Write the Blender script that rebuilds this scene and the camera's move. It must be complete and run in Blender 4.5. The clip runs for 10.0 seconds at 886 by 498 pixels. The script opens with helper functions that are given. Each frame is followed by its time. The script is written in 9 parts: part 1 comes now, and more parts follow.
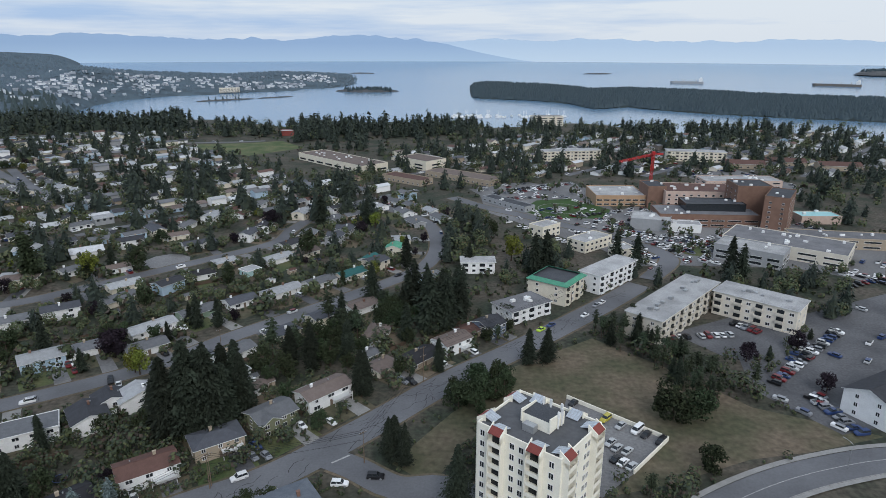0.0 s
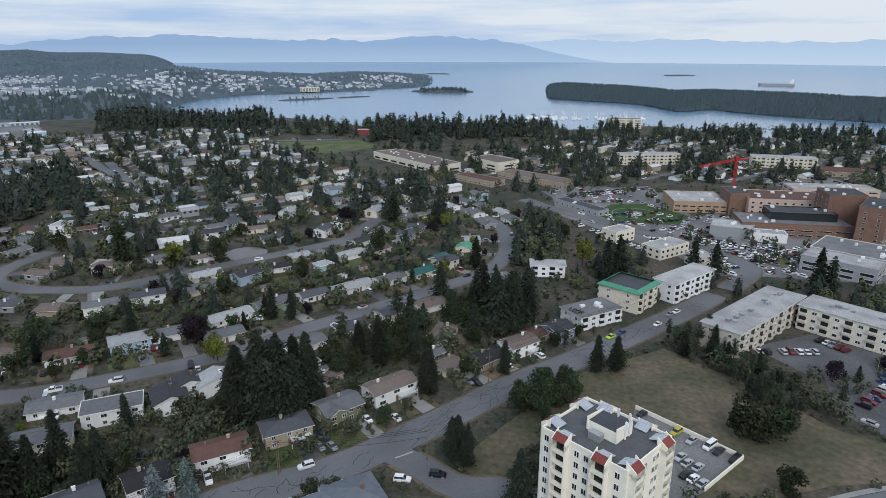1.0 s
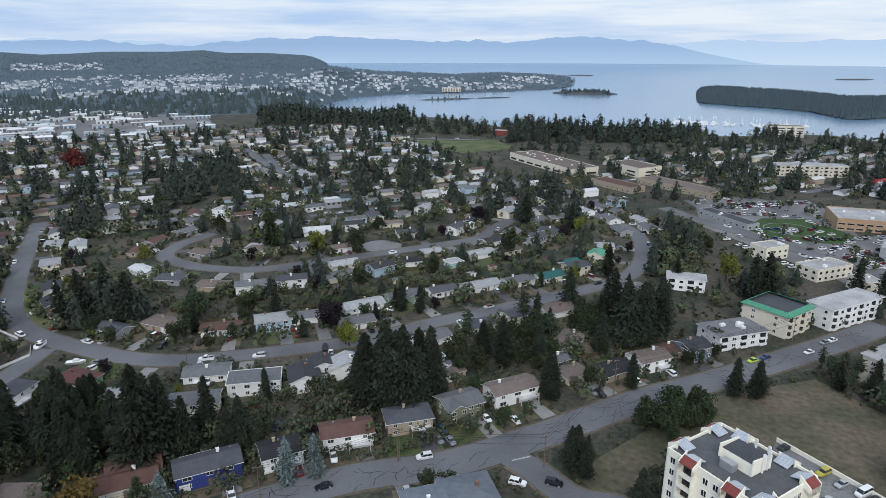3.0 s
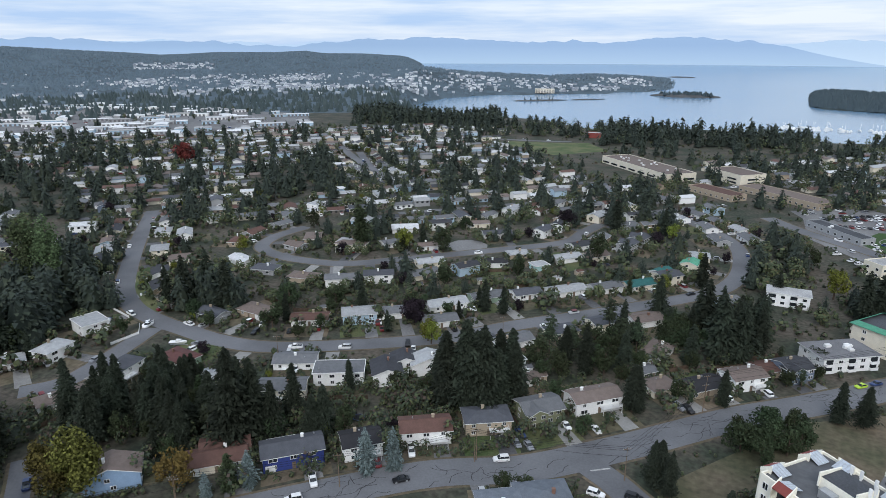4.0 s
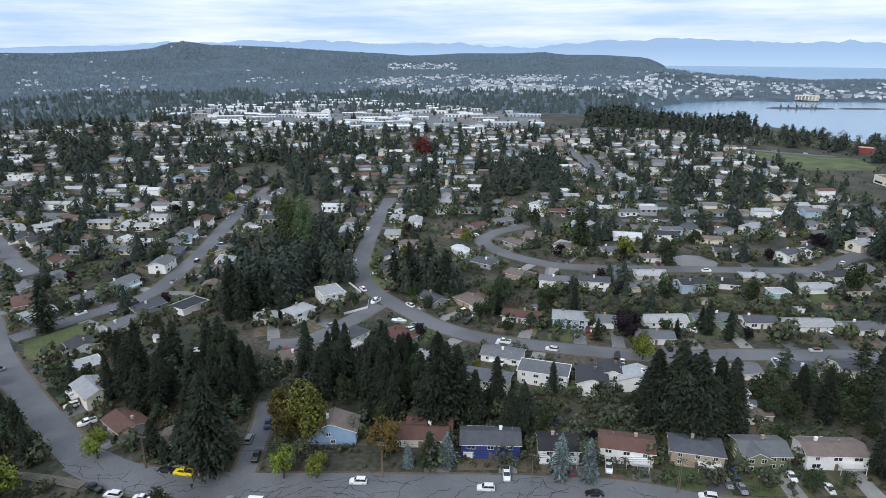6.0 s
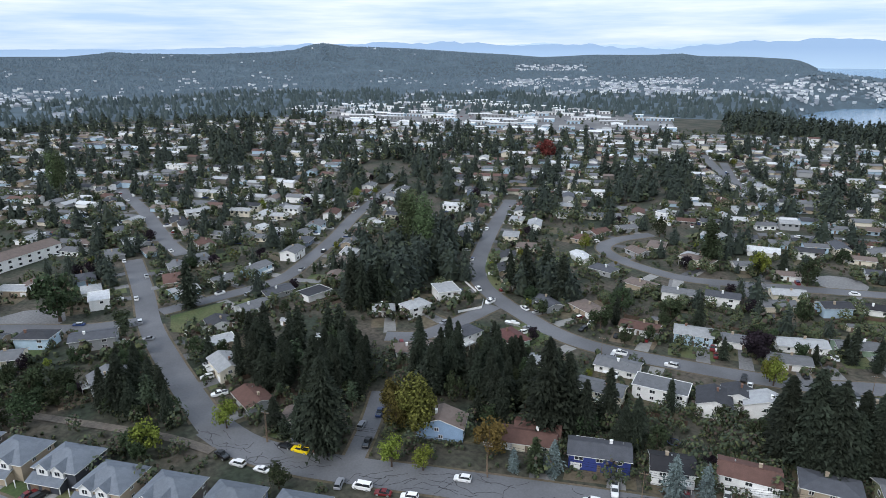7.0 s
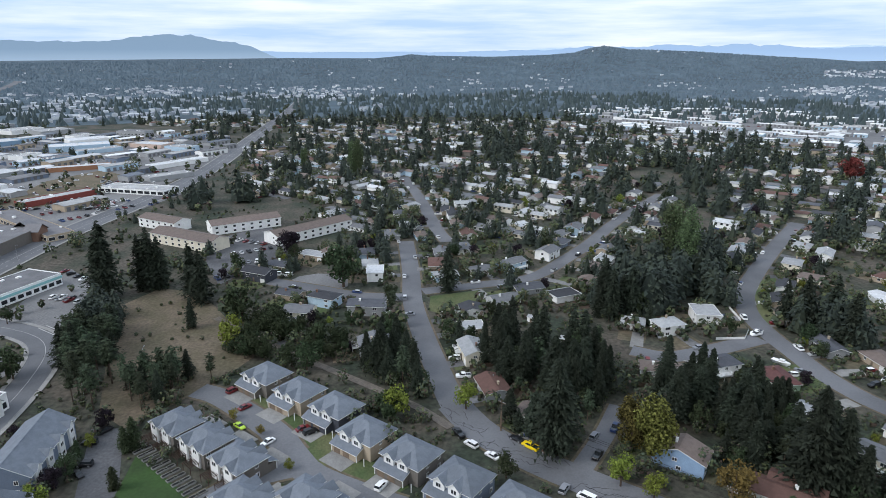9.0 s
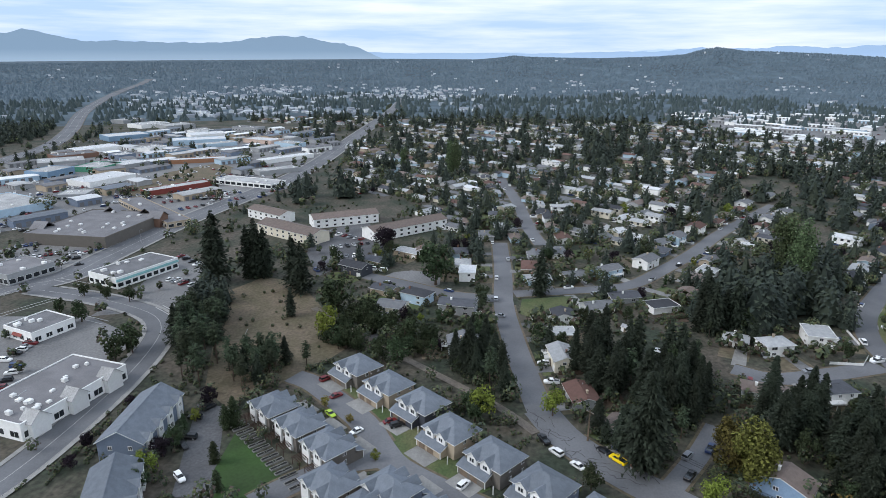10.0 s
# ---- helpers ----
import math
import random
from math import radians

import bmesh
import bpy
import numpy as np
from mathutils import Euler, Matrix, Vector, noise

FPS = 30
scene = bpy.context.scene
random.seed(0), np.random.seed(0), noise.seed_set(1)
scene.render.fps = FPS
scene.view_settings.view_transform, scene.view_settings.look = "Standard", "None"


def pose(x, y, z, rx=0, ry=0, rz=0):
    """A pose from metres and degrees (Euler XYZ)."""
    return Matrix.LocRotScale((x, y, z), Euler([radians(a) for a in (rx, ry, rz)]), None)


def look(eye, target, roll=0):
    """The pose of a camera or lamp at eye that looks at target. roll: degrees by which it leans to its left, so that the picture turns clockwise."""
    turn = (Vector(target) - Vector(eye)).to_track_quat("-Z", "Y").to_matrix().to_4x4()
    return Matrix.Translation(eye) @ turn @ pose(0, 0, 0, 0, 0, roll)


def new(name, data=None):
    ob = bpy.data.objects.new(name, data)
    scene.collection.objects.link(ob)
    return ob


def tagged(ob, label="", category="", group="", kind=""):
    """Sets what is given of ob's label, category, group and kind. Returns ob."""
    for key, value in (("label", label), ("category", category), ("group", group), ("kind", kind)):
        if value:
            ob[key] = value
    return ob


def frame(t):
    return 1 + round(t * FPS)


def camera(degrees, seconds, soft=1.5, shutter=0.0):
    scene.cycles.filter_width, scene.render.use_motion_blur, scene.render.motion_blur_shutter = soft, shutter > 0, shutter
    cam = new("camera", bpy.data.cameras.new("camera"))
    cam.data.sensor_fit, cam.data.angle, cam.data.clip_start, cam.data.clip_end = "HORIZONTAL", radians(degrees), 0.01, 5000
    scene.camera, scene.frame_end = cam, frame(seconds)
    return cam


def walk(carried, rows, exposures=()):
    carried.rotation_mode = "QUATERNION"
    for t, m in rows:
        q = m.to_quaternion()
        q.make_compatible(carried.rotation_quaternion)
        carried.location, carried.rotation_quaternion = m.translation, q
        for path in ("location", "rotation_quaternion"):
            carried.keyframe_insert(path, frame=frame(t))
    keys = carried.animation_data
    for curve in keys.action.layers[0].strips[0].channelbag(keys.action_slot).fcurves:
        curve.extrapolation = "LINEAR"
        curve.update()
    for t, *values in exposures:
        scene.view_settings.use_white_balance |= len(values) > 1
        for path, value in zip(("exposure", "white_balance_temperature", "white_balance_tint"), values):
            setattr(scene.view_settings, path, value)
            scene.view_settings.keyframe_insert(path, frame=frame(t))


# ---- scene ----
import collections

cam = camera(69.75, 10.0, soft=0.45)
PATH = [
    (0, pose(0, 0, 110, 72.23, -0.12, 0.00)),
    (0.5, pose(0, 0, 110, 72.26, -0.11, 3.33)),
    (1, pose(0, 0, 110, 72.28, -0.07, 6.57)),
    (1.5, pose(0, 0, 110, 72.30, -0.08, 9.84)),
    (2, pose(0, 0, 110, 72.32, -0.10, 12.78)),
    (2.5, pose(0, 0, 110, 72.33, -0.06, 15.60)),
    (4, pose(0, 0, 110, 72.40, -0.07, 26.94)),
    (4.5, pose(0, 0, 110, 72.41, -0.04, 31.78)),
    (5, pose(0, 0, 110, 72.44, -0.04, 36.90)),
    (5.5, pose(0, 0, 110, 72.46, -0.03, 42.07)),
    (7, pose(0, 0, 110, 72.61, -0.00, 58.33)),
    (7.5, pose(0, 0, 110, 72.65, 0.01, 64.39)),
    (8, pose(0, 0, 110, 72.70, -0.05, 70.53)),
    (8.5, pose(0, 0, 110, 72.77, -0.05, 76.65)),
    (9, pose(0, 0, 110, 72.82, -0.10, 82.08)),
    (9.5, pose(0, 0, 110, 72.85, -0.14, 86.38)),
    (10, pose(0, 0, 110, 72.89, -0.23, 90.91)),
]
walk(cam, PATH, [(0.0, -0.26), (2.5, -0.13), (5.0, 0.09), (7.5, 0.19), (10.0, 0.19)])

# ---- world, sun, exposure ----
world = bpy.data.worlds.new("overcast_sky")
scene.world = world
world.use_nodes = True
wn, wl = world.node_tree.nodes, world.node_tree.links
wn.clear()
w_out = wn.new("ShaderNodeOutputWorld")
w_bg = wn.new("ShaderNodeBackground")
w_sky = wn.new("ShaderNodeTexSky")
w_sky.sky_type = "NISHITA"
w_sky.sun_disc = False
w_sky.sun_elevation = radians(40)
w_sky.sun_rotation = radians(166)
w_sky.dust_density = 2.0
w_gain = wn.new("ShaderNodeVectorMath")
w_gain.operation = "SCALE"
w_gain.inputs["Scale"].default_value = 0.11
wl.new(w_sky.outputs[0], w_gain.inputs[0])
w_co = wn.new("ShaderNodeTexCoord")
w_map = wn.new("ShaderNodeMapping")
w_map.inputs["Scale"].default_value = (2.1, 2.1, 25.0)
wl.new(w_co.outputs["Generated"], w_map.inputs[0])
w_noise = wn.new("ShaderNodeTexNoise")
w_noise.inputs["Scale"].default_value = 1.6
w_noise.inputs["Detail"].default_value = 7.0
w_noise.inputs["Roughness"].default_value = 0.56
wl.new(w_map.outputs[0], w_noise.inputs[0])
w_ramp = wn.new("ShaderNodeValToRGB")
w_ramp.color_ramp.elements[0].position = 0.33
w_ramp.color_ramp.elements[0].color = (0.485, 0.68, 1.0, 1)
w_ramp.color_ramp.elements[1].position = 0.64
w_ramp.color_ramp.elements[1].color = (0.90, 0.985, 1.09, 1)
# the cloud thins to a brighter veil in the east
w_xyz, w_east, w_add = wn.new("ShaderNodeSeparateXYZ"), wn.new("ShaderNodeMapRange"), wn.new("ShaderNodeMath")
w_east.inputs["From Min"].default_value, w_east.inputs["From Max"].default_value = -0.15, 0.75
w_east.inputs["To Min"].default_value, w_east.inputs["To Max"].default_value = -0.03, 0.26
wl.new(w_co.outputs["Generated"], w_xyz.inputs[0])
wl.new(w_xyz.outputs["X"], w_east.inputs[0])
wl.new(w_noise.outputs[0], w_add.inputs[0])
wl.new(w_east.outputs[0], w_add.inputs[1])
wl.new(w_add.outputs[0], w_ramp.inputs[0])
w_mix = wn.new("ShaderNodeMix")
w_mix.data_type = "RGBA"
w_mix.inputs["Factor"].default_value = 0.9
wl.new(w_gain.outputs[0], w_mix.inputs[6])
wl.new(w_ramp.outputs[0], w_mix.inputs[7])
wl.new(w_mix.outputs[2], w_bg.inputs[0])
w_bg.inputs[1].default_value = 1.0
wl.new(w_bg.outputs[0], w_out.inputs[0])

sun_data = bpy.data.lights.new("sun", "SUN")
sun_data.energy = 1.65
sun_data.angle = radians(28)
sun_data.color = (0.99, 0.985, 0.995)
sun = new("sun", sun_data)
sun.matrix_world = look((60, -290, 248), (0, 0, 0))

# ---- materials ----
def material(name, colour, rough=0.85, spread=0.25, scale=1.2, fine=9.0, bump=0.15, metal=0.0, per_thing=0.12, second=None, patch=0.08, space="Object", spec=0.3):
    m = bpy.data.materials.new(name)
    m.use_nodes = True
    n, l = m.node_tree.nodes, m.node_tree.links
    p = n["Principled BSDF"]
    p.inputs["Roughness"].default_value = rough
    p.inputs["Metallic"].default_value = metal
    p.inputs["Specular IOR Level"].default_value = spec
    co = n.new("ShaderNodeTexCoord")
    big, small = n.new("ShaderNodeTexNoise"), n.new("ShaderNodeTexNoise")
    if space == "World":
        geo = n.new("ShaderNodeNewGeometry")
        src = geo.outputs["Position"]
    else:
        src = co.outputs[space]
    for t, s in ((big, patch if second else scale), (small, fine)):
        t.inputs["Scale"].default_value = s
        t.inputs["Detail"].default_value = 5.0
        l.new(src, t.inputs["Vector"])
    base = n.new("ShaderNodeMix")
    base.data_type = "RGBA"
    c2 = second or tuple(c * (1 - spread) for c in colour)
    base.inputs[6].default_value = (*colour, 1)
    base.inputs[7].default_value = (*c2, 1)
    step = n.new("ShaderNodeMapRange")
    step.inputs["From Min"].default_value, step.inputs["From Max"].default_value = 0.38, 0.62
    l.new(big.outputs[0], step.inputs[0])
    l.new(step.outputs[0], base.inputs[0])
    hsv = n.new("ShaderNodeHueSaturation")
    l.new(base.outputs[2], hsv.inputs["Color"])
    info = n.new("ShaderNodeObjectInfo")
    vary = n.new("ShaderNodeMapRange")
    vary.inputs["To Min"].default_value, vary.inputs["To Max"].default_value = 1 - per_thing, 1 + per_thing
    l.new(info.outputs["Random"], vary.inputs[0])
    grain = n.new("ShaderNodeMapRange")
    grain.inputs["From Min"].default_value, grain.inputs["From Max"].default_value = 0.3, 0.7
    grain.inputs["To Min"].default_value, grain.inputs["To Max"].default_value = 1 - spread, 1 + spread * 0.6
    l.new(small.outputs[0], grain.inputs[0])
    mul = n.new("ShaderNodeMath")
    mul.operation = "MULTIPLY"
    l.new(vary.outputs[0], mul.inputs[0])
    l.new(grain.outputs[0], mul.inputs[1])
    l.new(mul.outputs[0], hsv.inputs["Value"])
    l.new(hsv.outputs[0], p.inputs["Base Color"])
    if bump:
        b = n.new("ShaderNodeBump")
        b.inputs["Strength"].default_value = bump
        b.inputs["Distance"].default_value = 0.05
        l.new(small.outputs[0], b.inputs["Height"])
        l.new(b.outputs[0], p.inputs["Normal"])
    return m


def leaf_material(name, colour, hue=0.03, spread=0.45):
    """Foliage: clumps differ in tone from one another, and trees from one another."""
    m = bpy.data.materials.new(name)
    m.use_nodes = True
    n, l = m.node_tree.nodes, m.node_tree.links
    p = n["Principled BSDF"]
    p.inputs["Roughness"].default_value = 0.9
    p.inputs["Specular IOR Level"].default_value = 0.12
    geo, info, hsv = n.new("ShaderNodeNewGeometry"), n.new("ShaderNodeObjectInfo"), n.new("ShaderNodeHueSaturation")
    hsv.inputs["Color"].default_value = (*colour, 1)
    a, b, h, mul = n.new("ShaderNodeMapRange"), n.new("ShaderNodeMapRange"), n.new("ShaderNodeMapRange"), n.new("ShaderNodeMath")
    a.inputs["To Min"].default_value, a.inputs["To Max"].default_value = 1 - spread, 1 + spread
    b.inputs["To Min"].default_value, b.inputs["To Max"].default_value = 0.75, 1.3
    h.inputs["To Min"].default_value, h.inputs["To Max"].default_value = 0.5 - hue, 0.5 + hue
    l.new(geo.outputs["Random Per Island"], a.inputs[0])
    l.new(info.outputs["Random"], b.inputs[0])
    l.new(info.outputs["Random"], h.inputs[0])
    mul.operation = "MULTIPLY"
    l.new(a.outputs[0], mul.inputs[0])
    l.new(b.outputs[0], mul.inputs[1])
    l.new(mul.outputs[0], hsv.inputs["Value"])
    l.new(h.outputs[0], hsv.inputs["Hue"])
    l.new(hsv.outputs[0], p.inputs["Base Color"])
    return m


def island_material(name, colours, rough=0.85):
    """Joined far pieces: each takes one of the given colours."""
    m = bpy.data.materials.new(name)
    m.use_nodes = True
    n, l = m.node_tree.nodes, m.node_tree.links
    p = n["Principled BSDF"]
    p.inputs["Roughness"].default_value = rough
    geo, ramp = n.new("ShaderNodeNewGeometry"), n.new("ShaderNodeValToRGB")
    ramp.color_ramp.interpolation = "CONSTANT"
    e = ramp.color_ramp.elements
    while len(e) < len(colours):
        e.new(0.5)
    for i, c in enumerate(colours):
        e[i].position = i / len(colours)
        e[i].color = (*c, 1)
    l.new(geo.outputs["Random Per Island"], ramp.inputs[0])
    l.new(ramp.outputs[0], p.inputs["Base Color"])
    return m


# Distance haze is painted as emission: the backdrop glows, paler towards its foot.
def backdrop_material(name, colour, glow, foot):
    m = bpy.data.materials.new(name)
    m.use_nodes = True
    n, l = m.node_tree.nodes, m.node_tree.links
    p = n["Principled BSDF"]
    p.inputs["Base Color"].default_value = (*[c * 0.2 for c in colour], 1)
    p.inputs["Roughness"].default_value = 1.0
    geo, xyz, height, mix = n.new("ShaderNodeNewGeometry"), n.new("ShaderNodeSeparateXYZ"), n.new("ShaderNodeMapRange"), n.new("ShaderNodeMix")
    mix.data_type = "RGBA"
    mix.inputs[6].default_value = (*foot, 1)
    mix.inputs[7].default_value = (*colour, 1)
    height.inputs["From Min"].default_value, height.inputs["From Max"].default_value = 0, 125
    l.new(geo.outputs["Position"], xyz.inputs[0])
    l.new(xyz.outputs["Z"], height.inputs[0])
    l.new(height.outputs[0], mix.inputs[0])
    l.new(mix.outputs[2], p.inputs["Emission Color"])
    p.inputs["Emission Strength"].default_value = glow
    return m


ROOF = {
    "grey": (0.15, 0.155, 0.165), "slate": (0.085, 0.09, 0.105), "charcoal": (0.05, 0.052, 0.06), "black": (0.03, 0.03, 0.034),
    "light": (0.36, 0.37, 0.38), "white": (0.56, 0.57, 0.585), "taupe": (0.17, 0.135, 0.12), "brown": (0.125, 0.07, 0.058),
    "red": (0.125, 0.058, 0.054), "teal": (0.035, 0.135, 0.13), "green": (0.10, 0.33, 0.22), "bluegrey": (0.155, 0.175, 0.205),
}
WALL = {
    "white": (0.86, 0.86, 0.85), "cream": (0.74, 0.68, 0.56), "tan": (0.40, 0.33, 0.25), "grey": (0.34, 0.35, 0.36), "blue": (0.27, 0.39, 0.56),
    "navy": (0.035, 0.055, 0.22), "skyblue": (0.42, 0.55, 0.66), "slateblue": (0.17, 0.21, 0.28), "olive": (0.20, 0.21, 0.13), "green": (0.30, 0.40, 0.30),
    "charcoal": (0.055, 0.06, 0.075), "aqua": (0.45, 0.66, 0.66), "drab": (0.155, 0.14, 0.125), "brick": (0.21, 0.12, 0.09), "pink": (0.62, 0.45, 0.37),
}
CAR = {"white": (0.8, 0.8, 0.8), "black": (0.012, 0.012, 0.014), "grey": (0.22, 0.23, 0.25), "red": (0.16, 0.015, 0.018), "blue": (0.025, 0.05, 0.14),
       "yellow": (0.85, 0.62, 0.01), "lime": (0.45, 0.65, 0.05), "mustard": (0.42, 0.36, 0.05), "brown": (0.10, 0.05, 0.035), "silver": (0.45, 0.46, 0.47)}
roof_mat = {k: material("roof_" + k, c, 0.92, 0.16, 0.6, 5.0, 0.3) for k, c in ROOF.items()}
wall_mat = {k: material("wall_" + k, c, 0.8, 0.08, 0.5, 3.0, 0.1, per_thing=0.06) for k, c in WALL.items()}
car_mat = {k: material("paint_" + k, c, 0.3, 0.05, 1.0, 4.0, 0.0, per_thing=0.1, spec=0.5) for k, c in CAR.items()}
white_trim = material("white_trim", (0.78, 0.78, 0.77), 0.6, 0.06)
dark_glass = material("window_glass", (0.025, 0.03, 0.035), 0.12, 0.2, bump=0.0, spec=0.5)
rubber = material("tyre_rubber", (0.02, 0.02, 0.02), 0.9)
bark = material("bark", (0.09, 0.065, 0.05), 0.95, 0.3)
wood = material("weathered_wood", (0.21, 0.16, 0.12), 0.9, 0.25, 0.7, 6.0)
pole_wood = material("pole_wood", (0.19, 0.14, 0.10), 0.9, 0.25, 0.7, 6.0)
dark_wood = material("dark_stained_wood", (0.075, 0.045, 0.035), 0.85, 0.25)
metal_grey = material("grey_metal", (0.42, 0.43, 0.44), 0.45, 0.1, metal=0.6)
asphalt = material("asphalt", (0.158, 0.161, 0.172), 0.9, 0.11, 0.05, 1.6, 0.1, second=(0.115, 0.117, 0.126), patch=0.035, space="World", per_thing=0.04)
old_asphalt = material("car_park_asphalt", (0.135, 0.135, 0.142), 0.9, 0.25, 0.05, 1.1, 0.1, second=(0.085, 0.086, 0.092), patch=0.05, space="World", per_thing=0.06)
pale_asphalt = material("pale_asphalt", (0.21, 0.208, 0.208), 0.9, 0.25, 0.05, 1.1, 0.1, second=(0.145, 0.144, 0.147), patch=0.03, space="World", per_thing=0.06)
tar = material("crack_tar", (0.028, 0.028, 0.03), 0.6, 0.1)
concrete = material("concrete", (0.27, 0.265, 0.255), 0.9, 0.15, 0.4, 3.0, 0.1)
line_paint = material("line_paint", (0.42, 0.42, 0.41), 0.8, 0.3)
lawn_mat = {
    "dry": material("dry_grass", (0.15, 0.118, 0.084), 0.95, 0.35, 0.05, 0.5, 0.3, second=(0.082, 0.082, 0.048), patch=0.045, space="World", per_thing=0),
    "lawn": material("lawn_grass", (0.06, 0.09, 0.034), 0.95, 0.25, 0.05, 1.2, 0.3, second=(0.12, 0.125, 0.06), patch=0.07, space="World", per_thing=0.1),
    "bright": material("mown_grass", (0.040, 0.082, 0.022), 0.95, 0.18, 0.05, 1.0, 0.2, second=(0.034, 0.062, 0.02), patch=0.1, space="World"),
    "scrub": material("scrub_grass", (0.152, 0.12, 0.086), 0.95, 0.3, 0.05, 0.8, 0.3, second=(0.11, 0.095, 0.06), patch=0.09, space="World"),
}
ground_mat = material("garden_ground", (0.094, 0.081, 0.064), 0.95, 0.5, 0.05, 0.55, 0.35, second=(0.036, 0.046, 0.031), patch=0.045, space="World", per_thing=0)
fir_leaf = leaf_material("fir_needles", (0.0265, 0.0335, 0.0235), 0.02, 0.42)
pine_leaf = leaf_material("pine_needles", (0.04, 0.053, 0.032))
green_leaf = leaf_material("green_leaves", (0.036, 0.049, 0.025))
shrub_leaf = leaf_material("shrub_leaves", (0.03, 0.042, 0.022))
yellow_leaf = leaf_material("yellow_green_leaves", (0.13, 0.15, 0.03), 0.02)
maple_leaf = leaf_material("turning_maple_leaves", (0.098, 0.096, 0.026), 0.035, 0.7)
orange_leaf = leaf_material("orange_leaves", (0.15, 0.12, 0.035), 0.03)
purple_leaf = leaf_material("copper_leaves", (0.022, 0.016, 0.022), 0.02)
red_leaf = leaf_material("red_leaves", (0.13, 0.03, 0.03), 0.02)
spruce_leaf = leaf_material("blue_spruce_needles", (0.14, 0.18, 0.18), 0.01)
poplar_leaf = leaf_material("poplar_leaves", (0.08, 0.11, 0.055), 0.02)
gravel = material("path_gravel", (0.155, 0.135, 0.115), 0.95, 0.25, 0.3, 2.0, 0.3)
fence_wood = material("fence_wood", (0.115, 0.08, 0.058), 0.9, 0.3, 0.7, 4.0)
far_leaf = island_material("far_foliage", [(0.019, 0.030, 0.022), (0.024, 0.036, 0.026), (0.029, 0.042, 0.028), (0.021, 0.033, 0.025), (0.036, 0.048, 0.03), (0.016, 0.026, 0.02)])
# Far hill foliage and floor: blue distance haze is mixed into the base colours.
hazed_hill_leaf = island_material("hazed_hill_foliage", [(0.080, 0.117, 0.148), (0.086, 0.124, 0.155), (0.092, 0.130, 0.160), (0.083, 0.120, 0.152)])
hazed_forest_floor = material("hazed_forest_floor", (0.084, 0.12, 0.147), 0.95, 0.3, 0.004, 0.02, 0.0, space="World", per_thing=0)
# Island floor and foliage are coloured bluer, to stand for the haze of distance.
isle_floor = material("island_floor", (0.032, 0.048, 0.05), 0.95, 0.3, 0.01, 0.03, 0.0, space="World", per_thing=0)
hazed_isle_leaf = island_material("hazed_island_foliage", [(0.036, 0.058, 0.07), (0.039, 0.062, 0.074), (0.042, 0.066, 0.077), (0.037, 0.06, 0.073)])


# ---- mesh helpers ----
class Solid:
    """Vertices and faces gathered into one mesh, with a material slot for each face."""

    def __init__(self):
        self.v, self.f, self.m = [], [], []

    def poly(self, pts, slot=0):
        i = len(self.v)
        self.v.extend(tuple(p) for p in pts)
        self.f.append(tuple(range(i, i + len(pts))))
        self.m.append(slot)

    def box(self, x0, x1, y0, y1, z0, z1, slot=0, top=None):
        i = len(self.v)
        self.v += [(x0, y0, z0), (x1, y0, z0), (x1, y1, z0), (x0, y1, z0), (x0, y0, z1), (x1, y0, z1), (x1, y1, z1), (x0, y1, z1)]
        self.f += [(i + 3, i + 2, i + 1, i), (i + 4, i + 5, i + 6, i + 7), (i, i + 1, i + 5, i + 4), (i + 1, i + 2, i + 6, i + 5), (i + 2, i + 3, i + 7, i + 6), (i + 3, i, i + 4, i + 7)]
        self.m += [slot, slot if top is None else top, slot, slot, slot, slot]

    def prism(self, ring, z0, z1, slot=0, top=None):
        n, i = len(ring), len(self.v)
        self.v += [(x, y, z0) for x, y in ring] + [(x, y, z1) for x, y in ring]
        for k in range(n):
            j = (k + 1) % n
            self.f.append((i + k, i + j, i + n + j, i + n + k))
            self.m.append(slot)
        self.f.append(tuple(range(i + n, i + 2 * n)))
        self.m.append(slot if top is None else top)

    def slab(self, pts, thick, slot=0, edge=None):
        """A sloping plate: pts is its upper face, seen from above anticlockwise."""
        n, i = len(pts), len(self.v)
        self.v += [tuple(p) for p in pts] + [(p[0], p[1], p[2] - thick) for p in pts]
        self.f.append(tuple(range(i, i + n)))
        self.f.append(tuple(range(i + 2 * n - 1, i + n - 1, -1)))
        self.m += [slot, slot]
        for k in range(n):
            j = (k + 1) % n
            self.f.append((i + k, i + n + k, i + n + j, i + j))
            self.m.append(slot if edge is None else edge)

    def mesh(self, name, mats):
        me = bpy.data.meshes.new(name)
        me.from_pydata(self.v, [], self.f)
        for m in mats:
            me.materials.append(m)
        me.polygons.foreach_set("material_index", self.m)
        me.update()
        return me


def part(name, solid, mats, parent, label=""):
    ob = new(name, solid.mesh(name, mats if isinstance(mats, (list, tuple)) else [mats]))
    ob.parent = parent
    return tagged(ob, label)


def thing(name, m, label, category, group="", kind=""):
    ob = new(name)
    ob.empty_display_size = 0.5
    ob.matrix_world = m
    return tagged(ob, label, category, group, kind)


def setting(name, solid, mats, label="", category=""):
    return tagged(new(name, solid.mesh(name, mats if isinstance(mats, (list, tuple)) else [mats])), label, category, "", "structure")


# ---- lie of the land ----
SEA = -45.0
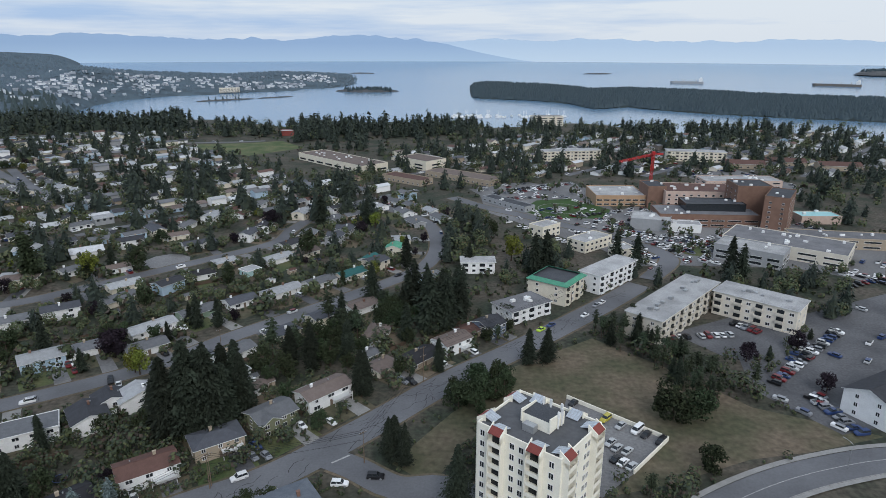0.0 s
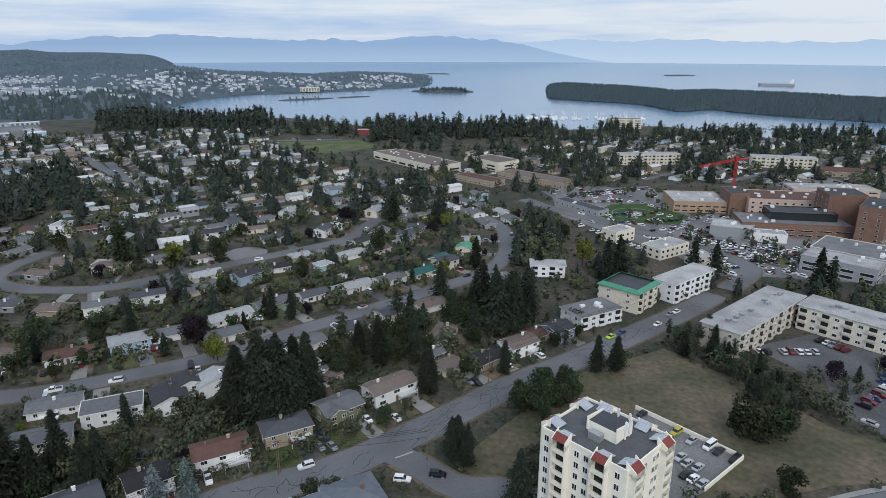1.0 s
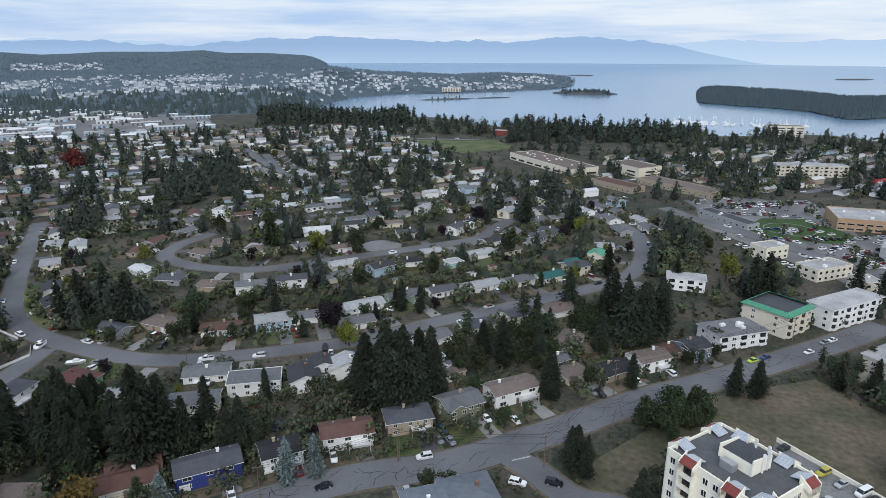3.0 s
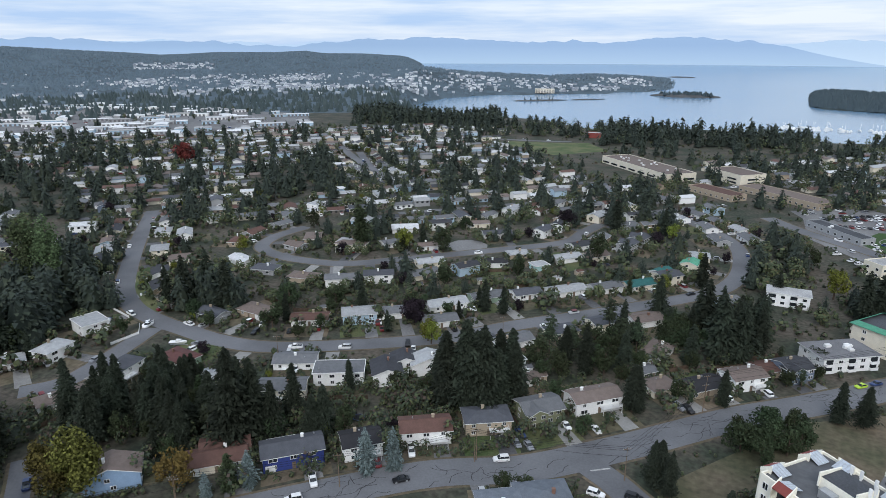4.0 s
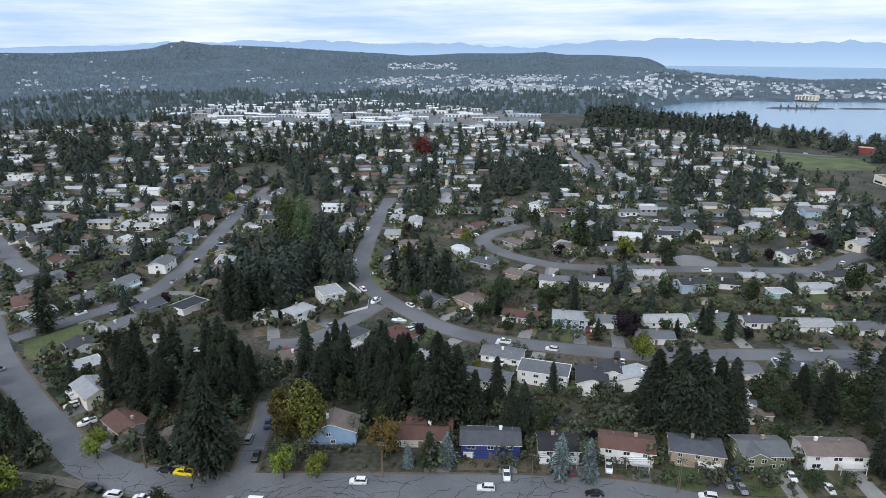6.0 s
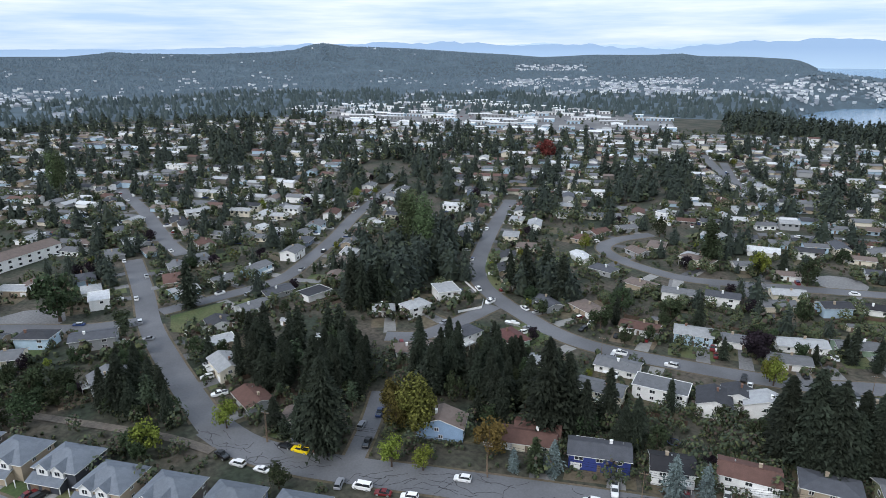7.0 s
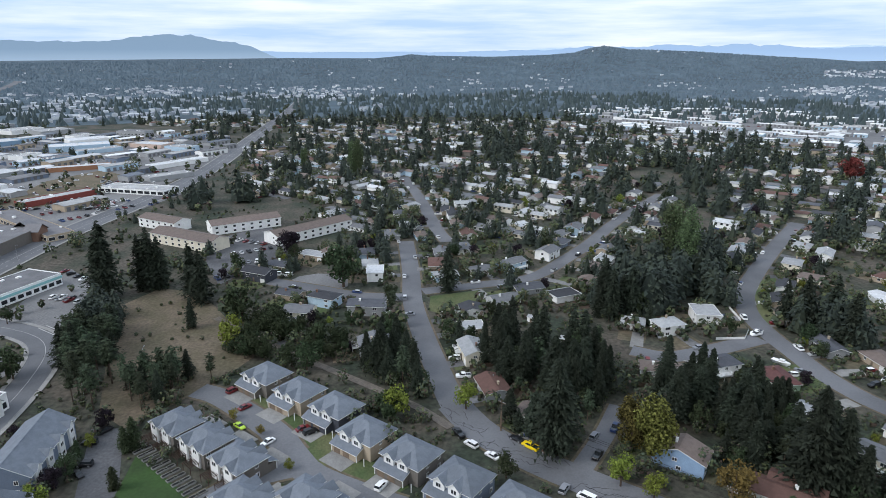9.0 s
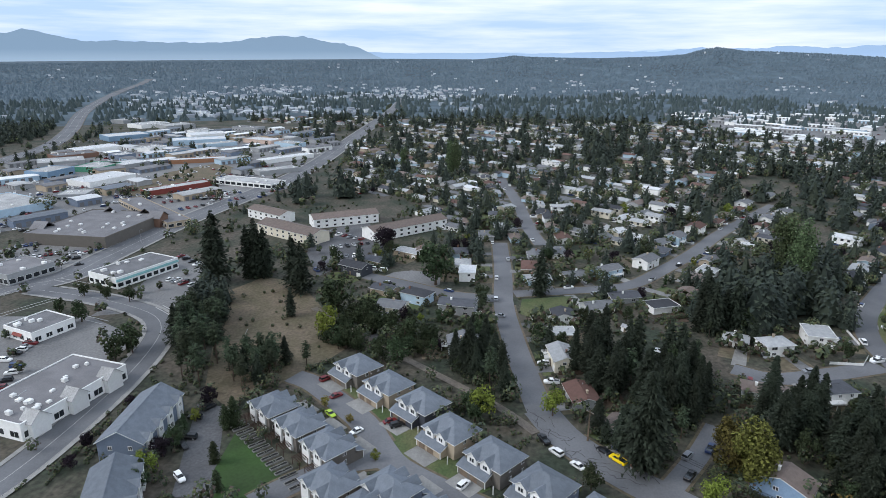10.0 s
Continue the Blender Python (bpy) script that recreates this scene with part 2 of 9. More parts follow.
# bearing and height of the skyline of the far hills, and of the headland across the bay
RIDGE_AT = [-180, -130, -60, 20, 30, 31.7, 33.7, 37, 38.6, 41, 45.8, 48.2, 50, 52.6, 56.4, 61.2, 65.1, 66.5, 68.5, 69.6, 70.9, 73.2, 78, 83.3, 84.8, 86.7, 88, 95, 100, 126, 180]
RIDGE_Z = [30, 20, 40, 40, 52, 58, 68, 69, 86, 77, 78, 66, 62, 78, 92, 110, 119, 120, 138, 127, 104, 92, 81, 87, 94, 78, 69, 71, 66, 50, 30]
HEAD_AT = [6.4, 7.1, 7.7, 8.4, 9.9, 11.5, 14, 17.2, 19.7, 22, 24.6, 26.9, 29.2, 31.5]
HEAD_Z = [-62, -50, -34, -25, -16, -10, -2, -8, -5, 3, 10, 24, 41, 56]
HEAD_SHORE = [2700, 2660, 2580, 2520, 2450, 2400, 2310, 2260, 2235, 2215, 2130, 2045, 1850, 1750]
ISLE_AT = [-40, -34, -28.4, -22.2, -17.7, -15.9, -14, -13.1, -10.7, -8.2, -5.8, -1.7]
ISLE_SHORE = [1615, 1609, 1597, 1614, 1662, 1736, 1659, 1651, 1812, 1870, 1897, 1966]


def smooth(a, b, x):
    t = min(1.0, max(0.0, (x - a) / (b - a)))
    return t * t * (3 - 2 * t)


def bearing(x, y):
    return math.degrees(math.atan2(-x, y))


def land(x, y):
    r, az = math.hypot(x, y), bearing(x, y)
    # the bay opens between north-east and the headland
    bay = smooth(31.5, 28.5, az) * smooth(-115, -75, az)
    near_shore = 960 + 120 * smooth(10, 26, az) + 40 * math.sin(az * 0.4)
    z_bay = -62 * smooth(near_shore - 40, near_shore + 320, r)
    shore, crest = float(np.interp(az, HEAD_AT, HEAD_SHORE)), float(np.interp(az, HEAD_AT, HEAD_Z))
    if az > 6.4:
        rise = (crest + 45) * (0.25 * smooth(shore + 20, shore + 140, r) + 0.75 * smooth(shore + 60, shore + 520, r))
        z_bay += (17 * smooth(shore - 25, shore + 5, r) + rise) * smooth(6.3, 7.6, az) * (1 - smooth(shore + 620, shore + 1300, r) * smooth(31, 26, az))
    # the wooded island
    near = float(np.interp(az, ISLE_AT, ISLE_SHORE))
    isle = smooth(-1.2, -3.4, az) * smooth(near - 30, near + 120, r) * smooth(near + 900, near + 650, r)
    z_bay += isle * (62 - 32 + 3 * math.sin(r * 0.006 + az * 0.3))
    ridge = float(np.interp(az, RIDGE_AT, RIDGE_Z))
    z_land = (ridge * (0.12 * smooth(1500, 2300, r) + 0.88 * smooth(2250, 3400, r))) * (1 + 0.05 * math.sin(az * 1.7 + r * 0.006) * smooth(3300, 2600, r))
    return bay * z_bay + (1 - bay) * z_land


def spline(points, step=6.0):
    """Even points along a smooth line through the given ones, with the direction at each."""
    p = [Vector((a[0], a[1])) for a in points]
    p = [2 * p[0] - p[1]] + p + [2 * p[-1] - p[-2]]
    line = []
    for i in range(1, len(p) - 2):
        a, b, c, d = p[i - 1], p[i], p[i + 1], p[i + 2]
        n = max(2, int((c - b).length / step))
        for k in range(n):
            t = k / n
            line.append(0.5 * (2 * b + (c - a) * t + (2 * a - 5 * b + 4 * c - d) * t * t + (3 * b - a - 3 * c + d) * t ** 3))
    line.append(p[-2])
    return [(q, (line[min(i + 1, len(line) - 1)] - line[max(i - 1, 0)]).normalized()) for i, q in enumerate(line)]


def inside(x, y, ring):
    hit = False
    for (x0, y0), (x1, y1) in zip(ring, ring[1:] + ring[:1]):
        if (y0 > y) != (y1 > y) and x < (x1 - x0) * (y - y0) / (y1 - y0) + x0:
            hit = not hit
    return hit


# ---- layout, in metres ----
roads = []
roads.append(('main_road', 11.5, 0, [(95, 287), (69, 259), (29, 219), (3, 195), (-24, 165), (-47, 142), (-74, 124), (-120, 77), (-135, 61), (-150, 46), (-165, 35), (-181, 29)]))
roads.append(('north_road', 9.2, 0, [(-171, 32), (-181, 29), (-204, 27), (-234, 25), (-271, 24), (-316, 27), (-371, 29)]))
roads.append(('north_street', 9, 0, [(-366, 54), (-400, 51), (-485, 50), (-581, 44)]))
roads.append(('crescent_road', 9, 0, [(-51, 449), (-24, 420), (-8, 392), (-3, 355), (-6, 324), (-18, 300), (-55, 258), (-83, 229), (-102, 206), (-135, 182), (-161, 167), (-182, 163), (-204, 164), (-217, 165), (-239, 170), (-261, 182), (-289, 206), (-331, 246), (-379, 295)]))
roads.append(('upper_road', 8.5, 0, [(-256, 311), (-259, 286), (-252, 265), (-232, 257), (-211, 257), (-190, 263), (-166, 285), (-133, 317), (-99, 353), (-94, 381), (-89, 405)]))
roads.append(('side_street', 8.5, 0, [(-285, 30), (-290, 58), (-298, 88), (-325, 115), (-355, 141), (-392, 169), (-424, 197), (-478, 246)]))
roads.append(('court_road', 8.5, 0, [(-214, 159), (-207, 134), (-204, 115), (-211, 103)]))
roads.append(('close_road', 9, 0, [(-278, 24), (-283, 0), (-296, -22), (-309, -44)]))
roads.append(('lane', 6, 0, [(-139, 55), (-147, 62), (-159, 72), (-173, 82)]))
roads.append(('junction_road', 9, 0, [(-35, 153), (-24, 147), (-12, 139), (1, 139), (16, 130)]))
roads.append(('townhouse_drive', 9, 0, [(-202, -56), (-195, -46), (-174, -28), (-161, -21), (-151, -15), (-140, -1), (-134, 8)]))
roads.append(('townhouse_branch', 8, 0, [(-155, -17), (-151, -31), (-143, -42), (-135, -50)]))
roads.append(('parade_road', 11, 1, [(-131, -124), (-142, -120), (-161, -117), (-191, -115), (-219, -116), (-242, -121), (-258, -134), (-273, -163), (-285, -202)]))
roads.append(('artery_road', 19, 1, [(-272, -225), (-285, -219), (-302, -198), (-342, -193), (-419, -182), (-536, -156), (-654, -141), (-925, -132), (-1246, -122), (-1645, -124)]))
roads.append(('highway', 22, 0, [(-584, -457), (-670, -476), (-769, -492), (-932, -560), (-1222, -703), (-1550, -837), (-1896, -956), (-2347, -1092)]))
roads.append(('bend_road', 10.5, 1, [(38, 109), (57, 123), (74.7, 134), (91.6, 142), (108.3, 147.5), (124.3, 151), (148, 153)]))
roads.append(('hospital_road', 10, 0, [(102, 294), (123, 330), (101, 367), (66, 406), (31, 440), (7, 471)]))
roads.append(('hill_road', 9, 0, [(-442, 607), (-365, 531), (-305, 480), (-267, 446)]))
roads.append(('north_lane', 8, 0, [(-399, 582), (-326, 498), (-287, 468)]))
roads.append(('footpath', 3.2, 0, [(-265, -62), (-243, -43), (-224, -25), (-209, -10), (-196, 3), (-181, 17), (-168, 26)]))
roads.append(('park_road', 9, 0, [(-300, 747), (-244, 757), (-213, 767)]))
car_parks = []
car_parks.append(('hospital_car_park', [(21, 501), (109, 531), (121, 482), (46, 433)]))
car_parks.append(('hospital_yard', [(91, 399), (137, 445), (190, 400), (268, 368), (228, 308), (124, 316)]))
car_parks.append(('hospital_north_lot', [(210, 561), (273, 589), (296, 514), (279, 483), (235, 503)]))
car_parks.append(('apartment_car_park', [(115, 233), (207, 276), (151, 172), (119, 163), (104, 189)]))
car_parks.append(('apartment_court', [(92, 233), (125, 250), (137, 236), (107, 209)]))
car_parks.append(('tower_car_park', [(40.8, 183.7), (66.4, 160.6), (51.4, 144.5), (40.9, 135.1), (28, 145)]))
car_parks.append(('mall_car_park', [(-251, -233), (-320, -273), (-410, -236), (-412, -179), (-295, -197)]))
car_parks.append(('store_car_park', [(-488, -268), (-589, -181), (-537, -137), (-404, -180)]))
car_parks.append(('bank_car_park', [(-253, -157), (-343, -151), (-297, -116), (-264, -122)]))
car_parks.append(('industrial_yard', [(-374, -301), (-552, -433), (-720, -440), (-946, -420), (-957, -204), (-756, -135), (-524, -172), (-417, -251)]))
car_parks.append(('south_car_park', [(-166, -171), (-252, -196), (-253, -157), (-231, -124), (-180, -135), (-143, -136)]))
car_parks.append(('flats_car_park', [(-380, -95), (-423, -58), (-357, -40), (-307, -69)]))
car_parks.append(('rowhouse_court', [(-137, -72), (-162, -78), (-183, -83), (-181, -73), (-137, -61)]))
car_parks.append(('warehouse_yard', [(-1262, 397), (-1197, 851), (-723, 895), (-565, 723), (-695, 555), (-903, 393)]))
car_parks.append(('hospital_forecourt', [(89, 345), (126, 395), (195, 410), (231, 394), (264, 363), (214, 287), (189, 309), (140, 318), (102, 314)]))
car_parks.append(('hospital_west_lot', [(28, 508), (70, 530), (121, 482), (119, 395), (76, 361), (30, 428)]))
car_parks.append(('turning_circle', [(-147 + 12 * math.cos(k * 0.628), 321 + 12 * math.sin(k * 0.628)) for k in range(10)]))
car_parks.append(('close_turning_circle', [(-302 + 16 * math.cos(k * 0.628), -21 + 16 * math.sin(k * 0.628)) for k in range(10)]))
lawns = []
lawns.append(('dry_field', 'dry', [(22, 202), (59, 228), (83, 201), (99, 178), (131, 162), (107, 155), (86, 151), (59, 140), (44, 136), (62, 157), (43, 180), (19, 178), (-3, 140), (-14, 149), (-0, 170)]))
lawns.append(('helipad_lawn', 'bright', [(54, 433), (70, 462), (97, 468), (118, 434), (108, 409), (67, 413)]))
lawns.append(('hospital_green', 'lawn', [(137, 347), (146, 356), (150, 343), (141, 330), (134, 335)]))
lawns.append(('playing_field', 'lawn', [(-266, 689), (-287, 738), (-234, 748), (-193, 767), (-155, 714), (-202, 660)]))
lawns.append(('townhouse_green', 'bright', [(-137, -62), (-149, -65), (-166, -65), (-160, -59), (-145, -45), (-137, -47), (-132, -53)]))
lawns.append(('townhouse_lawn', 'lawn', [(-193, -43), (-175, -28), (-158, -16), (-144, -4), (-138, 5), (-142, 11), (-164, -5), (-183, -20), (-205, -38)]))
lawns.append(('corner_lawn', 'lawn', [(-278, 33), (-283, 57), (-259, 50), (-255, 36), (-261, 30)]))
lawns.append(('verge_lawn', 'lawn', [(-191, 144), (-192, 160), (-175, 161), (-171, 149), (-185, 132)]))
lawns.append(('scrub_field', 'scrub', [(-249, -100), (-286, -107), (-306, -96), (-298, -76), (-256, -53), (-226, -40), (-209, -49), (-192, -63), (-181, -73), (-192, -84)]))
lawns.append(('dirt_lot', 'scrub', [(-488, -266), (-600, -272), (-655, -243), (-618, -211), (-535, -215), (-479, -240)]))
lawns.append(('east_verge', 'lawn', [(-278, 202), (-280, 211), (-227, 178), (-225, 167), (-258, 185)]))
houses = []
# main road row
houses += [
    (-141.8, 86.9, 138, 8.2, 14.2, 2, 'taupe', 'blue', 'g'),
    (-123.5, 105.4, 45, 15.5, 8.5, 1, 'brown', 'cream', 'g'),
    (-106.2, 116.5, 45, 16.4, 8.5, 2, 'slate', 'navy', 'g'),
    (-91.4, 128.5, 45, 10.9, 8.5, 2, 'black', 'white', 'g'),
    (-78.3, 142.6, 34, 14.6, 8.5, 2, 'brown', 'white', 'g'),
    (-64.2, 155.5, 34, 13.7, 8.5, 2, 'slate', 'tan', 'h'),
    (-52.0, 168.3, 45, 12.7, 9.5, 2, 'grey', 'olive', 'x'),
    (-38.5, 182.1, 45, 16.4, 8.5, 2, 'taupe', 'white', 'g'),
    (-21.0, 201.9, 48, 10.0, 7.6, 1, 'taupe', 'cream', 'h'),
    (-9.1, 207.9, 48, 15.5, 8.5, 1, 'black', 'tan', 'g'),
    (3.7, 218.6, 42, 12.7, 8.5, 2, 'taupe', 'white', 'g'),
    (18.7, 233.7, 42, 10.0, 9.5, 2, 'charcoal', 'slateblue', 'x'),
]
# back row
houses += [
    (-130.9, 141.8, 210, 15, 8, 2, 'grey', 'cream', 'g'),
    (-121.1, 159.6, 210, 17, 9, 2, 'grey', 'white', 'f'),
    (-106.7, 167.1, 307, 11, 10, 2, 'charcoal', 'white', 'g'),
    (-104.8, 176.3, 307, 8, 9, 2, 'charcoal', 'white', 'g'),
    (-96.4, 178.9, 307, 8, 13, 2, 'light', 'white', 'g'),
    (-72.6, 193.7, 229, 10, 10, 2, 'grey', 'white', 'f'),
    (-180.6, 142.9, 177, 13, 9, 1, 'red', 'green', 'h'),
    (-158, 137.1, 190, 10, 9, 1, 'light', 'white', 'g'),
    (-25.8, 229.4, 257, 12, 8, 1, 'taupe', 'white', 'h'),
    (-27, 210, 48, 6, 5, 1, 'grey', 'grey', 'g'),
    (-62.4, 186.3, 45, 7, 5, 1, 'taupe', 'white', 'g'),
    (11.4, 232.1, 42, 11, 8, 1, 'brown', 'tan', 'g'),
]
# crescent row
houses += [
    (-186.6, 189.6, 357, 14, 9, 1, 'taupe', 'tan', 'h'),
    (-160.3, 193.4, 30, 15, 8, 1, 'brown', 'white', 'g'),
    (-143, 204.1, 37, 14, 9, 2, 'light', 'skyblue', 'g'),
    (-132.6, 215.6, 37, 12, 8, 1, 'grey', 'white', 'h'),
    (-117.1, 233.6, 49, 18, 8, 1, 'light', 'white', 'g'),
    (-104.5, 249.2, 49, 15, 8, 1, 'grey', 'green', 'g'),
    (-89.9, 261.6, 47, 13, 8, 1, 'slate', 'white', 'g'),
    (-74.6, 273.6, 47, 18, 8, 1, 'light', 'white', 'g'),
    (-59.1, 285.7, 48, 15, 8, 1, 'grey', 'white', 'g'),
    (-45.8, 296.6, 48, 15, 8, 1, 'teal', 'cream', 'g'),
    (-34.7, 310.8, 48, 12, 9, 2, 'slate', 'cream', 'g'),
    (-26.6, 334.8, 83, 9, 8, 2, 'green', 'cream', 'g'),
]
# upper row south
houses += [
    (-241.3, 238.2, 161, 15, 8, 1, 'white', 'white', 'g'),
    (-220.3, 233.2, 193, 13, 9, 1, 'slate', 'grey', 'h'),
    (-195.1, 232.3, 193, 14, 9, 1, 'taupe', 'tan', 'h'),
    (-174.4, 235.1, 214, 15, 8, 2, 'grey', 'white', 'g'),
    (-161.4, 248, 214, 14, 8, 2, 'slate', 'white', 'g'),
    (-145.1, 263.4, 237, 15, 8, 1, 'grey', 'cream', 'g'),
    (-128.4, 278.5, 237, 12, 8, 2, 'charcoal', 'skyblue', 'g'),
    (-120.1, 295.5, 215, 13, 8, 1, 'black', 'white', 'g'),
    (-96.9, 301.5, 231, 8, 7, 1, 'light', 'aqua', 'f'),
    (-88.4, 320.7, 231, 16, 8, 1, 'light', 'white', 'g'),
    (-75.5, 331, 231, 14, 9, 1, 'taupe', 'cream', 'g'),
    (-62.6, 354.2, 258, 12, 8, 2, 'slate', 'grey', 'x'),
]
# upper row north
houses += [
    (-202, 283.8, 13, 17, 8, 2, 'taupe', 'cream', 'h'),
    (-186.8, 301, 57, 11, 8, 1, 'grey', 'white', 'g'),
    (-178.3, 346.4, 35, 14, 8, 2, 'charcoal', 'white', 'g'),
    (-159.4, 362.2, 35, 15, 8, 1, 'taupe', 'cream', 'g'),
    (-139.5, 347.1, 35, 17, 9, 1, 'slate', 'white', 'x'),
    (-114.7, 361.6, 78, 13, 8, 2, 'slate', 'white', 'g'),
    (-195.4, 331.8, 35, 16, 10, 1, 'white', 'white', 'g'),
    (-234.1, 289.7, 302, 15, 9, 1, 'taupe', 'tan', 'h'),
    (-229.2, 335.4, 275, 15, 9, 1, 'light', 'skyblue', 'x'),
    (-199.1, 354.1, 35, 12, 8, 1, 'grey', 'skyblue', 'g'),
    (-162, 384.3, 78, 15, 8, 1, 'grey', 'white', 'g'),
    (-150.3, 400, 77, 13, 8, 2, 'light', 'white', 'g'),
]
# branch row
houses += [
    (-303.4, 256, 316, 15, 8, 2, 'light', 'white', 'g'),
    (-272.7, 224.6, 316, 11, 10, 1, 'taupe', 'cream', 'h'),
    (-284.9, 324.1, 95, 15, 9, 1, 'grey', 'white', 'h'),
    (-279, 351.1, 95, 12, 8, 2, 'light', 'white', 'f'),
    (-256.1, 382.5, 138, 13, 8, 1, 'light', 'white', 'g'),
    (-351, 360.6, 45, 12, 8, 2, 'white', 'white', 'f'),
    (-386.6, 378.1, 45, 10, 8, 2, 'light', 'cream', 'g'),
    (-410.9, 382.2, 45, 12, 8, 1, 'light', 'white', 'g'),
    (-408.9, 280.6, 134, 12, 8, 2, 'slate', 'slateblue', 'g'),
    (-378, 256.8, 134, 12, 9, 1, 'grey', 'grey', 'g'),
    (-502.3, 251.5, 137, 18, 8, 1, 'grey', 'cream', 'g'),
    (-516.3, 235.8, 137, 16, 8, 1, 'taupe', 'cream', 'g'),
]
# court row
houses += [
    (-234.8, 146.3, 166, 12, 10, 2, 'light', 'white', 'f'),
    (-225.3, 124.7, 99, 11, 8, 2, 'light', 'white', 'h'),
    (-232.4, 113, 63, 9, 8, 1, 'light', 'white', 'h'),
    (-168.6, 53.5, 38, 11, 9, 1, 'taupe', 'white', 'g'),
    (-267.3, 94.3, 286, 13, 9, 1, 'charcoal', 'white', 'f'),
    (-282.7, 110.5, 316, 12, 8, 1, 'taupe', 'tan', 'g'),
    (-265.4, 65.2, 286, 13, 9, 1, 'grey', 'white', 'g'),
    (-251.2, 47.4, 1, 9, 9, 2, 'charcoal', 'white', 'g'),
    (-236.7, 44.8, 1, 8, 10, 1, 'light', 'tan', 'f'),
    (-307.9, 62.1, 106, 12, 8, 1, 'grey', 'white', 'g'),
    (-125.1, 110.3, 45, 13, 9, 1, 'brown', 'cream', 'g'),
    (-340.9, 46.6, 359, 12, 8, 1, 'grey', 'grey', 'g'),
]
# close row
houses += [
    (-345.4, 4.4, 179, 12, 9, 1, 'slate', 'skyblue', 'h'),
    (-325.4, 6, 179, 11, 8, 1, 'light', 'white', 'h'),
    (-307.4, 8.1, 176, 12, 8, 2, 'white', 'white', 'f'),
    (-262.8, 3, 258, 16, 9, 2, 'slate', 'grey', 'g'),
    (-260, -25.8, 74, 12, 9, 2, 'grey', 'cream', 'g'),
    (-251.3, -31.6, 74, 8, 8, 1, 'grey', 'cream', 'g'),
    (-223.6, 4.9, 184, 9, 12, 2, 'grey', 'grey', 'g'),
    (-314.1, -50.1, 57, 15, 9, 2, 'charcoal', 'charcoal', 'g'),
    (-328.7, -40.5, 57, 13, 8, 1, 'slate', 'tan', 'g'),
    (-344.6, -24.4, 57, 16, 8, 1, 'light', 'tan', 'f'),
    (-347.7, -16.8, 179, 8, 8, 1, 'taupe', 'tan', 'g'),
]
# side street row
houses += [
    (-328.9, 105.1, 136, 13, 9, 2, 'grey', 'white', 'g'),
    (-351, 119.5, 140, 12, 9, 1, 'slate', 'slateblue', 'h'),
    (-375.7, 136.7, 141, 12, 9, 2, 'grey', 'skyblue', 'g'),
    (-398.1, 156.7, 141, 13, 9, 2, 'brown', 'white', 'g'),
    (-432.4, 170.3, 141, 12, 8, 1, 'light', 'white', 'g'),
    (-316.1, 134.1, 320, 12, 9, 1, 'light', 'white', 'f'),
    (-302.7, 124.1, 316, 13, 9, 1, 'taupe', 'tan', 'h'),
    (-348.1, 60.1, 5, 15, 9, 1, 'grey', 'white', 'h'),
    (-451.4, 76.6, 91, 10, 8, 2, 'light', 'white', 'g'),
    (-540, 65.8, 3, 13, 8, 1, 'white', 'white', 'h'),
    (-500.4, 64.4, 3, 13, 8, 1, 'light', 'white', 'h'),
]
# north end row
houses += [
    (-488.1, 24.8, 183, 12, 8, 1, 'slate', 'white', 'h'),
    (-457.7, 26.2, 181, 12, 8, 1, 'grey', 'white', 'g'),
    (-435.4, 30.2, 181, 12, 9, 1, 'slate', 'white', 'h'),
    (-401.3, 32.2, 181, 14, 9, 1, 'light', 'white', 'h'),
    (-382.4, 21.4, 179, 14, 9, 1, 'grey', 'grey', 'h'),
    (-493, 112.9, 3, 13, 8, 1, 'light', 'white', 'g'),
    (-519.1, 136, 45, 18, 9, 1, 'grey', 'cream', 'f'),
    (-480.9, 162.8, 138, 13, 8, 1, 'brown', 'tan', 'g'),
    (-550.8, 109.7, 3, 14, 8, 1, 'light', 'white', 'g'),
    (-654.5, 101.1, 45, 18, 8, 2, 'white', 'white', 'f'),
    (-453.4, 97.1, 1, 14, 8, 1, 'taupe', 'tan', 'g'),
    (-439.1, 135.2, 141, 12, 8, 1, 'grey', 'white', 'g'),
]
# west row
houses += [
    (-418.6, 177.7, 141, 14, 8, 1, 'brown', 'cream', 'h'),
    (-364.6, 177.3, 321, 10, 8, 1, 'white', 'white', 'f'),
    (-389.5, 195.8, 312, 12, 8, 1, 'grey', 'tan', 'g'),
    (-373.1, 177.2, 321, 12, 8, 1, 'light', 'white', 'g'),
    (-308.4, 150, 321, 10, 8, 1, 'grey', 'grey', 'g'),
    (-606.5, -72.8, 45, 12, 8, 1, 'grey', 'white', 'g'),
    (-520.3, -54.4, 45, 14, 9, 1, 'slate', 'white', 'g'),
    (-487.4, -24.7, 45, 12, 8, 1, 'light', 'white', 'g'),
    (-511.7, -15.9, 183, 14, 8, 1, 'grey', 'white', 'h'),
    (-527.5, -40.4, 45, 10, 8, 1, 'grey', 'cream', 'g'),
]
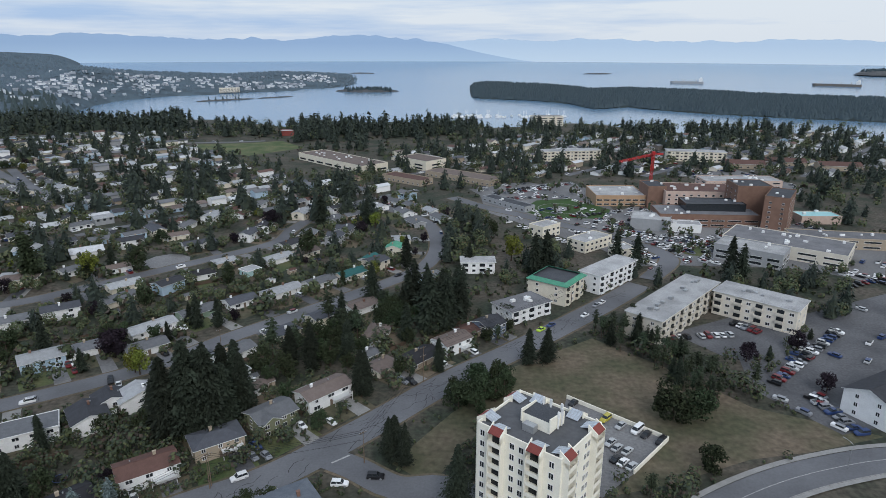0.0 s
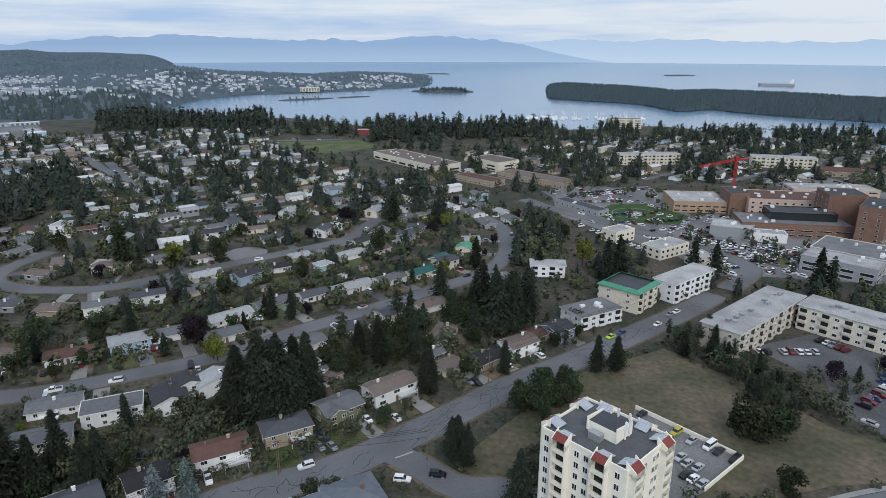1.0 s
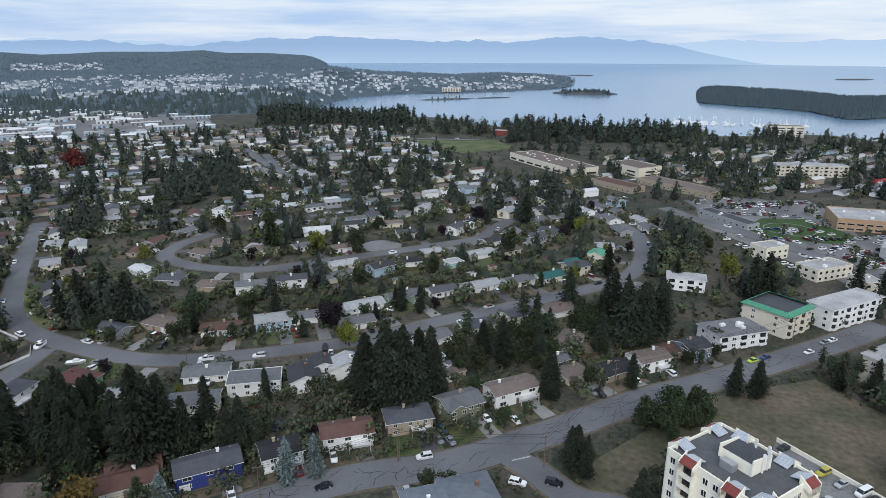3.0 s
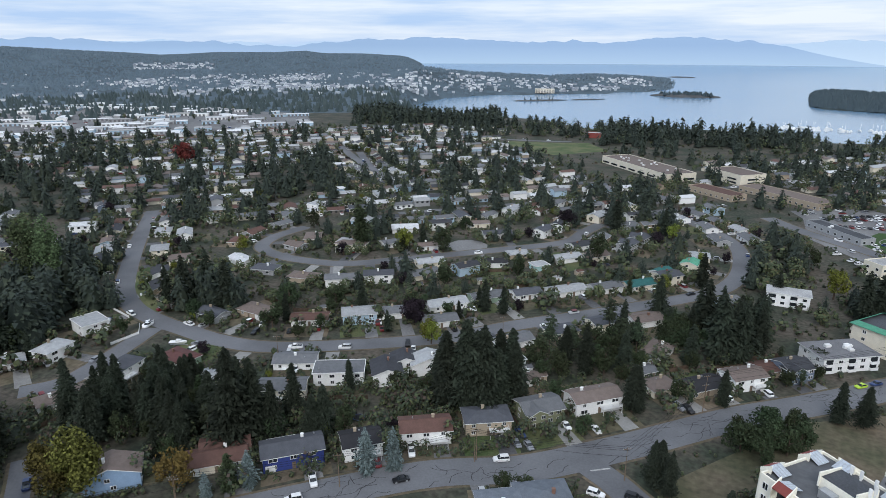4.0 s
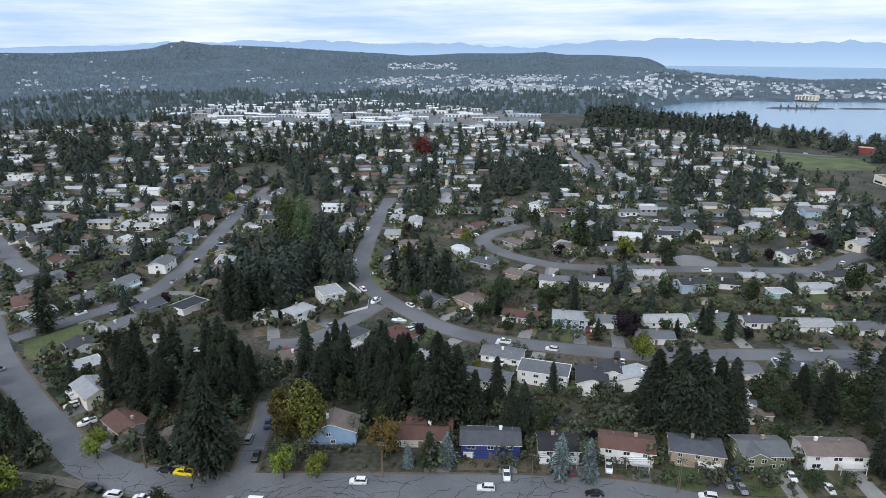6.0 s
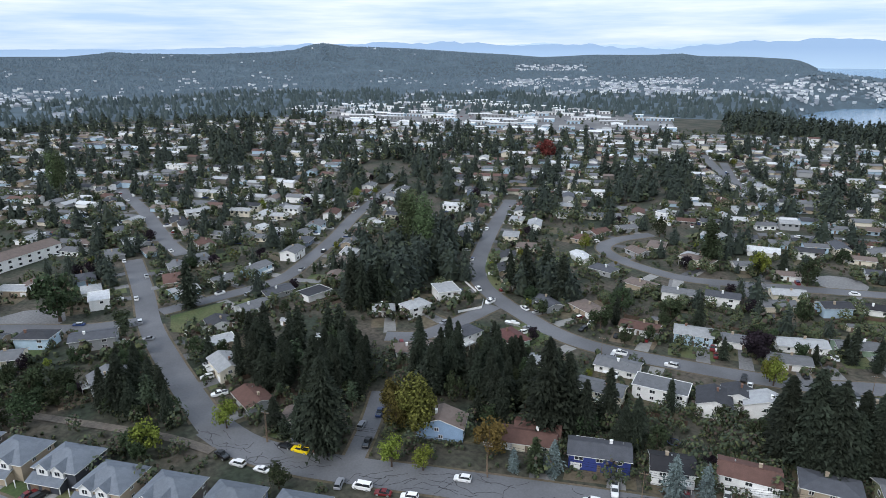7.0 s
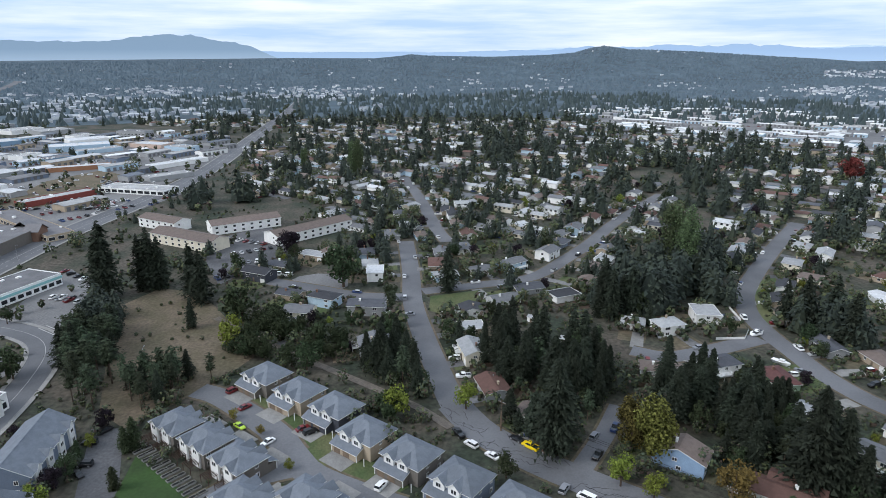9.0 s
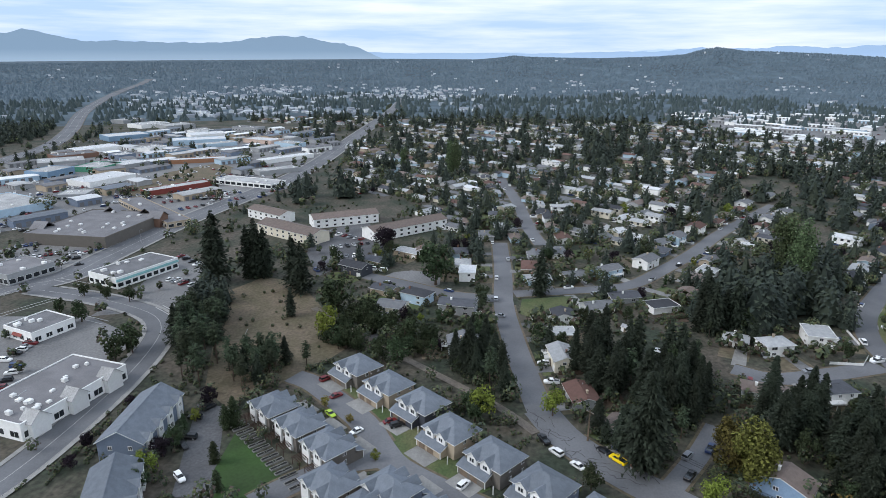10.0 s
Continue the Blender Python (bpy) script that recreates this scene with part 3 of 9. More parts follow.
# east row
houses += [
    (-261.9, 409, 138, 16, 9, 1, 'light', 'white', 'h'),
    (-282.8, 447.7, 138, 14, 8, 1, 'light', 'white', 'g'),
    (-284.5, 421, 138, 14, 8, 1, 'brown', 'cream', 'g'),
    (-266.1, 426, 138, 13, 8, 1, 'taupe', 'white', 'g'),
    (-199.8, 412.5, 45, 15, 8, 1, 'grey', 'skyblue', 'g'),
    (-153.5, 409.8, 77, 15, 8, 1, 'light', 'white', 'g'),
    (-134.2, 414.5, 77, 14, 8, 1, 'brown', 'white', 'g'),
    (-129.4, 431.6, 77, 14, 8, 2, 'grey', 'white', 'g'),
    (-113.3, 399.9, 77, 13, 8, 1, 'taupe', 'tan', 'g'),
    (-93.6, 411.3, 77, 14, 9, 2, 'light', 'cream', 'g'),
    (-63.7, 489.8, 312, 14, 8, 1, 'grey', 'white', 'g'),
    (-45.2, 436, 132, 14, 8, 1, 'light', 'white', 'g'),
]
# hospital row
houses += [
    (-26.3, 420, 119, 15, 8, 1, 'grey', 'white', 'g'),
    (-17.5, 393.6, 119, 14, 8, 1, 'grey', 'grey', 'g'),
    (-1.3, 405.1, 299, 14, 9, 1, 'grey', 'white', 'g'),
    (-59.1, 369, 258, 12, 9, 2, 'slate', 'grey', 'x'),
    (-71.1, 400.2, 257, 12, 9, 1, 'grey', 'grey', 'g'),
    (-38.4, 319.3, 64, 10, 8, 1, 'teal', 'white', 'g'),
    (-24.2, 355.8, 99, 10, 10, 1, 'light', 'cream', 'h'),
    (-26.2, 228.2, 257, 12, 8, 1, 'taupe', 'white', 'h'),
]
# west end row
houses += [
    (-36.8, 127.7, 214, 13, 12, 2, 'bluegrey', 'slateblue', 'h'),
    (-44.8, 120.7, 214, 12, 11, 2, 'bluegrey', 'slateblue', 'h'),
    (-174.9, 238.4, 214, 14, 8, 1, 'slate', 'white', 'g'),
    (-163.9, 251.4, 214, 13, 9, 1, 'slate', 'white', 'g'),
    (-204.4, 287, 13, 15, 8, 2, 'light', 'white', 'h'),
]
trees = []
trees += [
    (-73.5, 161, 32, 'f'),
    (-79.6, 159.6, 27.4, 'f'),
    (-68.2, 162.4, 30.4, 'f'),
    (-26.5, 184.2, 17.3, 'f'),
    (-14.6, 150.5, 13.9, 'f'),
    (-10.3, 147.3, 12.7, 'f'),
    (3.9, 133.3, 17.4, 'f'),
    (31.1, 206.1, 14.7, 'f'),
    (38.1, 207.9, 14, 'f'),
    (73.2, 146.5, 8.1, 'r'),
    (71.2, 171.2, 12.6, 'r'),
    (79.1, 171.3, 10.3, 'r'),
    (93, 322.9, 19.5, 'f'),
    (100.2, 311.2, 19.8, 'f'),
    (142.6, 297.1, 22.6, 'f'),
    (147.2, 294.7, 19, 'f'),
    (45.7, 298.2, 23.5, 'f'),
    (52, 302.3, 23.8, 'f'),
    (36.9, 322.6, 14.8, 'y'),
    (111.1, 209, 8, 'u'),
    (134.6, 218.2, 8.2, 'u'),
    (128, 187.2, 7.4, 'u'),
    (104.8, 189, 10.6, 'p'),
    (52.5, 133.4, 8.8, 'p'),
    (-18.5, 310.5, 18.3, 'f'),
    (-12, 258.4, 23.6, 'f'),
    (-5.2, 232.5, 27.6, 'f'),
    (1.6, 235.2, 24.3, 'f'),
    (13.7, 310.7, 13.8, 'f'),
    (29.5, 366.8, 14.1, 'd'),
]
trees += [
    (-42.1, 384.9, 11, 'y'),
    (-48.2, 391.4, 18.5, 'f'),
    (-106, 384.4, 12.1, 'u'),
    (11, 173.3, 9, 'd'),
    (-211.1, 305.1, 21.6, 'c'),
    (-73.4, 328.6, 17.6, 'd'),
    (-83.2, 404.9, 22.8, 'f'),
    (-77, 391.2, 22.1, 'f'),
    (-222.5, 309.3, 4.6, 'y'),
    (-174.5, 293, 11.7, 'c'),
    (-119.7, 211.7, 10.8, 'u'),
    (-108, 199.8, 9.9, 'y'),
    (-101.5, 281.9, 11.9, 'd'),
    (-170.2, 309.6, 13.7, 'f'),
    (-129.8, 257.9, 11.9, 'd'),
    (-121.4, 212.3, 11.7, 'u'),
    (-105.7, 198.3, 9.6, 'y'),
    (-177.4, 200.5, 13.5, 'd'),
    (-200, 186.5, 24, 'f'),
    (-220.3, 181.8, 24.4, 'f'),
    (-226.9, 177.7, 20.4, 'f'),
    (-216.8, 192.2, 24.9, 'f'),
    (-197.5, 287, 26, 'c'),
    (-250.3, 311.2, 13.1, 'd'),
    (-174.7, 294.9, 14.9, 'y'),
    (-154.2, 304, 14.2, 'd'),
    (-205.5, 171.8, 4, 'y'),
    (-169.5, 180.4, 12.6, 'd'),
    (-160.2, 211.2, 13.5, 'd'),
    (-166.3, 260.8, 6.2, 'u'),
]
trees += [
    (-225.6, 247.7, 2.6, 'o'),
    (-253.1, 252.3, 10.1, 'y'),
    (-110.2, 390.6, 11.1, 'u'),
    (-132.4, 384.7, 15, 'd'),
    (-52.2, 397.3, 5.3, 'y'),
    (-49.6, 372.7, 8.3, 'u'),
    (-47.4, 407.3, 21.2, 'f'),
    (-125, 113.4, 32.1, 'f'),
    (-137.9, 117.8, 19.6, 'f'),
    (-123.1, 119.8, 26.4, 'f'),
    (-105.7, 130.6, 16.9, 'f'),
    (-107.7, 127.6, 14.3, 'f'),
    (-84.8, 121.2, 14.2, 's'),
    (-78.8, 125.6, 13.6, 's'),
    (-108.8, 102.1, 11.4, 's'),
    (-112.2, 98.6, 11.4, 'c'),
    (-115.6, 93.8, 7.8, 's'),
    (-124.7, 92.3, 12.3, 'o'),
    (-48.8, 130.1, 6.9, 'd'),
    (-44.1, 131.8, 6.8, 'd'),
    (-13.1, 151, 14.3, 'f'),
    (-10.4, 152.7, 11, 'f'),
    (-25.4, 185.8, 16.6, 'f'),
    (-145.5, 80.5, 20.5, 'Y'),
    (-150.4, 76.2, 17.0, 'Y'),
    (-134.8, 66.5, 9.9, 'y'),
    (-128.9, 73.1, 8.1, 'y'),
    (-129.6, 98.8, 6.6, 'o'),
    (-177.9, 32.4, 10, 'y'),
    (-181.4, 10.9, 9.3, 'd'),
]
trees += [
    (-142.2, 37.2, 8.8, 'd'),
    (-151.3, 53.5, 30.8, 'f'),
    (-283.8, 42, 23.3, 'f'),
    (-296.4, -7.8, 25.3, 'd'),
    (-352.2, -39, 14.9, 'u'),
    (-341.2, -34.6, 10.3, 'd'),
    (-275.4, 14.1, 9.2, 'd'),
    (-291.5, 160.8, 40, 'P'),
    (-292.8, 157.9, 40, 'P'),
    (-280.4, 161.6, 40, 'P'),
    (-587.3, 2.9, 38.2, 'P'),
    (-589.4, -1.5, 35.8, 'P'),
    (-611.2, -46.9, 26.4, 'P'),
    (-503.9, 436.6, 22.9, 'R'),
    (-207.4, 11.3, 16.9, 'f'),
    (-205.5, 6.6, 20.7, 'f'),
    (-194.5, 13.3, 16.2, 'p'),
    (-297.3, -117.1, 37.7, 'f'),
    (-297.2, -119.9, 29.3, 'f'),
    (-306.1, -104.2, 28.5, 'f'),
    (-306.2, -99.9, 31.4, 'f'),
    (-306.3, -95.5, 27, 'f'),
    (-290.4, -77.1, 27.3, 'f'),
    (-282.9, -71.3, 26.7, 'f'),
    (-256.1, -49.1, 20.9, 'd'),
    (-233.1, -49.6, 14.7, 'y'),
    (-255.6, -70, 13.2, 'f'),
    (-176.3, 9.4, 12, 'y'),
    (-174.7, 7.6, 10.9, 'd'),
    (-493, -114.7, 24.8, 'f'),
]
trees += [
    (-473, -116.8, 24, 'f'),
    (-493.9, -87.8, 29.3, 'f'),
    (-494.1, -81.1, 24.9, 'f'),
    (-377.9, -160, 12.7, 'd'),
    (-325.4, -62.6, 11.2, 'd'),
    (-357.5, -36.5, 12.1, 'u'),
    (-256.1, -171.9, 8, 'd'),
    (-247.3, -157.3, 10.3, 'd'),
    (-273.2, -160.1, 8.4, 'd'),
    (-276.5, -172.5, 7.9, 'd'),
    (-270, -147.9, 8.3, 'd'),
    (-221.1, -125, 11.8, 'd'),
    (-211.7, -124.6, 11.5, 'd'),
    (-218.7, -121.7, 11.7, 'd'),
    (-248.3, -115.4, 7.8, 'p'),
    (-155.7, -119.7, 5.6, 'd'),
    (-168.3, -68.5, 8.8, 'c'),
    (-169.9, -66.4, 10.8, 'c'),
    (-181.9, -40.9, 4.1, 'o'),
    (-172.2, -31.1, 3.6, 'o'),
    (-151.5, -65.9, 7.3, 'c'),
    (-139.6, -60.9, 6.9, 'c'),
    (-136.6, -48.1, 6, 'd'),
    (-153.8, -21, 3.7, 'y'),
    (-148.2, -104.7, 4.5, 'u'),
    (-158.7, -105.8, 4.7, 'u'),
    (-448.8, -293.8, 12.6, 'd'),
    (-618.3, -203.6, 19.4, 'd'),
    (-445, -301.8, 11.3, 'd'),
    (-188, -79.7, 6.3, 'd'),
]
trees += [
    (-182.5, -78.5, 6.8, 'u'),
    (-177.2, -79.4, 5.3, 'd'),
    (-172.2, -79.1, 4.7, 'y'),
    (-167.4, -80.9, 6, 'c'),
    (-162.8, -80.1, 5.4, 'd'),
    (-158.4, -80.2, 7.7, 'd'),
    (-154.2, -81.8, 6.6, 'u'),
    (-150.2, -82.3, 6, 'd'),
    (-146.3, -82.4, 7.7, 'y'),
    (-142.7, -81.9, 7.8, 'c'),
    (-139.1, -81.5, 7.5, 'd'),
    (-135.7, -82.7, 5.1, 'd'),
    (-191.6, -100.6, 4.7, 'd'),
    (-185.4, -101.6, 3.7, 'd'),
    (-179.6, -102.6, 4.8, 'u'),
    (-174, -103.5, 4, 'd'),
    (-168.7, -104.4, 4.2, 'd'),
    (-163.7, -105.2, 4.9, 'd'),
    (-158.9, -106, 4, 'u'),
    (-154.3, -106.7, 3.2, 'd'),
    (-150, -107.4, 3.2, 'd'),
    (-145.8, -108.1, 3.9, 'd'),
]
woods = []
woods.append(('firs', 8, 17, 24, [(-231, 178), (-214, 199), (-197, 196), (-196, 182), (-214, 175)]))
woods.append(('firs', 4, 14, 21, [(-108, 120), (-98, 133), (-126, 150), (-142, 133), (-130, 118)]))
woods.append(('firs', 11, 17, 24, [(-85, 166), (-68, 186), (-60, 172), (-77, 156)]))
woods.append(('mixed', 20, 12, 20, [(-67, 206), (-34, 249), (-26, 226), (-36, 201), (-57, 184)]))
woods.append(('leafy', 7, 8, 11, [(-31, 242), (-17, 259), (-12, 240), (-24, 227)]))
woods.append(('firs', 11, 15, 21, [(-12, 240), (4, 272), (12, 250), (2, 236)]))
woods.append(('firs', 26, 14, 20, [(-187, 100), (-173, 131), (-146, 123), (-136, 106), (-154, 97), (-170, 89)]))
woods.append(('firs', 34, 15, 22, [(-211, 41), (-231, 55), (-217, 83), (-186, 84), (-166, 72), (-183, 49)]))
woods.append(('firs', 4, 8, 12, [(-176, 40), (-165, 55), (-156, 57), (-160, 42)]))
woods.append(('firs', 36, 18, 26, [(-236, 98), (-262, 112), (-290, 135), (-300, 165), (-270, 160), (-243, 130)]))
woods.append(('pines', 46, 12, 18, [(-232, -111), (-282, -116), (-275, -105), (-213, -86), (-181, -86)]))
woods.append(('pines', 22, 10, 15, [(-208, -82), (-213, -59), (-207, -49), (-188, -70)]))
woods.append(('leafy', 30, 7, 12, [(-233, -54), (-256, -39), (-234, -9), (-210, 0), (-208, -16), (-223, -43)]))
woods.append(('mixed', 24, 9, 15, [(-215, -2), (-258, 13), (-235, 21), (-190, 21), (-175, 19), (-180, 13)]))
woods.append(('pines', 36, 8, 12, [(56, 233), (76, 238), (86, 209), (95, 185), (83, 173), (75, 205)]))
woods.append(('mixed', 9, 5, 8, [(95, 187), (115, 209), (145, 234), (146, 228), (104, 184)]))
woods.append(('leafy', 14, 7, 10, [(-3, 189), (10, 204), (24, 192), (20, 180), (1, 176)]))
woods.append(('mixed', 22, 13, 18, [(2, 392), (27, 436), (26, 315), (2, 306)]))
woods.append(('mixed', 14, 9, 14, [(25, 306), (70, 345), (73, 315), (31, 279)]))
woods.append(('mixed', 9, 8, 12, [(75, 283), (106, 307), (104, 283), (76, 259)]))
woods.append(('mixed', 22, 9, 16, [(126, 291), (208, 307), (170, 244), (154, 250), (134, 291)]))
woods.append(('firs', 16, 12, 20, [(-36, 262), (-12, 290), (11, 249), (8, 227), (-27, 222)]))
woods.append(('mixed', 20, 10, 17, [(-213, 87), (-208, 99), (-150, 67), (-164, 54), (-203, 63)]))
woods.append(('firs', 26, 17, 25, [(-286, 149), (-326, 195), (-290, 194), (-235, 157), (-260, 149)]))
woods.append(('firs', 14, 13, 19, [(-268, 104), (-282, 136), (-259, 135), (-233, 103)]))
woods.append(('leafy', 22, 3, 6, [(-131, 156), (-66, 178), (-58, 155), (-112, 132)]))
woods.append(('leafy', 24, 3, 6, [(-135, 140), (-83, 177), (-74, 159), (-121, 123)]))
woods.append(('leafy', 16, 3, 7, [(-84, 171), (-19, 231), (-16, 213), (-75, 161)]))
woods.append(('mixed', 22, 9, 17, [(-173, 124), (-160, 141), (-128, 110), (-142, 97)]))
woods.append(('leafy', 18, 3, 6, [(-188, 248), (-121, 261), (-107, 227), (-164, 212)]))
woods.append(('leafy', 60, 2.5, 5.5, [(-181, 184), (-19, 315), (-23, 330), (-207, 216)]))
woods.append(('leafy', 14, 1.0, 2.4, [(-268, -103), (-290, -91), (-269, -67), (-228, -46), (-196, -62), (-192, -77)]))
woods.append(('mixed', 8, 8, 13, [(-166, 112), (-156, 127), (-133, 113), (-151, 103)]))
far_woods = []
far_woods.append(('firs', 170, 20, 28, [(-561, 811), (-335, 837), (-363, 909), (-632, 918)]))
far_woods.append(('firs', 110, 20, 28, [(-174, 744), (26, 820), (28, 890), (-195, 874)]))
far_woods.append(('mixed', 26, 17, 24, [(-150, 427), (-99, 490), (-29, 511), (-23, 471), (-67, 398)]))
far_woods.append(('mixed', 22, 17, 24, [(-235, 411), (-255, 509), (-218, 532), (-180, 435)]))
far_woods.append(('mixed', 90, 14, 22, [(-43, 511), (-39, 684), (132, 686), (105, 513), (30, 491)]))
far_woods.append(('mixed', 330, 14, 22, [(31, 747), (509, 732), (672, 830), (591, 939), (37, 903)]))
far_woods.append(('mixed', 90, 11, 18, [(114, 587), (412, 591), (495, 711), (144, 718)]))
far_woods.append(('mixed', 36, 12, 18, [(231, 393), (348, 494), (399, 515), (416, 591), (314, 537)]))
far_woods.append(('firs', 44, 14, 22, [(-402, 136), (-562, 236), (-669, 361), (-482, 312), (-374, 234), (-371, 179)]))
far_woods.append(('firs', 36, 17, 24, [(-325, 339), (-294, 403), (-395, 533), (-416, 444)]))
far_woods.append(('firs', 16, 14, 20, [(-331, 261), (-386, 334), (-328, 297), (-316, 262)]))
far_woods.append(('mixed', 12, 12, 17, [(-319, 294), (-321, 341), (-278, 310), (-297, 282)]))
far_woods.append(('firs', 150, 18, 26, [(-700, 925), (-378, 981), (-424, 1047), (-760, 985)]))
far_woods.append(('mixed', 140, 14, 22, [(-714, 257), (-685, 529), (-545, 418), (-612, 217)]))
far_woods.append(('mixed', 50, 12, 18, [(-483, 369), (-437, 467), (-546, 586), (-644, 497)]))
far_woods.append(('mixed', 90, 13, 20, [(-494, -72), (-598, 53), (-789, 69), (-782, -84)]))
far_woods.append(('mixed', 170, 12, 20, [(-544, 49), (-551, 246), (-918, 401), (-903, 78)]))
far_woods.append(('firs', 30, 20, 26, [(-631, 129), (-633, 169), (-850, 231), (-847, 171)]))
far_woods.append(('mixed', 260, 14, 22, [(-828, -222), (-1117, 436), (-1284, 499), (-1180, -250)]))
far_woods.append(('mixed', 30, 8, 13, [(-327, -12), (-359, 20), (-498, 27), (-477, -9)]))
far_woods.append(('mixed', 20, 9, 14, [(-328, 31), (-320, 84), (-413, 114), (-412, 57)]))
far_woods.append(('mixed', 120, 14, 22, [(-921, -906), (-842, -534), (-1055, -673), (-1129, -1103)]))
far_woods.append(('mixed', 150, 12, 18, [(-979, -521), (-1186, -147), (-1453, -205), (-1340, -731)]))
far_woods.append(('firs', 300, 18, 24, [(-1382, -99), (-1494, 385), (-1804, 463), (-1710, -122)]))
far_woods.append(('mixed', 130, 13, 21, [(-331, 764), (-149, 824), (-177, 967), (-358, 885)]))
far_woods.append(('firs', 60, 14, 22, [(-134, 619), (43, 730), (50, 960), (-134, 816)]))
far_woods.append(('mixed', 34, 9, 16, [(-135, 528), (35, 506), (41, 665), (-140, 583)]))
far_woods.append(('mixed', 34, 7, 13, [(-473, -104), (-541, -15), (-642, -18), (-656, -112)]))
far_woods.append(('mixed', 26, 5, 10, [(-378, -165), (-454, -133), (-539, -78), (-563, -122), (-471, -173)]))
far_woods.append(('mixed', 8, 6, 10, [(-324, -110), (-356, -80), (-368, -89), (-344, -122)]))
far_woods.append(('mixed', 60, 9, 17, [(211, 368), (311, 394), (454, 591), (309, 537)]))
far_woods.append(('mixed', 26, 9, 17, [(-238, 584), (-122, 510), (-39, 511), (9, 586), (-14, 684), (-117, 585), (-188, 630)]))
far_woods.append(('mixed', 36, 13, 21, [(-288, 395), (-133, 503), (-158, 572), (-344, 472)]))
far_woods.append(('mixed', 80, 7, 14, [(-528, -386), (-615, -278), (-774, -263), (-1068, -444), (-873, -529), (-717, -516)]))
far_woods.append(('firs', 420, 12, 20, [(-668, -519), (-734, -531), (-854, -550), (-1031, -631), (-1152, -713), (-1143, -871)]))
far_woods.append(('mixed', 60, 7, 15, [(-664, -449), (-790, -481), (-1061, -573), (-1159, -609), (-1109, -573), (-791, -460), (-626, -414)]))
far_woods.append(('mixed', 26, 8, 14, [(-927, 308), (-937, 688), (-760, 839), (-607, 674), (-720, 440)]))
suburbs = []
suburbs.append([(-232, 404), (-213, 521), (-103, 511), (-22, 511), (-22, 453), (-65, 385), (-161, 384)])
suburbs.append([(-456, 314), (-426, 346), (-294, 403), (-176, 465), (-341, 887), (-728, 621), (-876, 380), (-585, 247)])
suburbs.append([(-506, -46), (-508, 338), (-1041, 668), (-1087, -97)])
suburbs.append([(-361, 477), (-103, 511), (-287, 713), (-562, 762)])
suburbs.append([(-43, 511), (109, 560), (389, 550), (593, 803), (593, 857), (-67, 808)])
suburbs.append([(-381, 127), (-334, 259), (-86, 414), (-68, 544), (-187, 495), (-625, 222)])
suburbs.append([(-402, -21), (-322, 146), (-557, 252), (-690, -24)])
suburbs.append([(-490, -88), (-526, 29), (-821, 53), (-818, -134)])
suburbs.append([(-1073, -360), (-1002, -89), (-1551, -56), (-1721, -557)])
cars = []
cars += [
    (42.2, 179.5, 225, 'sedan', 'black'),
    (50.3, 170.4, 225, 'suv', 'mustard'),
    (53.9, 166.7, 225, 'sedan', 'silver'),
    (58.3, 164.4, 225, 'van', 'white'),
    (60.2, 162.1, 225, 'sedan', 'black'),
    (63.6, 158.7, 225, 'suv', 'black'),
    (48.7, 158.1, 225, 'sedan', 'silver'),
    (50.0, 155.7, 45, 'sedan', 'silver'),
    (52.5, 154.1, 45, 'sedan', 'silver'),
    (48.3, 150.5, 45, 'sedan', 'black'),
    (49.9, 149.0, 45, 'sedan', 'white'),
    (51.8, 147.2, 45, 'sedan', 'silver'),
]
cars += [
    (-53.9, 142.2, 214, 'suv', 'white'),
    (-74.4, 121.9, 225, 'sedan', 'black'),
    (-94.8, 102.8, 225, 'suv', 'white'),
    (-94.9, 111, 315, 'pickup', 'white'),
    (-78, 134, 304, 'pickup', 'white'),
    (-53.7, 156.5, 315, 'pickup', 'blue'),
    (-52.8, 151.2, 315, 'sedan', 'grey'),
    (-49.3, 151.8, 315, 'sedan', 'grey'),
    (-42.5, 166.5, 315, 'sedan', 'white'),
    (-33.9, 168.5, 315, 'sedan', 'white'),
    (-37.4, 171, 315, 'suv', 'black'),
    (-13.3, 193.1, 318, 'suv', 'grey'),
    (-10.6, 192.6, 318, 'suv', 'black'),
    (-150.2, 171.2, 210, 'pickup', 'white'),
    (-133.1, 180.1, 210, 'suv', 'grey'),
    (-204.5, 168.5, 177, 'sedan', 'white'),
    (-218.7, 160.3, 285, 'pickup', 'white'),
    (-234.6, 164.5, 166, 'suv', 'white'),
    (-288, 193.2, 231, 'suv', 'white'),
    (-220.8, 119.4, 339, 'sedan', 'grey'),
    (-186.2, 156, 197, 'sedan', 'grey'),
    (-175.3, 181.7, 280, 'van', 'white'),
    (-173.2, 174.3, 280, 'suv', 'black'),
    (-161.7, 181.4, 300, 'sedan', 'black'),
    (-138.7, 157.2, 300, 'suv', 'white'),
    (-143, 157, 300, 'sedan', 'white'),
    (-134.1, 205.3, 307, 'pickup', 'white'),
    (-129.6, 200.1, 307, 'sedan', 'red'),
    (-107.9, 222.2, 239, 'suv', 'white'),
    (-113.3, 193, 297, 'suv', 'black'),
]
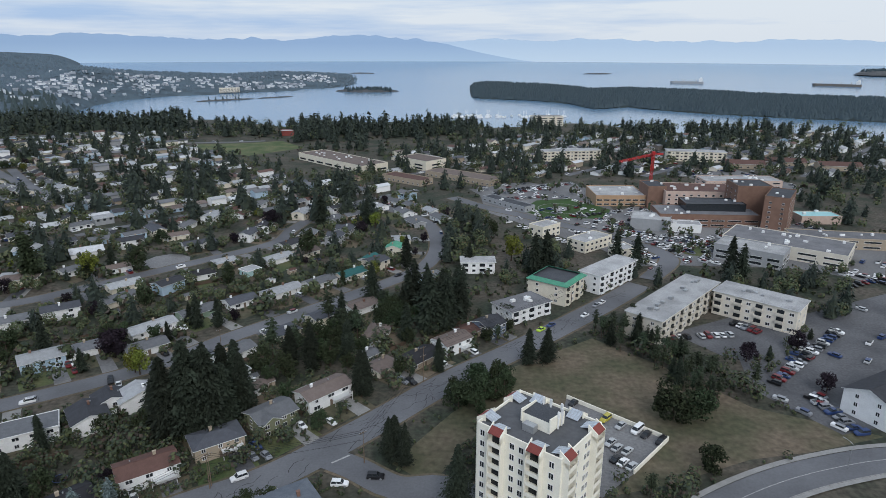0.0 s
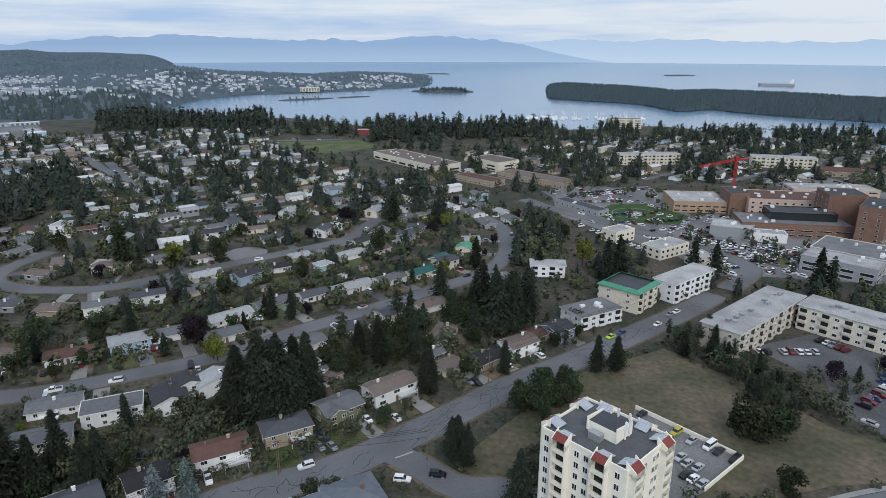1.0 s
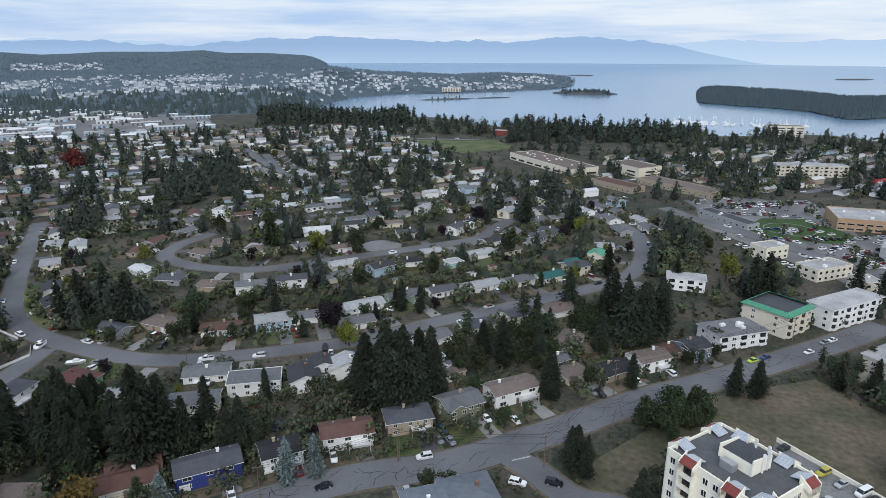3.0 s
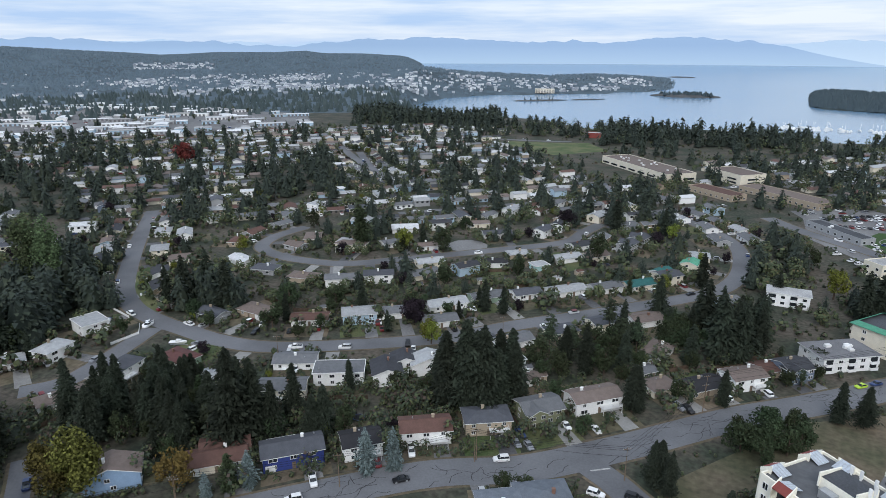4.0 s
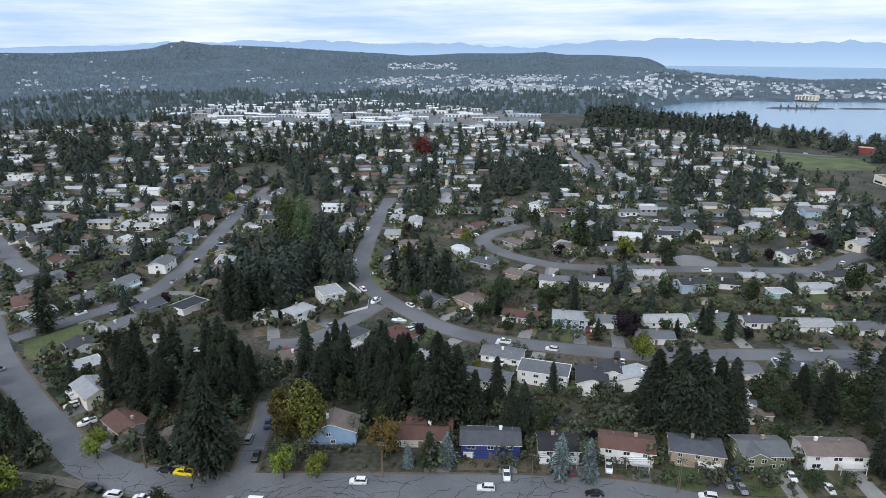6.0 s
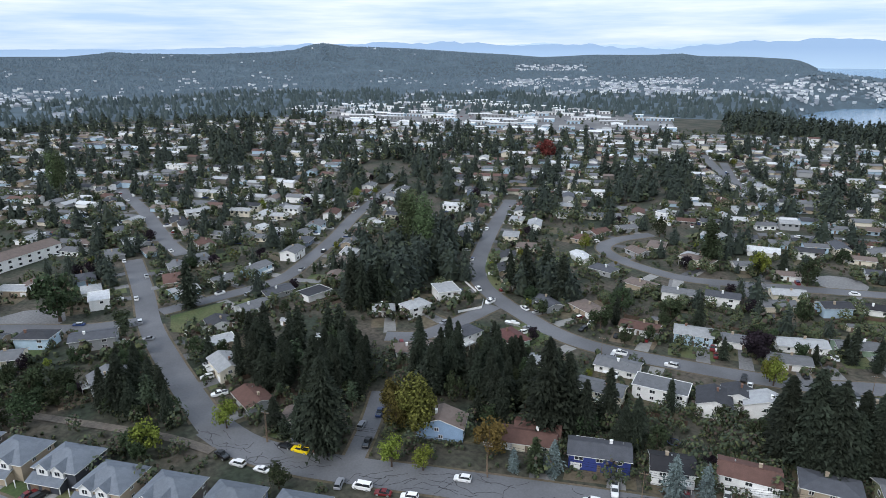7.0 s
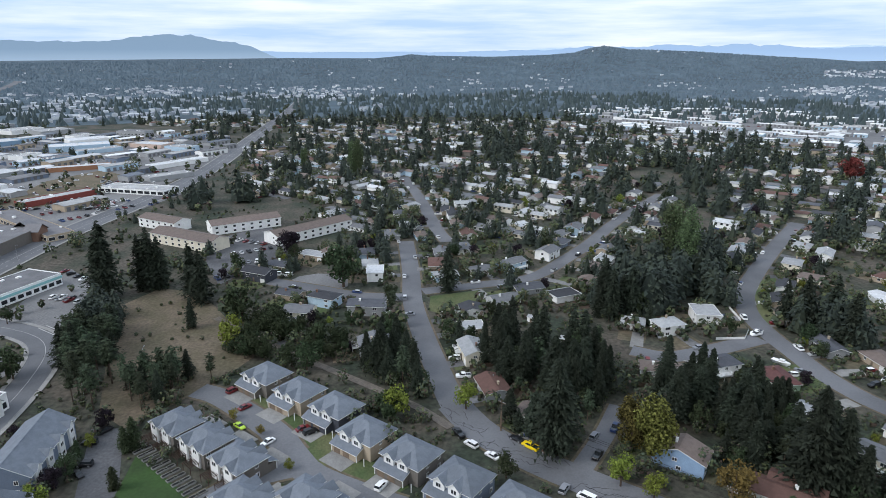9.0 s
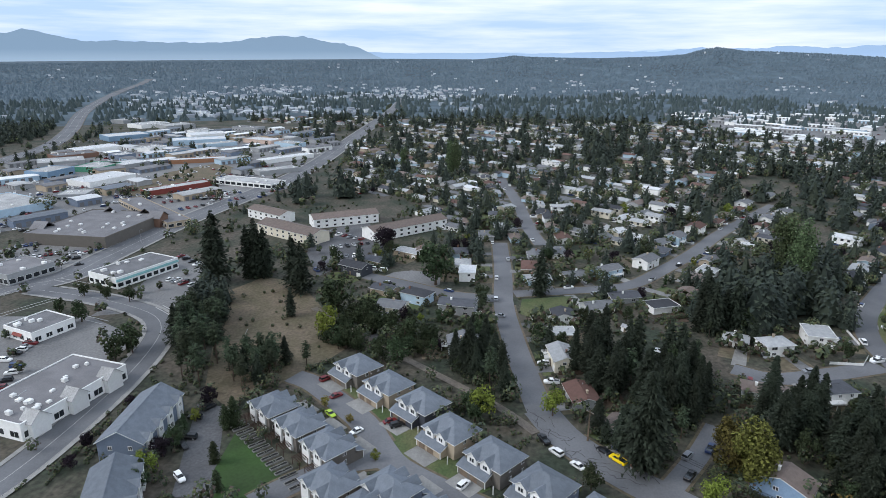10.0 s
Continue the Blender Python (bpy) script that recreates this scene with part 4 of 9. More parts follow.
cars += [
    (-109.3, 190.4, 297, 'sedan', 'white'),
    (-104.8, 236.2, 309, 'sedan', 'white'),
    (-104.9, 277.3, 317, 'sedan', 'grey'),
    (-17.7, 142.7, 358, 'suv', 'black'),
    (-26.8, 139.7, 358, 'suv', 'white'),
    (-133.4, 179.6, 210, 'suv', 'white'),
    (39.8, 234.9, 225, 'sedan', 'lime'),
    (44.6, 239.3, 225, 'sedan', 'blue'),
    (68, 260.3, 225, 'sedan', 'grey'),
    (71.3, 263.6, 227, 'sedan', 'white'),
    (60.6, 249.2, 225, 'sedan', 'white'),
    (-108.5, 222.5, 244, 'suv', 'white'),
    (-107.3, 235.9, 309, 'sedan', 'white'),
    (-134.4, 204.6, 307, 'pickup', 'red'),
    (-22.1, 298.4, 228, 'sedan', 'black'),
    (-164.1, 27.7, 199, 'pickup', 'black'),
    (-157.9, 30.5, 218, 'suv', 'white'),
    (-151.8, 35.4, 218, 'sedan', 'white'),
    (-154.6, 47.4, 218, 'pickup', 'yellow'),
    (-158.9, 44.3, 218, 'sedan', 'black'),
    (-151, 51.7, 223, 'sedan', 'brown'),
    (-157, 67.7, 137, 'suv', 'grey'),
    (-135, 51.1, 140, 'suv', 'grey'),
    (-130.7, 55.7, 223, 'van', 'white'),
    (-125.7, 59.3, 228, 'sedan', 'red'),
    (-120.7, 64.3, 228, 'suv', 'white'),
    (-119.6, 79.9, 225, 'suv', 'white'),
    (-254.7, 35.6, 181, 'suv', 'white'),
    (-252.7, 41.1, 251, 'van', 'brown'),
    (-212.8, 34.2, 264, 'suv', 'white'),
]
cars += [
    (-216.8, 39.2, 264, 'van', 'white'),
    (-198.8, 35.2, 265, 'pickup', 'white'),
    (-221.6, 36.4, 264, 'suv', 'black'),
    (-369.2, 24.5, 179, 'sedan', 'white'),
    (-284.3, 68.8, 106, 'suv', 'grey'),
    (-315.7, -36.3, 257, 'van', 'white'),
    (-317.8, -42.3, 257, 'van', 'white'),
    (-233.5, 164.2, 166, 'sedan', 'white'),
    (-217.3, 159.3, 285, 'pickup', 'white'),
    (-203.1, 168, 177, 'sedan', 'white'),
    (-257.2, 21.2, 251, 'sedan', 'grey'),
    (-259.5, 12.6, 251, 'sedan', 'white'),
    (-199.3, -43.9, 135, 'suv', 'red'),
    (-176.8, -38.1, 42, 'sedan', 'lime'),
    (-167.2, -28.5, 314, 'sedan', 'white'),
    (-177.4, -69.7, 51, 'sedan', 'grey'),
    (-173, -18.8, 118, 'sedan', 'red'),
    (-170.8, -16.4, 118, 'suv', 'black'),
    (-142.8, 3.6, 144, 'suv', 'white'),
    (-173.8, -80.1, 267, 'suv', 'black'),
    (-163.1, -77.6, 267, 'suv', 'black'),
    (-158.8, -77.6, 44, 'sedan', 'black'),
    (-144.2, -72.7, 44, 'suv', 'white'),
    (-179.9, -77.9, 141, 'suv', 'black'),
    (-187.9, -38.2, 132, 'sedan', 'red'),
]
car_rows = []
car_rows += [
    (113.4, 192.7, 158.5, 233.2, 17),
    (121.7, 180.2, 124.6, 163, 7),
    (124.4, 204.8, 139.3, 223, 5),
    (121, 241.2, 126.6, 233.1, 5),
    (90.6, 227.8, 114.1, 230.4, 9),
    (193.4, 283.4, 209.2, 291.1, 5),
    (71.7, 355.6, 42.9, 398.9, 10),
    (42.2, 480.9, 90, 505.9, 16),
    (32.2, 462, 75.7, 471.6, 14),
    (52.3, 495, 106.3, 519.2, 14),
    (121.6, 367.4, 144.7, 356.1, 9),
    (121.4, 355.9, 130.6, 334.8, 6),
    (69.7, 406.1, 106.9, 421.1, 10),
    (103.4, 406.3, 118.3, 392.6, 6),
]
car_rows += [
    (221.2, 524.9, 267.4, 532.3, 14),
    (254.1, 513.9, 275.8, 493, 10),
    (111.2, 379.6, 123, 350.4, 7),
    (-210.7, -165.3, -225.1, -165, 6),
    (-190.2, -153.3, -206.4, -158.2, 4),
    (-351.1, -257.4, -363.2, -241.5, 9),
    (-400.8, -298.3, -381.3, -263.3, 7),
    (-430.8, -323, -431.5, -299.3, 7),
    (-330.3, -240.3, -341.1, -224.8, 8),
    (-499.2, -241.8, -522.8, -204.7, 10),
    (-469.6, -219.6, -501.2, -182.9, 10),
    (-448.4, -197.9, -487.2, -164.7, 10),
    (-533.9, -228.3, -548.1, -179.1, 10),
    (-304.4, -164.7, -296.9, -132.6, 8),
    (-296.7, -138.2, -289.1, -122.5, 4),
    (-337.9, -152.3, -323.4, -137.1, 4),
]
car_rows += [
    (-386.9, -75.2, -374.7, -55.6, 6),
    (-356.5, -69.7, -366.4, -51, 6),
    (-315.8, -71.3, -325.7, -54.9, 5),
    (-340.4, -63.6, -340.8, -50.9, 4),
    (-441.5, -248.3, -434.6, -204.3, 12),
    (-518.7, -322.1, -531.3, -300.2, 8),
    (-788.4, -508.3, -818, -445.7, 14),
    (-528.2, -386.1, -541.3, -365.2, 8),
    (-389.5, -48.1, -365.7, -37.2, 5),
    (-363.5, -231.4, -321.6, -200.7, 5),
    (-43.2, 448.4, -28.6, 436.7, 4),
    (-587.2, -220.5, -582.4, -195, 5),
]
poles = []
poles += [
    (-60.3, 139.4),
    (-87.5, 112.6),
    (-118.4, 86.9),
    (-60.4, 138.5),
    (-21.5, 149.2),
    (-164.3, 40.9),
    (-117.3, 86.4),
    (-82.2, 214),
    (-171.3, 141),
    (-186.8, -26.7),
    (-164.5, 40.7),
    (-6.5, 193.9),
    (-6.6, 200.2),
    (56.5, 258.8),
    (-149.1, 160.2),
    (0.5, 267.2),
]
HEDGES = []
HEDGES.append(((-170.7, -69.0), (-184.1, -69.2), 2.5))
HEDGES.append(((-184.1, -69.2), (-199.5, -59.2), 2.5))
HEDGES.append(((-199.5, -59.2), (-213.6, -43.8), 2.5))
HEDGES.append(((-304.7, -49.9), (-304.2, -36.0), 1.6))
HEDGES.append(((-227.2, 44.7), (-219.1, 34.4), 2.0))
HEDGES.append(((-167.7, -94.3), (-195.5, -91.6), 1.5))
HEDGES.append(((-138.5, -113.2), (-173.5, -114.9), 1.4))
HEDGES.append(((-140.9, -107.3), (-172.1, -107.0), 1.2))
HEDGES.append(((-181.0, -101.5), (-150.0, -102.0), 1.7))
HEDGES.append(((-178.0, -84.0), (-152.0, -84.0), 1.2))
HEDGES.append(((-145.0, -97.0), (-124.0, -92.0), 1.5))
HEDGES.append(((-350.5, 15.5), (-329.6, 17.8), 2.5))
HEDGES.append(((-24.4, 142.0), (-34.2, 134.9), 1.2))
CROSSINGS = [((-275.5, -210.8), (-289.4, -204.3)), ((-297.6, -200.0), (-290.0, -180.0)), ((-251.2, -195.3), (-271.3, -182.8)), ((-263.6, -133.3), (-253.1, -121.1)), ((-253.1, -166.9), (-244.6, -147.4))]

# ---- ground, water, far land ----
lines = {name: spline(pts, 3.0) for name, _, _, pts in roads}
widths = {name: w for name, w, _, _ in roads}
road_points = np.array([(q.x, q.y, widths[n] / 2) for n in lines for q, _ in lines[n]])


def off_road(x, y, margin):
    return bool((np.hypot(road_points[:, 0] - x, road_points[:, 1] - y) - road_points[:, 2]).min() > margin)


named_points = road_points


def clear_view(x, y, h):
    """Whether a thing of height h leaves the streets behind it in sight from the middle of the place."""
    for k in (0.35, 0.7, 1.0):
        g = 1 + k * h / (112 - h)
        if ((named_points[:, 0] - x * g) ** 2 + (named_points[:, 1] - y * g) ** 2 < (named_points[:, 2] - 0.5) ** 2).any():
            return False
    return True


def build_ground():
    radii = [0, 40, 90] + list(np.geomspace(150, 4850, 64))
    turns = 540
    verts = [(0.0, 0.0, 0.0)]
    for r in radii[1:]:
        for k in range(turns):
            a = 2 * math.pi * k / turns
            x, y = -r * math.sin(a), r * math.cos(a)
            verts.append((x, y, land(x, y)))
    faces = [(0, 1 + k, 1 + (k + 1) % turns) for k in range(turns)]
    for i in range(len(radii) - 2):
        a, b = 1 + i * turns, 1 + (i + 1) * turns
        faces += [(a + k, b + k, b + (k + 1) % turns, a + (k + 1) % turns) for k in range(turns)]
    s = Solid()
    s.v, s.f = verts, faces
    # beyond 1150 m the floor colours carry painted distance haze
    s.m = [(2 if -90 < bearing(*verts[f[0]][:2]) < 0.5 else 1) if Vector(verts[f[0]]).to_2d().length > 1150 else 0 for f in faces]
    ob = setting("ground", s, [ground_mat, hazed_forest_floor, isle_floor], "dry grass and earth of gardens and open land", "ground")
    ob.data.polygons.foreach_set("use_smooth", [True] * len(faces))


def sea_level(x, y):
    return SEA + 42 * smooth(2300, 4870, math.hypot(x, y))


def build_water():
    s = Solid()
    radii = np.geomspace(850, 4870, 40)
    cols = [-100 + 2.0 * k for k in range(73)]
    for r in radii:
        z = SEA + 42 * smooth(2300, 4870, r)
        for a in cols:
            s.v.append((-r * math.sin(radians(a)), r * math.cos(radians(a)), z))
    n = len(cols)
    for i in range(len(radii) - 1):
        for k in range(n - 1):
            s.f.append((i * n + k, (i + 1) * n + k, (i + 1) * n + k + 1, i * n + k + 1))
            s.m.append(0)
    m = bpy.data.materials.new("sea_water")
    m.use_nodes = True
    nd, lk = m.node_tree.nodes, m.node_tree.links
    p = nd["Principled BSDF"]
    p.inputs["Base Color"].default_value = (0.13, 0.235, 0.35, 1)
    p.inputs["Roughness"].default_value = 0.18
    geo, mp, no, bu = nd.new("ShaderNodeNewGeometry"), nd.new("ShaderNodeMapping"), nd.new("ShaderNodeTexNoise"), nd.new("ShaderNodeBump")
    mp.inputs["Scale"].default_value = (0.02, 0.05, 0.02)
    no.inputs["Detail"].default_value = 6
    no.inputs["Scale"].default_value = 1.0
    bu.inputs["Strength"].default_value = 0.12
    bu.inputs["Distance"].default_value = 2.0
    lk.new(geo.outputs["Position"], mp.inputs[0])
    lk.new(mp.outputs[0], no.inputs[0])
    lk.new(no.outputs[0], bu.inputs["Height"])
    lk.new(bu.outputs[0], p.inputs["Normal"])
    setting("water", s, m, "calm blue-grey sea of the bay and strait", "sea")


def build_mountains():
    # each range: glowing haze colour at the ridge, then the paler one below
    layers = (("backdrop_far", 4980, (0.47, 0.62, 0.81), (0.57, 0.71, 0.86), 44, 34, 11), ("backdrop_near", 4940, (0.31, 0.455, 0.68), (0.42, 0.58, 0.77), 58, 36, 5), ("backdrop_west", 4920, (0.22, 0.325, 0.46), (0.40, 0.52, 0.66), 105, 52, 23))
    for name, r, colour, foot, base, rise, seed in layers:
        s = Solid()
        n = 900
        for k in range(n + 1):
            a = -120 + 300 * k / n
            f = noise.fractal((a * 0.13 + seed, seed * 3.1, 0.0), 0.8, 2.1, 7) + 0.3 * noise.noise((a * 1.1, seed, 5.0)) - 0.25 * abs(noise.noise((a * 2.3, seed, 9.0))) + 0.14 * abs(noise.noise((a * 5.1, seed, 2.0)))
            veil = smooth(-95, -20, a) * (1 if name == "backdrop_far" else smooth(-4, 3, a))
            veil *= 1 - 0.75 * smooth(62, 82, a) + 0.6 * smooth(92, 108, a)
            if name == "backdrop_west":
                veil = smooth(94.5, 101, a) * (1 - 0.35 * smooth(104, 110, a) + 0.3 * smooth(112, 120, a))
            top = 100 + base * veil + rise * f * veil
            if name != "backdrop_far":
                top = -8 + (top + 8) * (smooth(-9, 1, a) if name == "backdrop_near" else smooth(92, 99, a))
            x, y = -r * math.sin(radians(a)), r * math.cos(radians(a))
            s.v += [(x, y, -70.0), (x, y, top)]
        for k in range(n):
            if name == "backdrop_far" or s.v[2 * k + 1][2] > -7.5:
                s.f.append((2 * k, 2 * k + 1, 2 * k + 3, 2 * k + 2))
                s.m.append(0)
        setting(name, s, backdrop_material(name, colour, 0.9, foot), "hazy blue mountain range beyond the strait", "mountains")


build_ground()
build_water()
build_mountains()


def polygon_sheet(name, ring, z, mat, label, category):
    s = Solid()
    s.v, s.f, s.m = [(x, y, z) for x, y in ring], [tuple(range(len(ring)))], [0]
    bm = bmesh.new()
    me = s.mesh(name, [mat])
    bm.from_mesh(me)
    bmesh.ops.triangulate(bm, faces=bm.faces)
    bmesh.ops.recalc_face_normals(bm, faces=bm.faces)
    if bm.faces[0].normal.z < 0:
        bmesh.ops.reverse_faces(bm, faces=bm.faces)
    bm.to_mesh(me)
    bm.free()
    tagged(new(name, me), label, category, "", "structure")


for i, (name, ring) in enumerate(car_parks):
    polygon_sheet(name, ring, 0.030 + 0.004 * i, pale_asphalt if name.split("_")[0] in ("mall", "store", "industrial", "south", "bank", "warehouse", "hospital", "tower", "turning", "close") else old_asphalt, "worn grey asphalt " + name.replace("_", " "), "car park")
for i, (name, kind, ring) in enumerate(lawns):
    words = {"dry": "parched brown and green open grass field", "lawn": "green lawn with dry patches", "bright": "bright mown green lawn", "scrub": "brown scrubby clearing among pines"}
    polygon_sheet(name, ring, 0.006 + 0.003 * i if kind == "dry" else 0.10 + 0.004 * i, lawn_mat[kind], words[kind], "grass")


def ribbon(s, line, a, b, z, slot=0, skip=None):
    """A strip between the offsets a and b beside a line."""
    last = None
    for i, (q, d) in enumerate(line):
        n = Vector((-d.y, d.x))
        pair = (q + n * a, q + n * b)
        if last and not (skip and skip(q + n * (a + b) / 2)):
            h = [max(0.0, land(p.x, p.y)) + (0.35 if p.length > 1000 else 0.0) + z for p in (*last, *pair)]
            s.poly([(last[0].x, last[0].y, h[0]), (pair[0].x, pair[0].y, h[2]), (pair[1].x, pair[1].y, h[3]), (last[1].x, last[1].y, h[1])][::-1], slot)
        last = pair


def build_road(i, name, width, kerbed):
    line = lines[name]
    z = 0.13 + 0.006 * i
    s = Solid()
    ribbon(s, line, -width / 2, width / 2, z)
    if name in ("footpath",):
        setting(name, s, gravel, "pale gravel footpath behind the townhouses", "footpath")
        return
    setting(name, s, asphalt, "worn grey asphalt " + name.replace("_", " "), "road")
    others = [(q, widths[o] / 2 + 2.6) for o in lines if o != name for q, _ in lines[o]]

    def crossing(p):
        return any((p - q).length < w for q, w in others)

    if kerbed:
        s = Solid()
        for side in (-1, 1):
            a, b = side * (width / 2 + 0.02), side * (width / 2 + 0.3)
            ribbon(s, line, min(a, b), max(a, b), z + 0.14, 0, crossing)
            ribbon(s, line, side * (width / 2 + 0.32), side * (width / 2 + 1.7), z + 0.12, 0, crossing)
        setting("pavement", s, concrete, "pale concrete kerb and pavement beside the road", "pavement")
    else:
        s = Solid()
        for side in (-1, 1):
            a, b = side * (width / 2), side * (width / 2 + 0.9)
            ribbon(s, line, min(a, b), max(a, b), z - 0.05, 0, crossing)
        setting("verge", s, lawn_mat["scrub"], "dry gravelly roadside verge", "verge")


for i, (name, width, kerbed, _) in enumerate(roads):
    build_road(i, name, width, kerbed)

# the tar-sealed cracks of the main road
def build_cracks():
    rng = random.Random(5)
    s = Solid()
    line = lines["main_road"]
    z = 0.145
    for k in range(150):
        q, d = line[rng.randrange(4, min(len(line) - 2, 150))]
        n = Vector((-d.y, d.x))
        p = q + n * rng.uniform(-4.8, 4.8)
        ang = rng.choice((0, 0, 0, 0.15, -0.2, 1.5))
        way = (d * math.cos(ang) + n * math.sin(ang)).normalized()
        for _ in range(rng.randrange(4, 13) if abs(ang) < 1 else 5):
            turn = rng.gauss(0, 0.45)
            w2 = (way * math.cos(turn) + Vector((-way.y, way.x)) * math.sin(turn)).normalized()
            e = p + w2 * rng.uniform(0.7, 1.7)
            off = min(((e - c).length for c, _ in line))
            if off > 5.4:
                break
            side = Vector((-w2.y, w2.x)) * rng.uniform(0.05, 0.12)
            s.poly([(p.x - side.x, p.y - side.y, z), (e.x - side.x, e.y - side.y, z), (e.x + side.x, e.y + side.y, z), (p.x + side.x, p.y + side.y, z)])
            p, way = e, (w2 * 0.6 + way * 0.4).normalized()
    tagged(new("crack_sealing", s.mesh("crack_sealing", [tar])), "black tar lines sealing cracks in the road", "road repair", "", "stuff")


build_cracks()


def build_lines():
    s = Solid()
    for name, off, width, dash in (("artery_road", 0.0, 0.25, 0), ("artery_road", 4.6, 0.15, 2), ("artery_road", -4.6, 0.15, 2), ("parade_road", 0.0, 0.2, 0), ("bend_road", 0.0, 0.2, 0), ("highway", 5.0, 0.3, 0), ("highway", -5.0, 0.3, 0)):
        i = [r[0] for r in roads].index(name)
        line = spline(roads[i][3], 3.0)
        for k in range(0, len(line) - 2, dash or 1):
            ribbon(s, line[k:k + 2], off - width / 2, off + width / 2, 0.13 + 0.006 * i + 0.008)
    # the stop bar where the side street meets the main road
    s.poly([(-30.3, 148.7, 0.26), (-25.8, 152.2, 0.26), (-26.2, 152.6, 0.26), (-30.7, 149.1, 0.26)])
    # crossings at the signals on the artery
    for (x0, y0), (x1, y1) in CROSSINGS:
        a, b = Vector((x0, y0)), Vector((x1, y1))
        n = (b - a).normalized()
        n = Vector((-n.y, n.x))
        for off in (0.0, 3.2):
            p, q, e = a + n * off, b + n * off, n * 0.45
            s.poly([(p.x, p.y, 0.275), (q.x, q.y, 0.275), (q.x + e.x, q.y + e.y, 0.275), (p.x + e.x, p.y + e.y, 0.275)])
    tagged(new("road_marking", s.mesh("road_marking", [line_paint])), "white painted lines on the asphalt roads", "road marking", "", "structure")


build_lines()

# ---- houses ----
window_cache = {}


def window_mesh(w, h):
    key = (round(w, 1), round(h, 1))
    if key not in window_cache:
        s = Solid()
        w, h = key
        f, y0, y1, yb = 0.1, -0.08, -0.03, 0.02
        xs, zs = (-w / 2, -w / 2 + f, -f / 2, f / 2, w / 2 - f, w / 2), (0, f, h - f, h)
        s.v = [(x, y0, z) for z in zs for x in xs] + [(x, y1, z) for z in zs for x in xs] + [(x, yb, z) for z in (0, h) for x in (-w / 2, w / 2)]
        for j in range(3):
            for i in range(5):
                c = (j * 6 + i, j * 6 + i + 1, j * 6 + i + 7, j * 6 + i + 6)
                if j == 1 and i in (1, 3):
                    for a, b in zip(c, c[1:] + c[:1]):
                        s.f.append((a, b, b + 24, a + 24))
                        s.m.append(0)
                    s.f.append(tuple(k + 24 for k in c))
                    s.m.append(1)
                else:
                    s.f.append(c)
                    s.m.append(0)
        s.f += [(0, 48, 49, 5, 4, 3, 2, 1), (18, 19, 20, 21, 22, 23, 51, 50), (0, 6, 12, 18, 50, 48), (5, 49, 51, 23, 17, 11)]
        s.m += [0] * 4
        window_cache[key] = s.mesh("window", [white_trim, dark_glass])
    return window_cache[key]


far_windows = collections.defaultdict(list)


def add_window(parent, x, y, z, turn, w, h):
    if parent.matrix_world.translation.to_2d().length > 300:
        far_windows[parent].append((pose(x, y, z, 0, 0, turn), w, h))
        return
    ob = new("window", window_mesh(w, h))
    ob.parent = parent
    ob.matrix_local = pose(x, y, z, 0, 0, turn)


def gable_roof(s, w, d, eave, pitch, over=0.55, x0=None, x1=None, y0=None, y1=None):
    x0, x1 = (-w / 2 if x0 is None else x0) - over, (w / 2 if x1 is None else x1) + over
    y0, y1 = (-d / 2 if y0 is None else y0), (d / 2 if y1 is None else y1)
    mid, rise = (y0 + y1) / 2, (y1 - y0) / 2 * pitch
    drop = over * pitch
    top = eave + rise + 0.2
    s.slab([(x0, y0 - over, eave + 0.2 - drop), (x1, y0 - over, eave + 0.2 - drop), (x1, mid, top), (x0, mid, top)], 0.2, 0, 1)
    s.slab([(x0, mid, top), (x1, mid, top), (x1, y1 + over, eave + 0.2 - drop), (x0, y1 + over, eave + 0.2 - drop)], 0.2, 0, 1)
    s.box(x0, x1, mid - 0.14, mid + 0.14, top - 0.08, top + 0.05, 0)
    return rise


def gable_wall(s, w, d, eave, pitch):
    x, y, r = w / 2, d / 2, d / 2 * pitch
    s.prism([(-x, -y), (x, -y), (x, y), (-x, y)], -0.3, eave)
    for sx in (-x, x):
        s.poly([(sx, -y, eave), (sx, y, eave), (sx, 0, eave + r)] if sx > 0 else [(sx, y, eave), (sx, -y, eave), (sx, 0, eave + r)])


def hip_roof(s, w, d, eave, pitch, over=0.55):
    x, y = w / 2 + over, d / 2 + over
    z0, rise = eave + 0.2 - over * pitch, (d / 2 + over) * pitch
    k = max(0.3, x - y)
    a, b = (-k, 0, z0 + rise), (k, 0, z0 + rise)
    s.slab([(-x, -y, z0), (x, -y, z0), b, a], 0.2, 0, 1)
    s.slab([(x, y, z0), (-x, y, z0), a, b], 0.2, 0, 1)
    s.slab([(x, -y, z0), (x, y, z0), b], 0.2, 0, 1)
    s.slab([(-x, y, z0), (-x, -y, z0), a], 0.2, 0, 1)
    s.box(-k, k, -0.14, 0.14, z0 + rise - 0.08, z0 + rise + 0.05)


def flat_roof(s, w, d, eave, over=0.4):
    x, y = w / 2 + over, d / 2 + over
    s.box(-x, x, -y, y, eave, eave + 0.28, 1, 0)
    for a in (-1, 1):
        s.box(a * x - (0.2 if a > 0 else 0), a * x + (0.2 if a < 0 else 0), -y, y, eave + 0.28, eave + 0.42, 1)
        s.box(-x + 0.2, x - 0.2, a * y - (0.2 if a > 0 else 0), a * y + (0.2 if a < 0 else 0), eave + 0.28, eave + 0.42, 1)


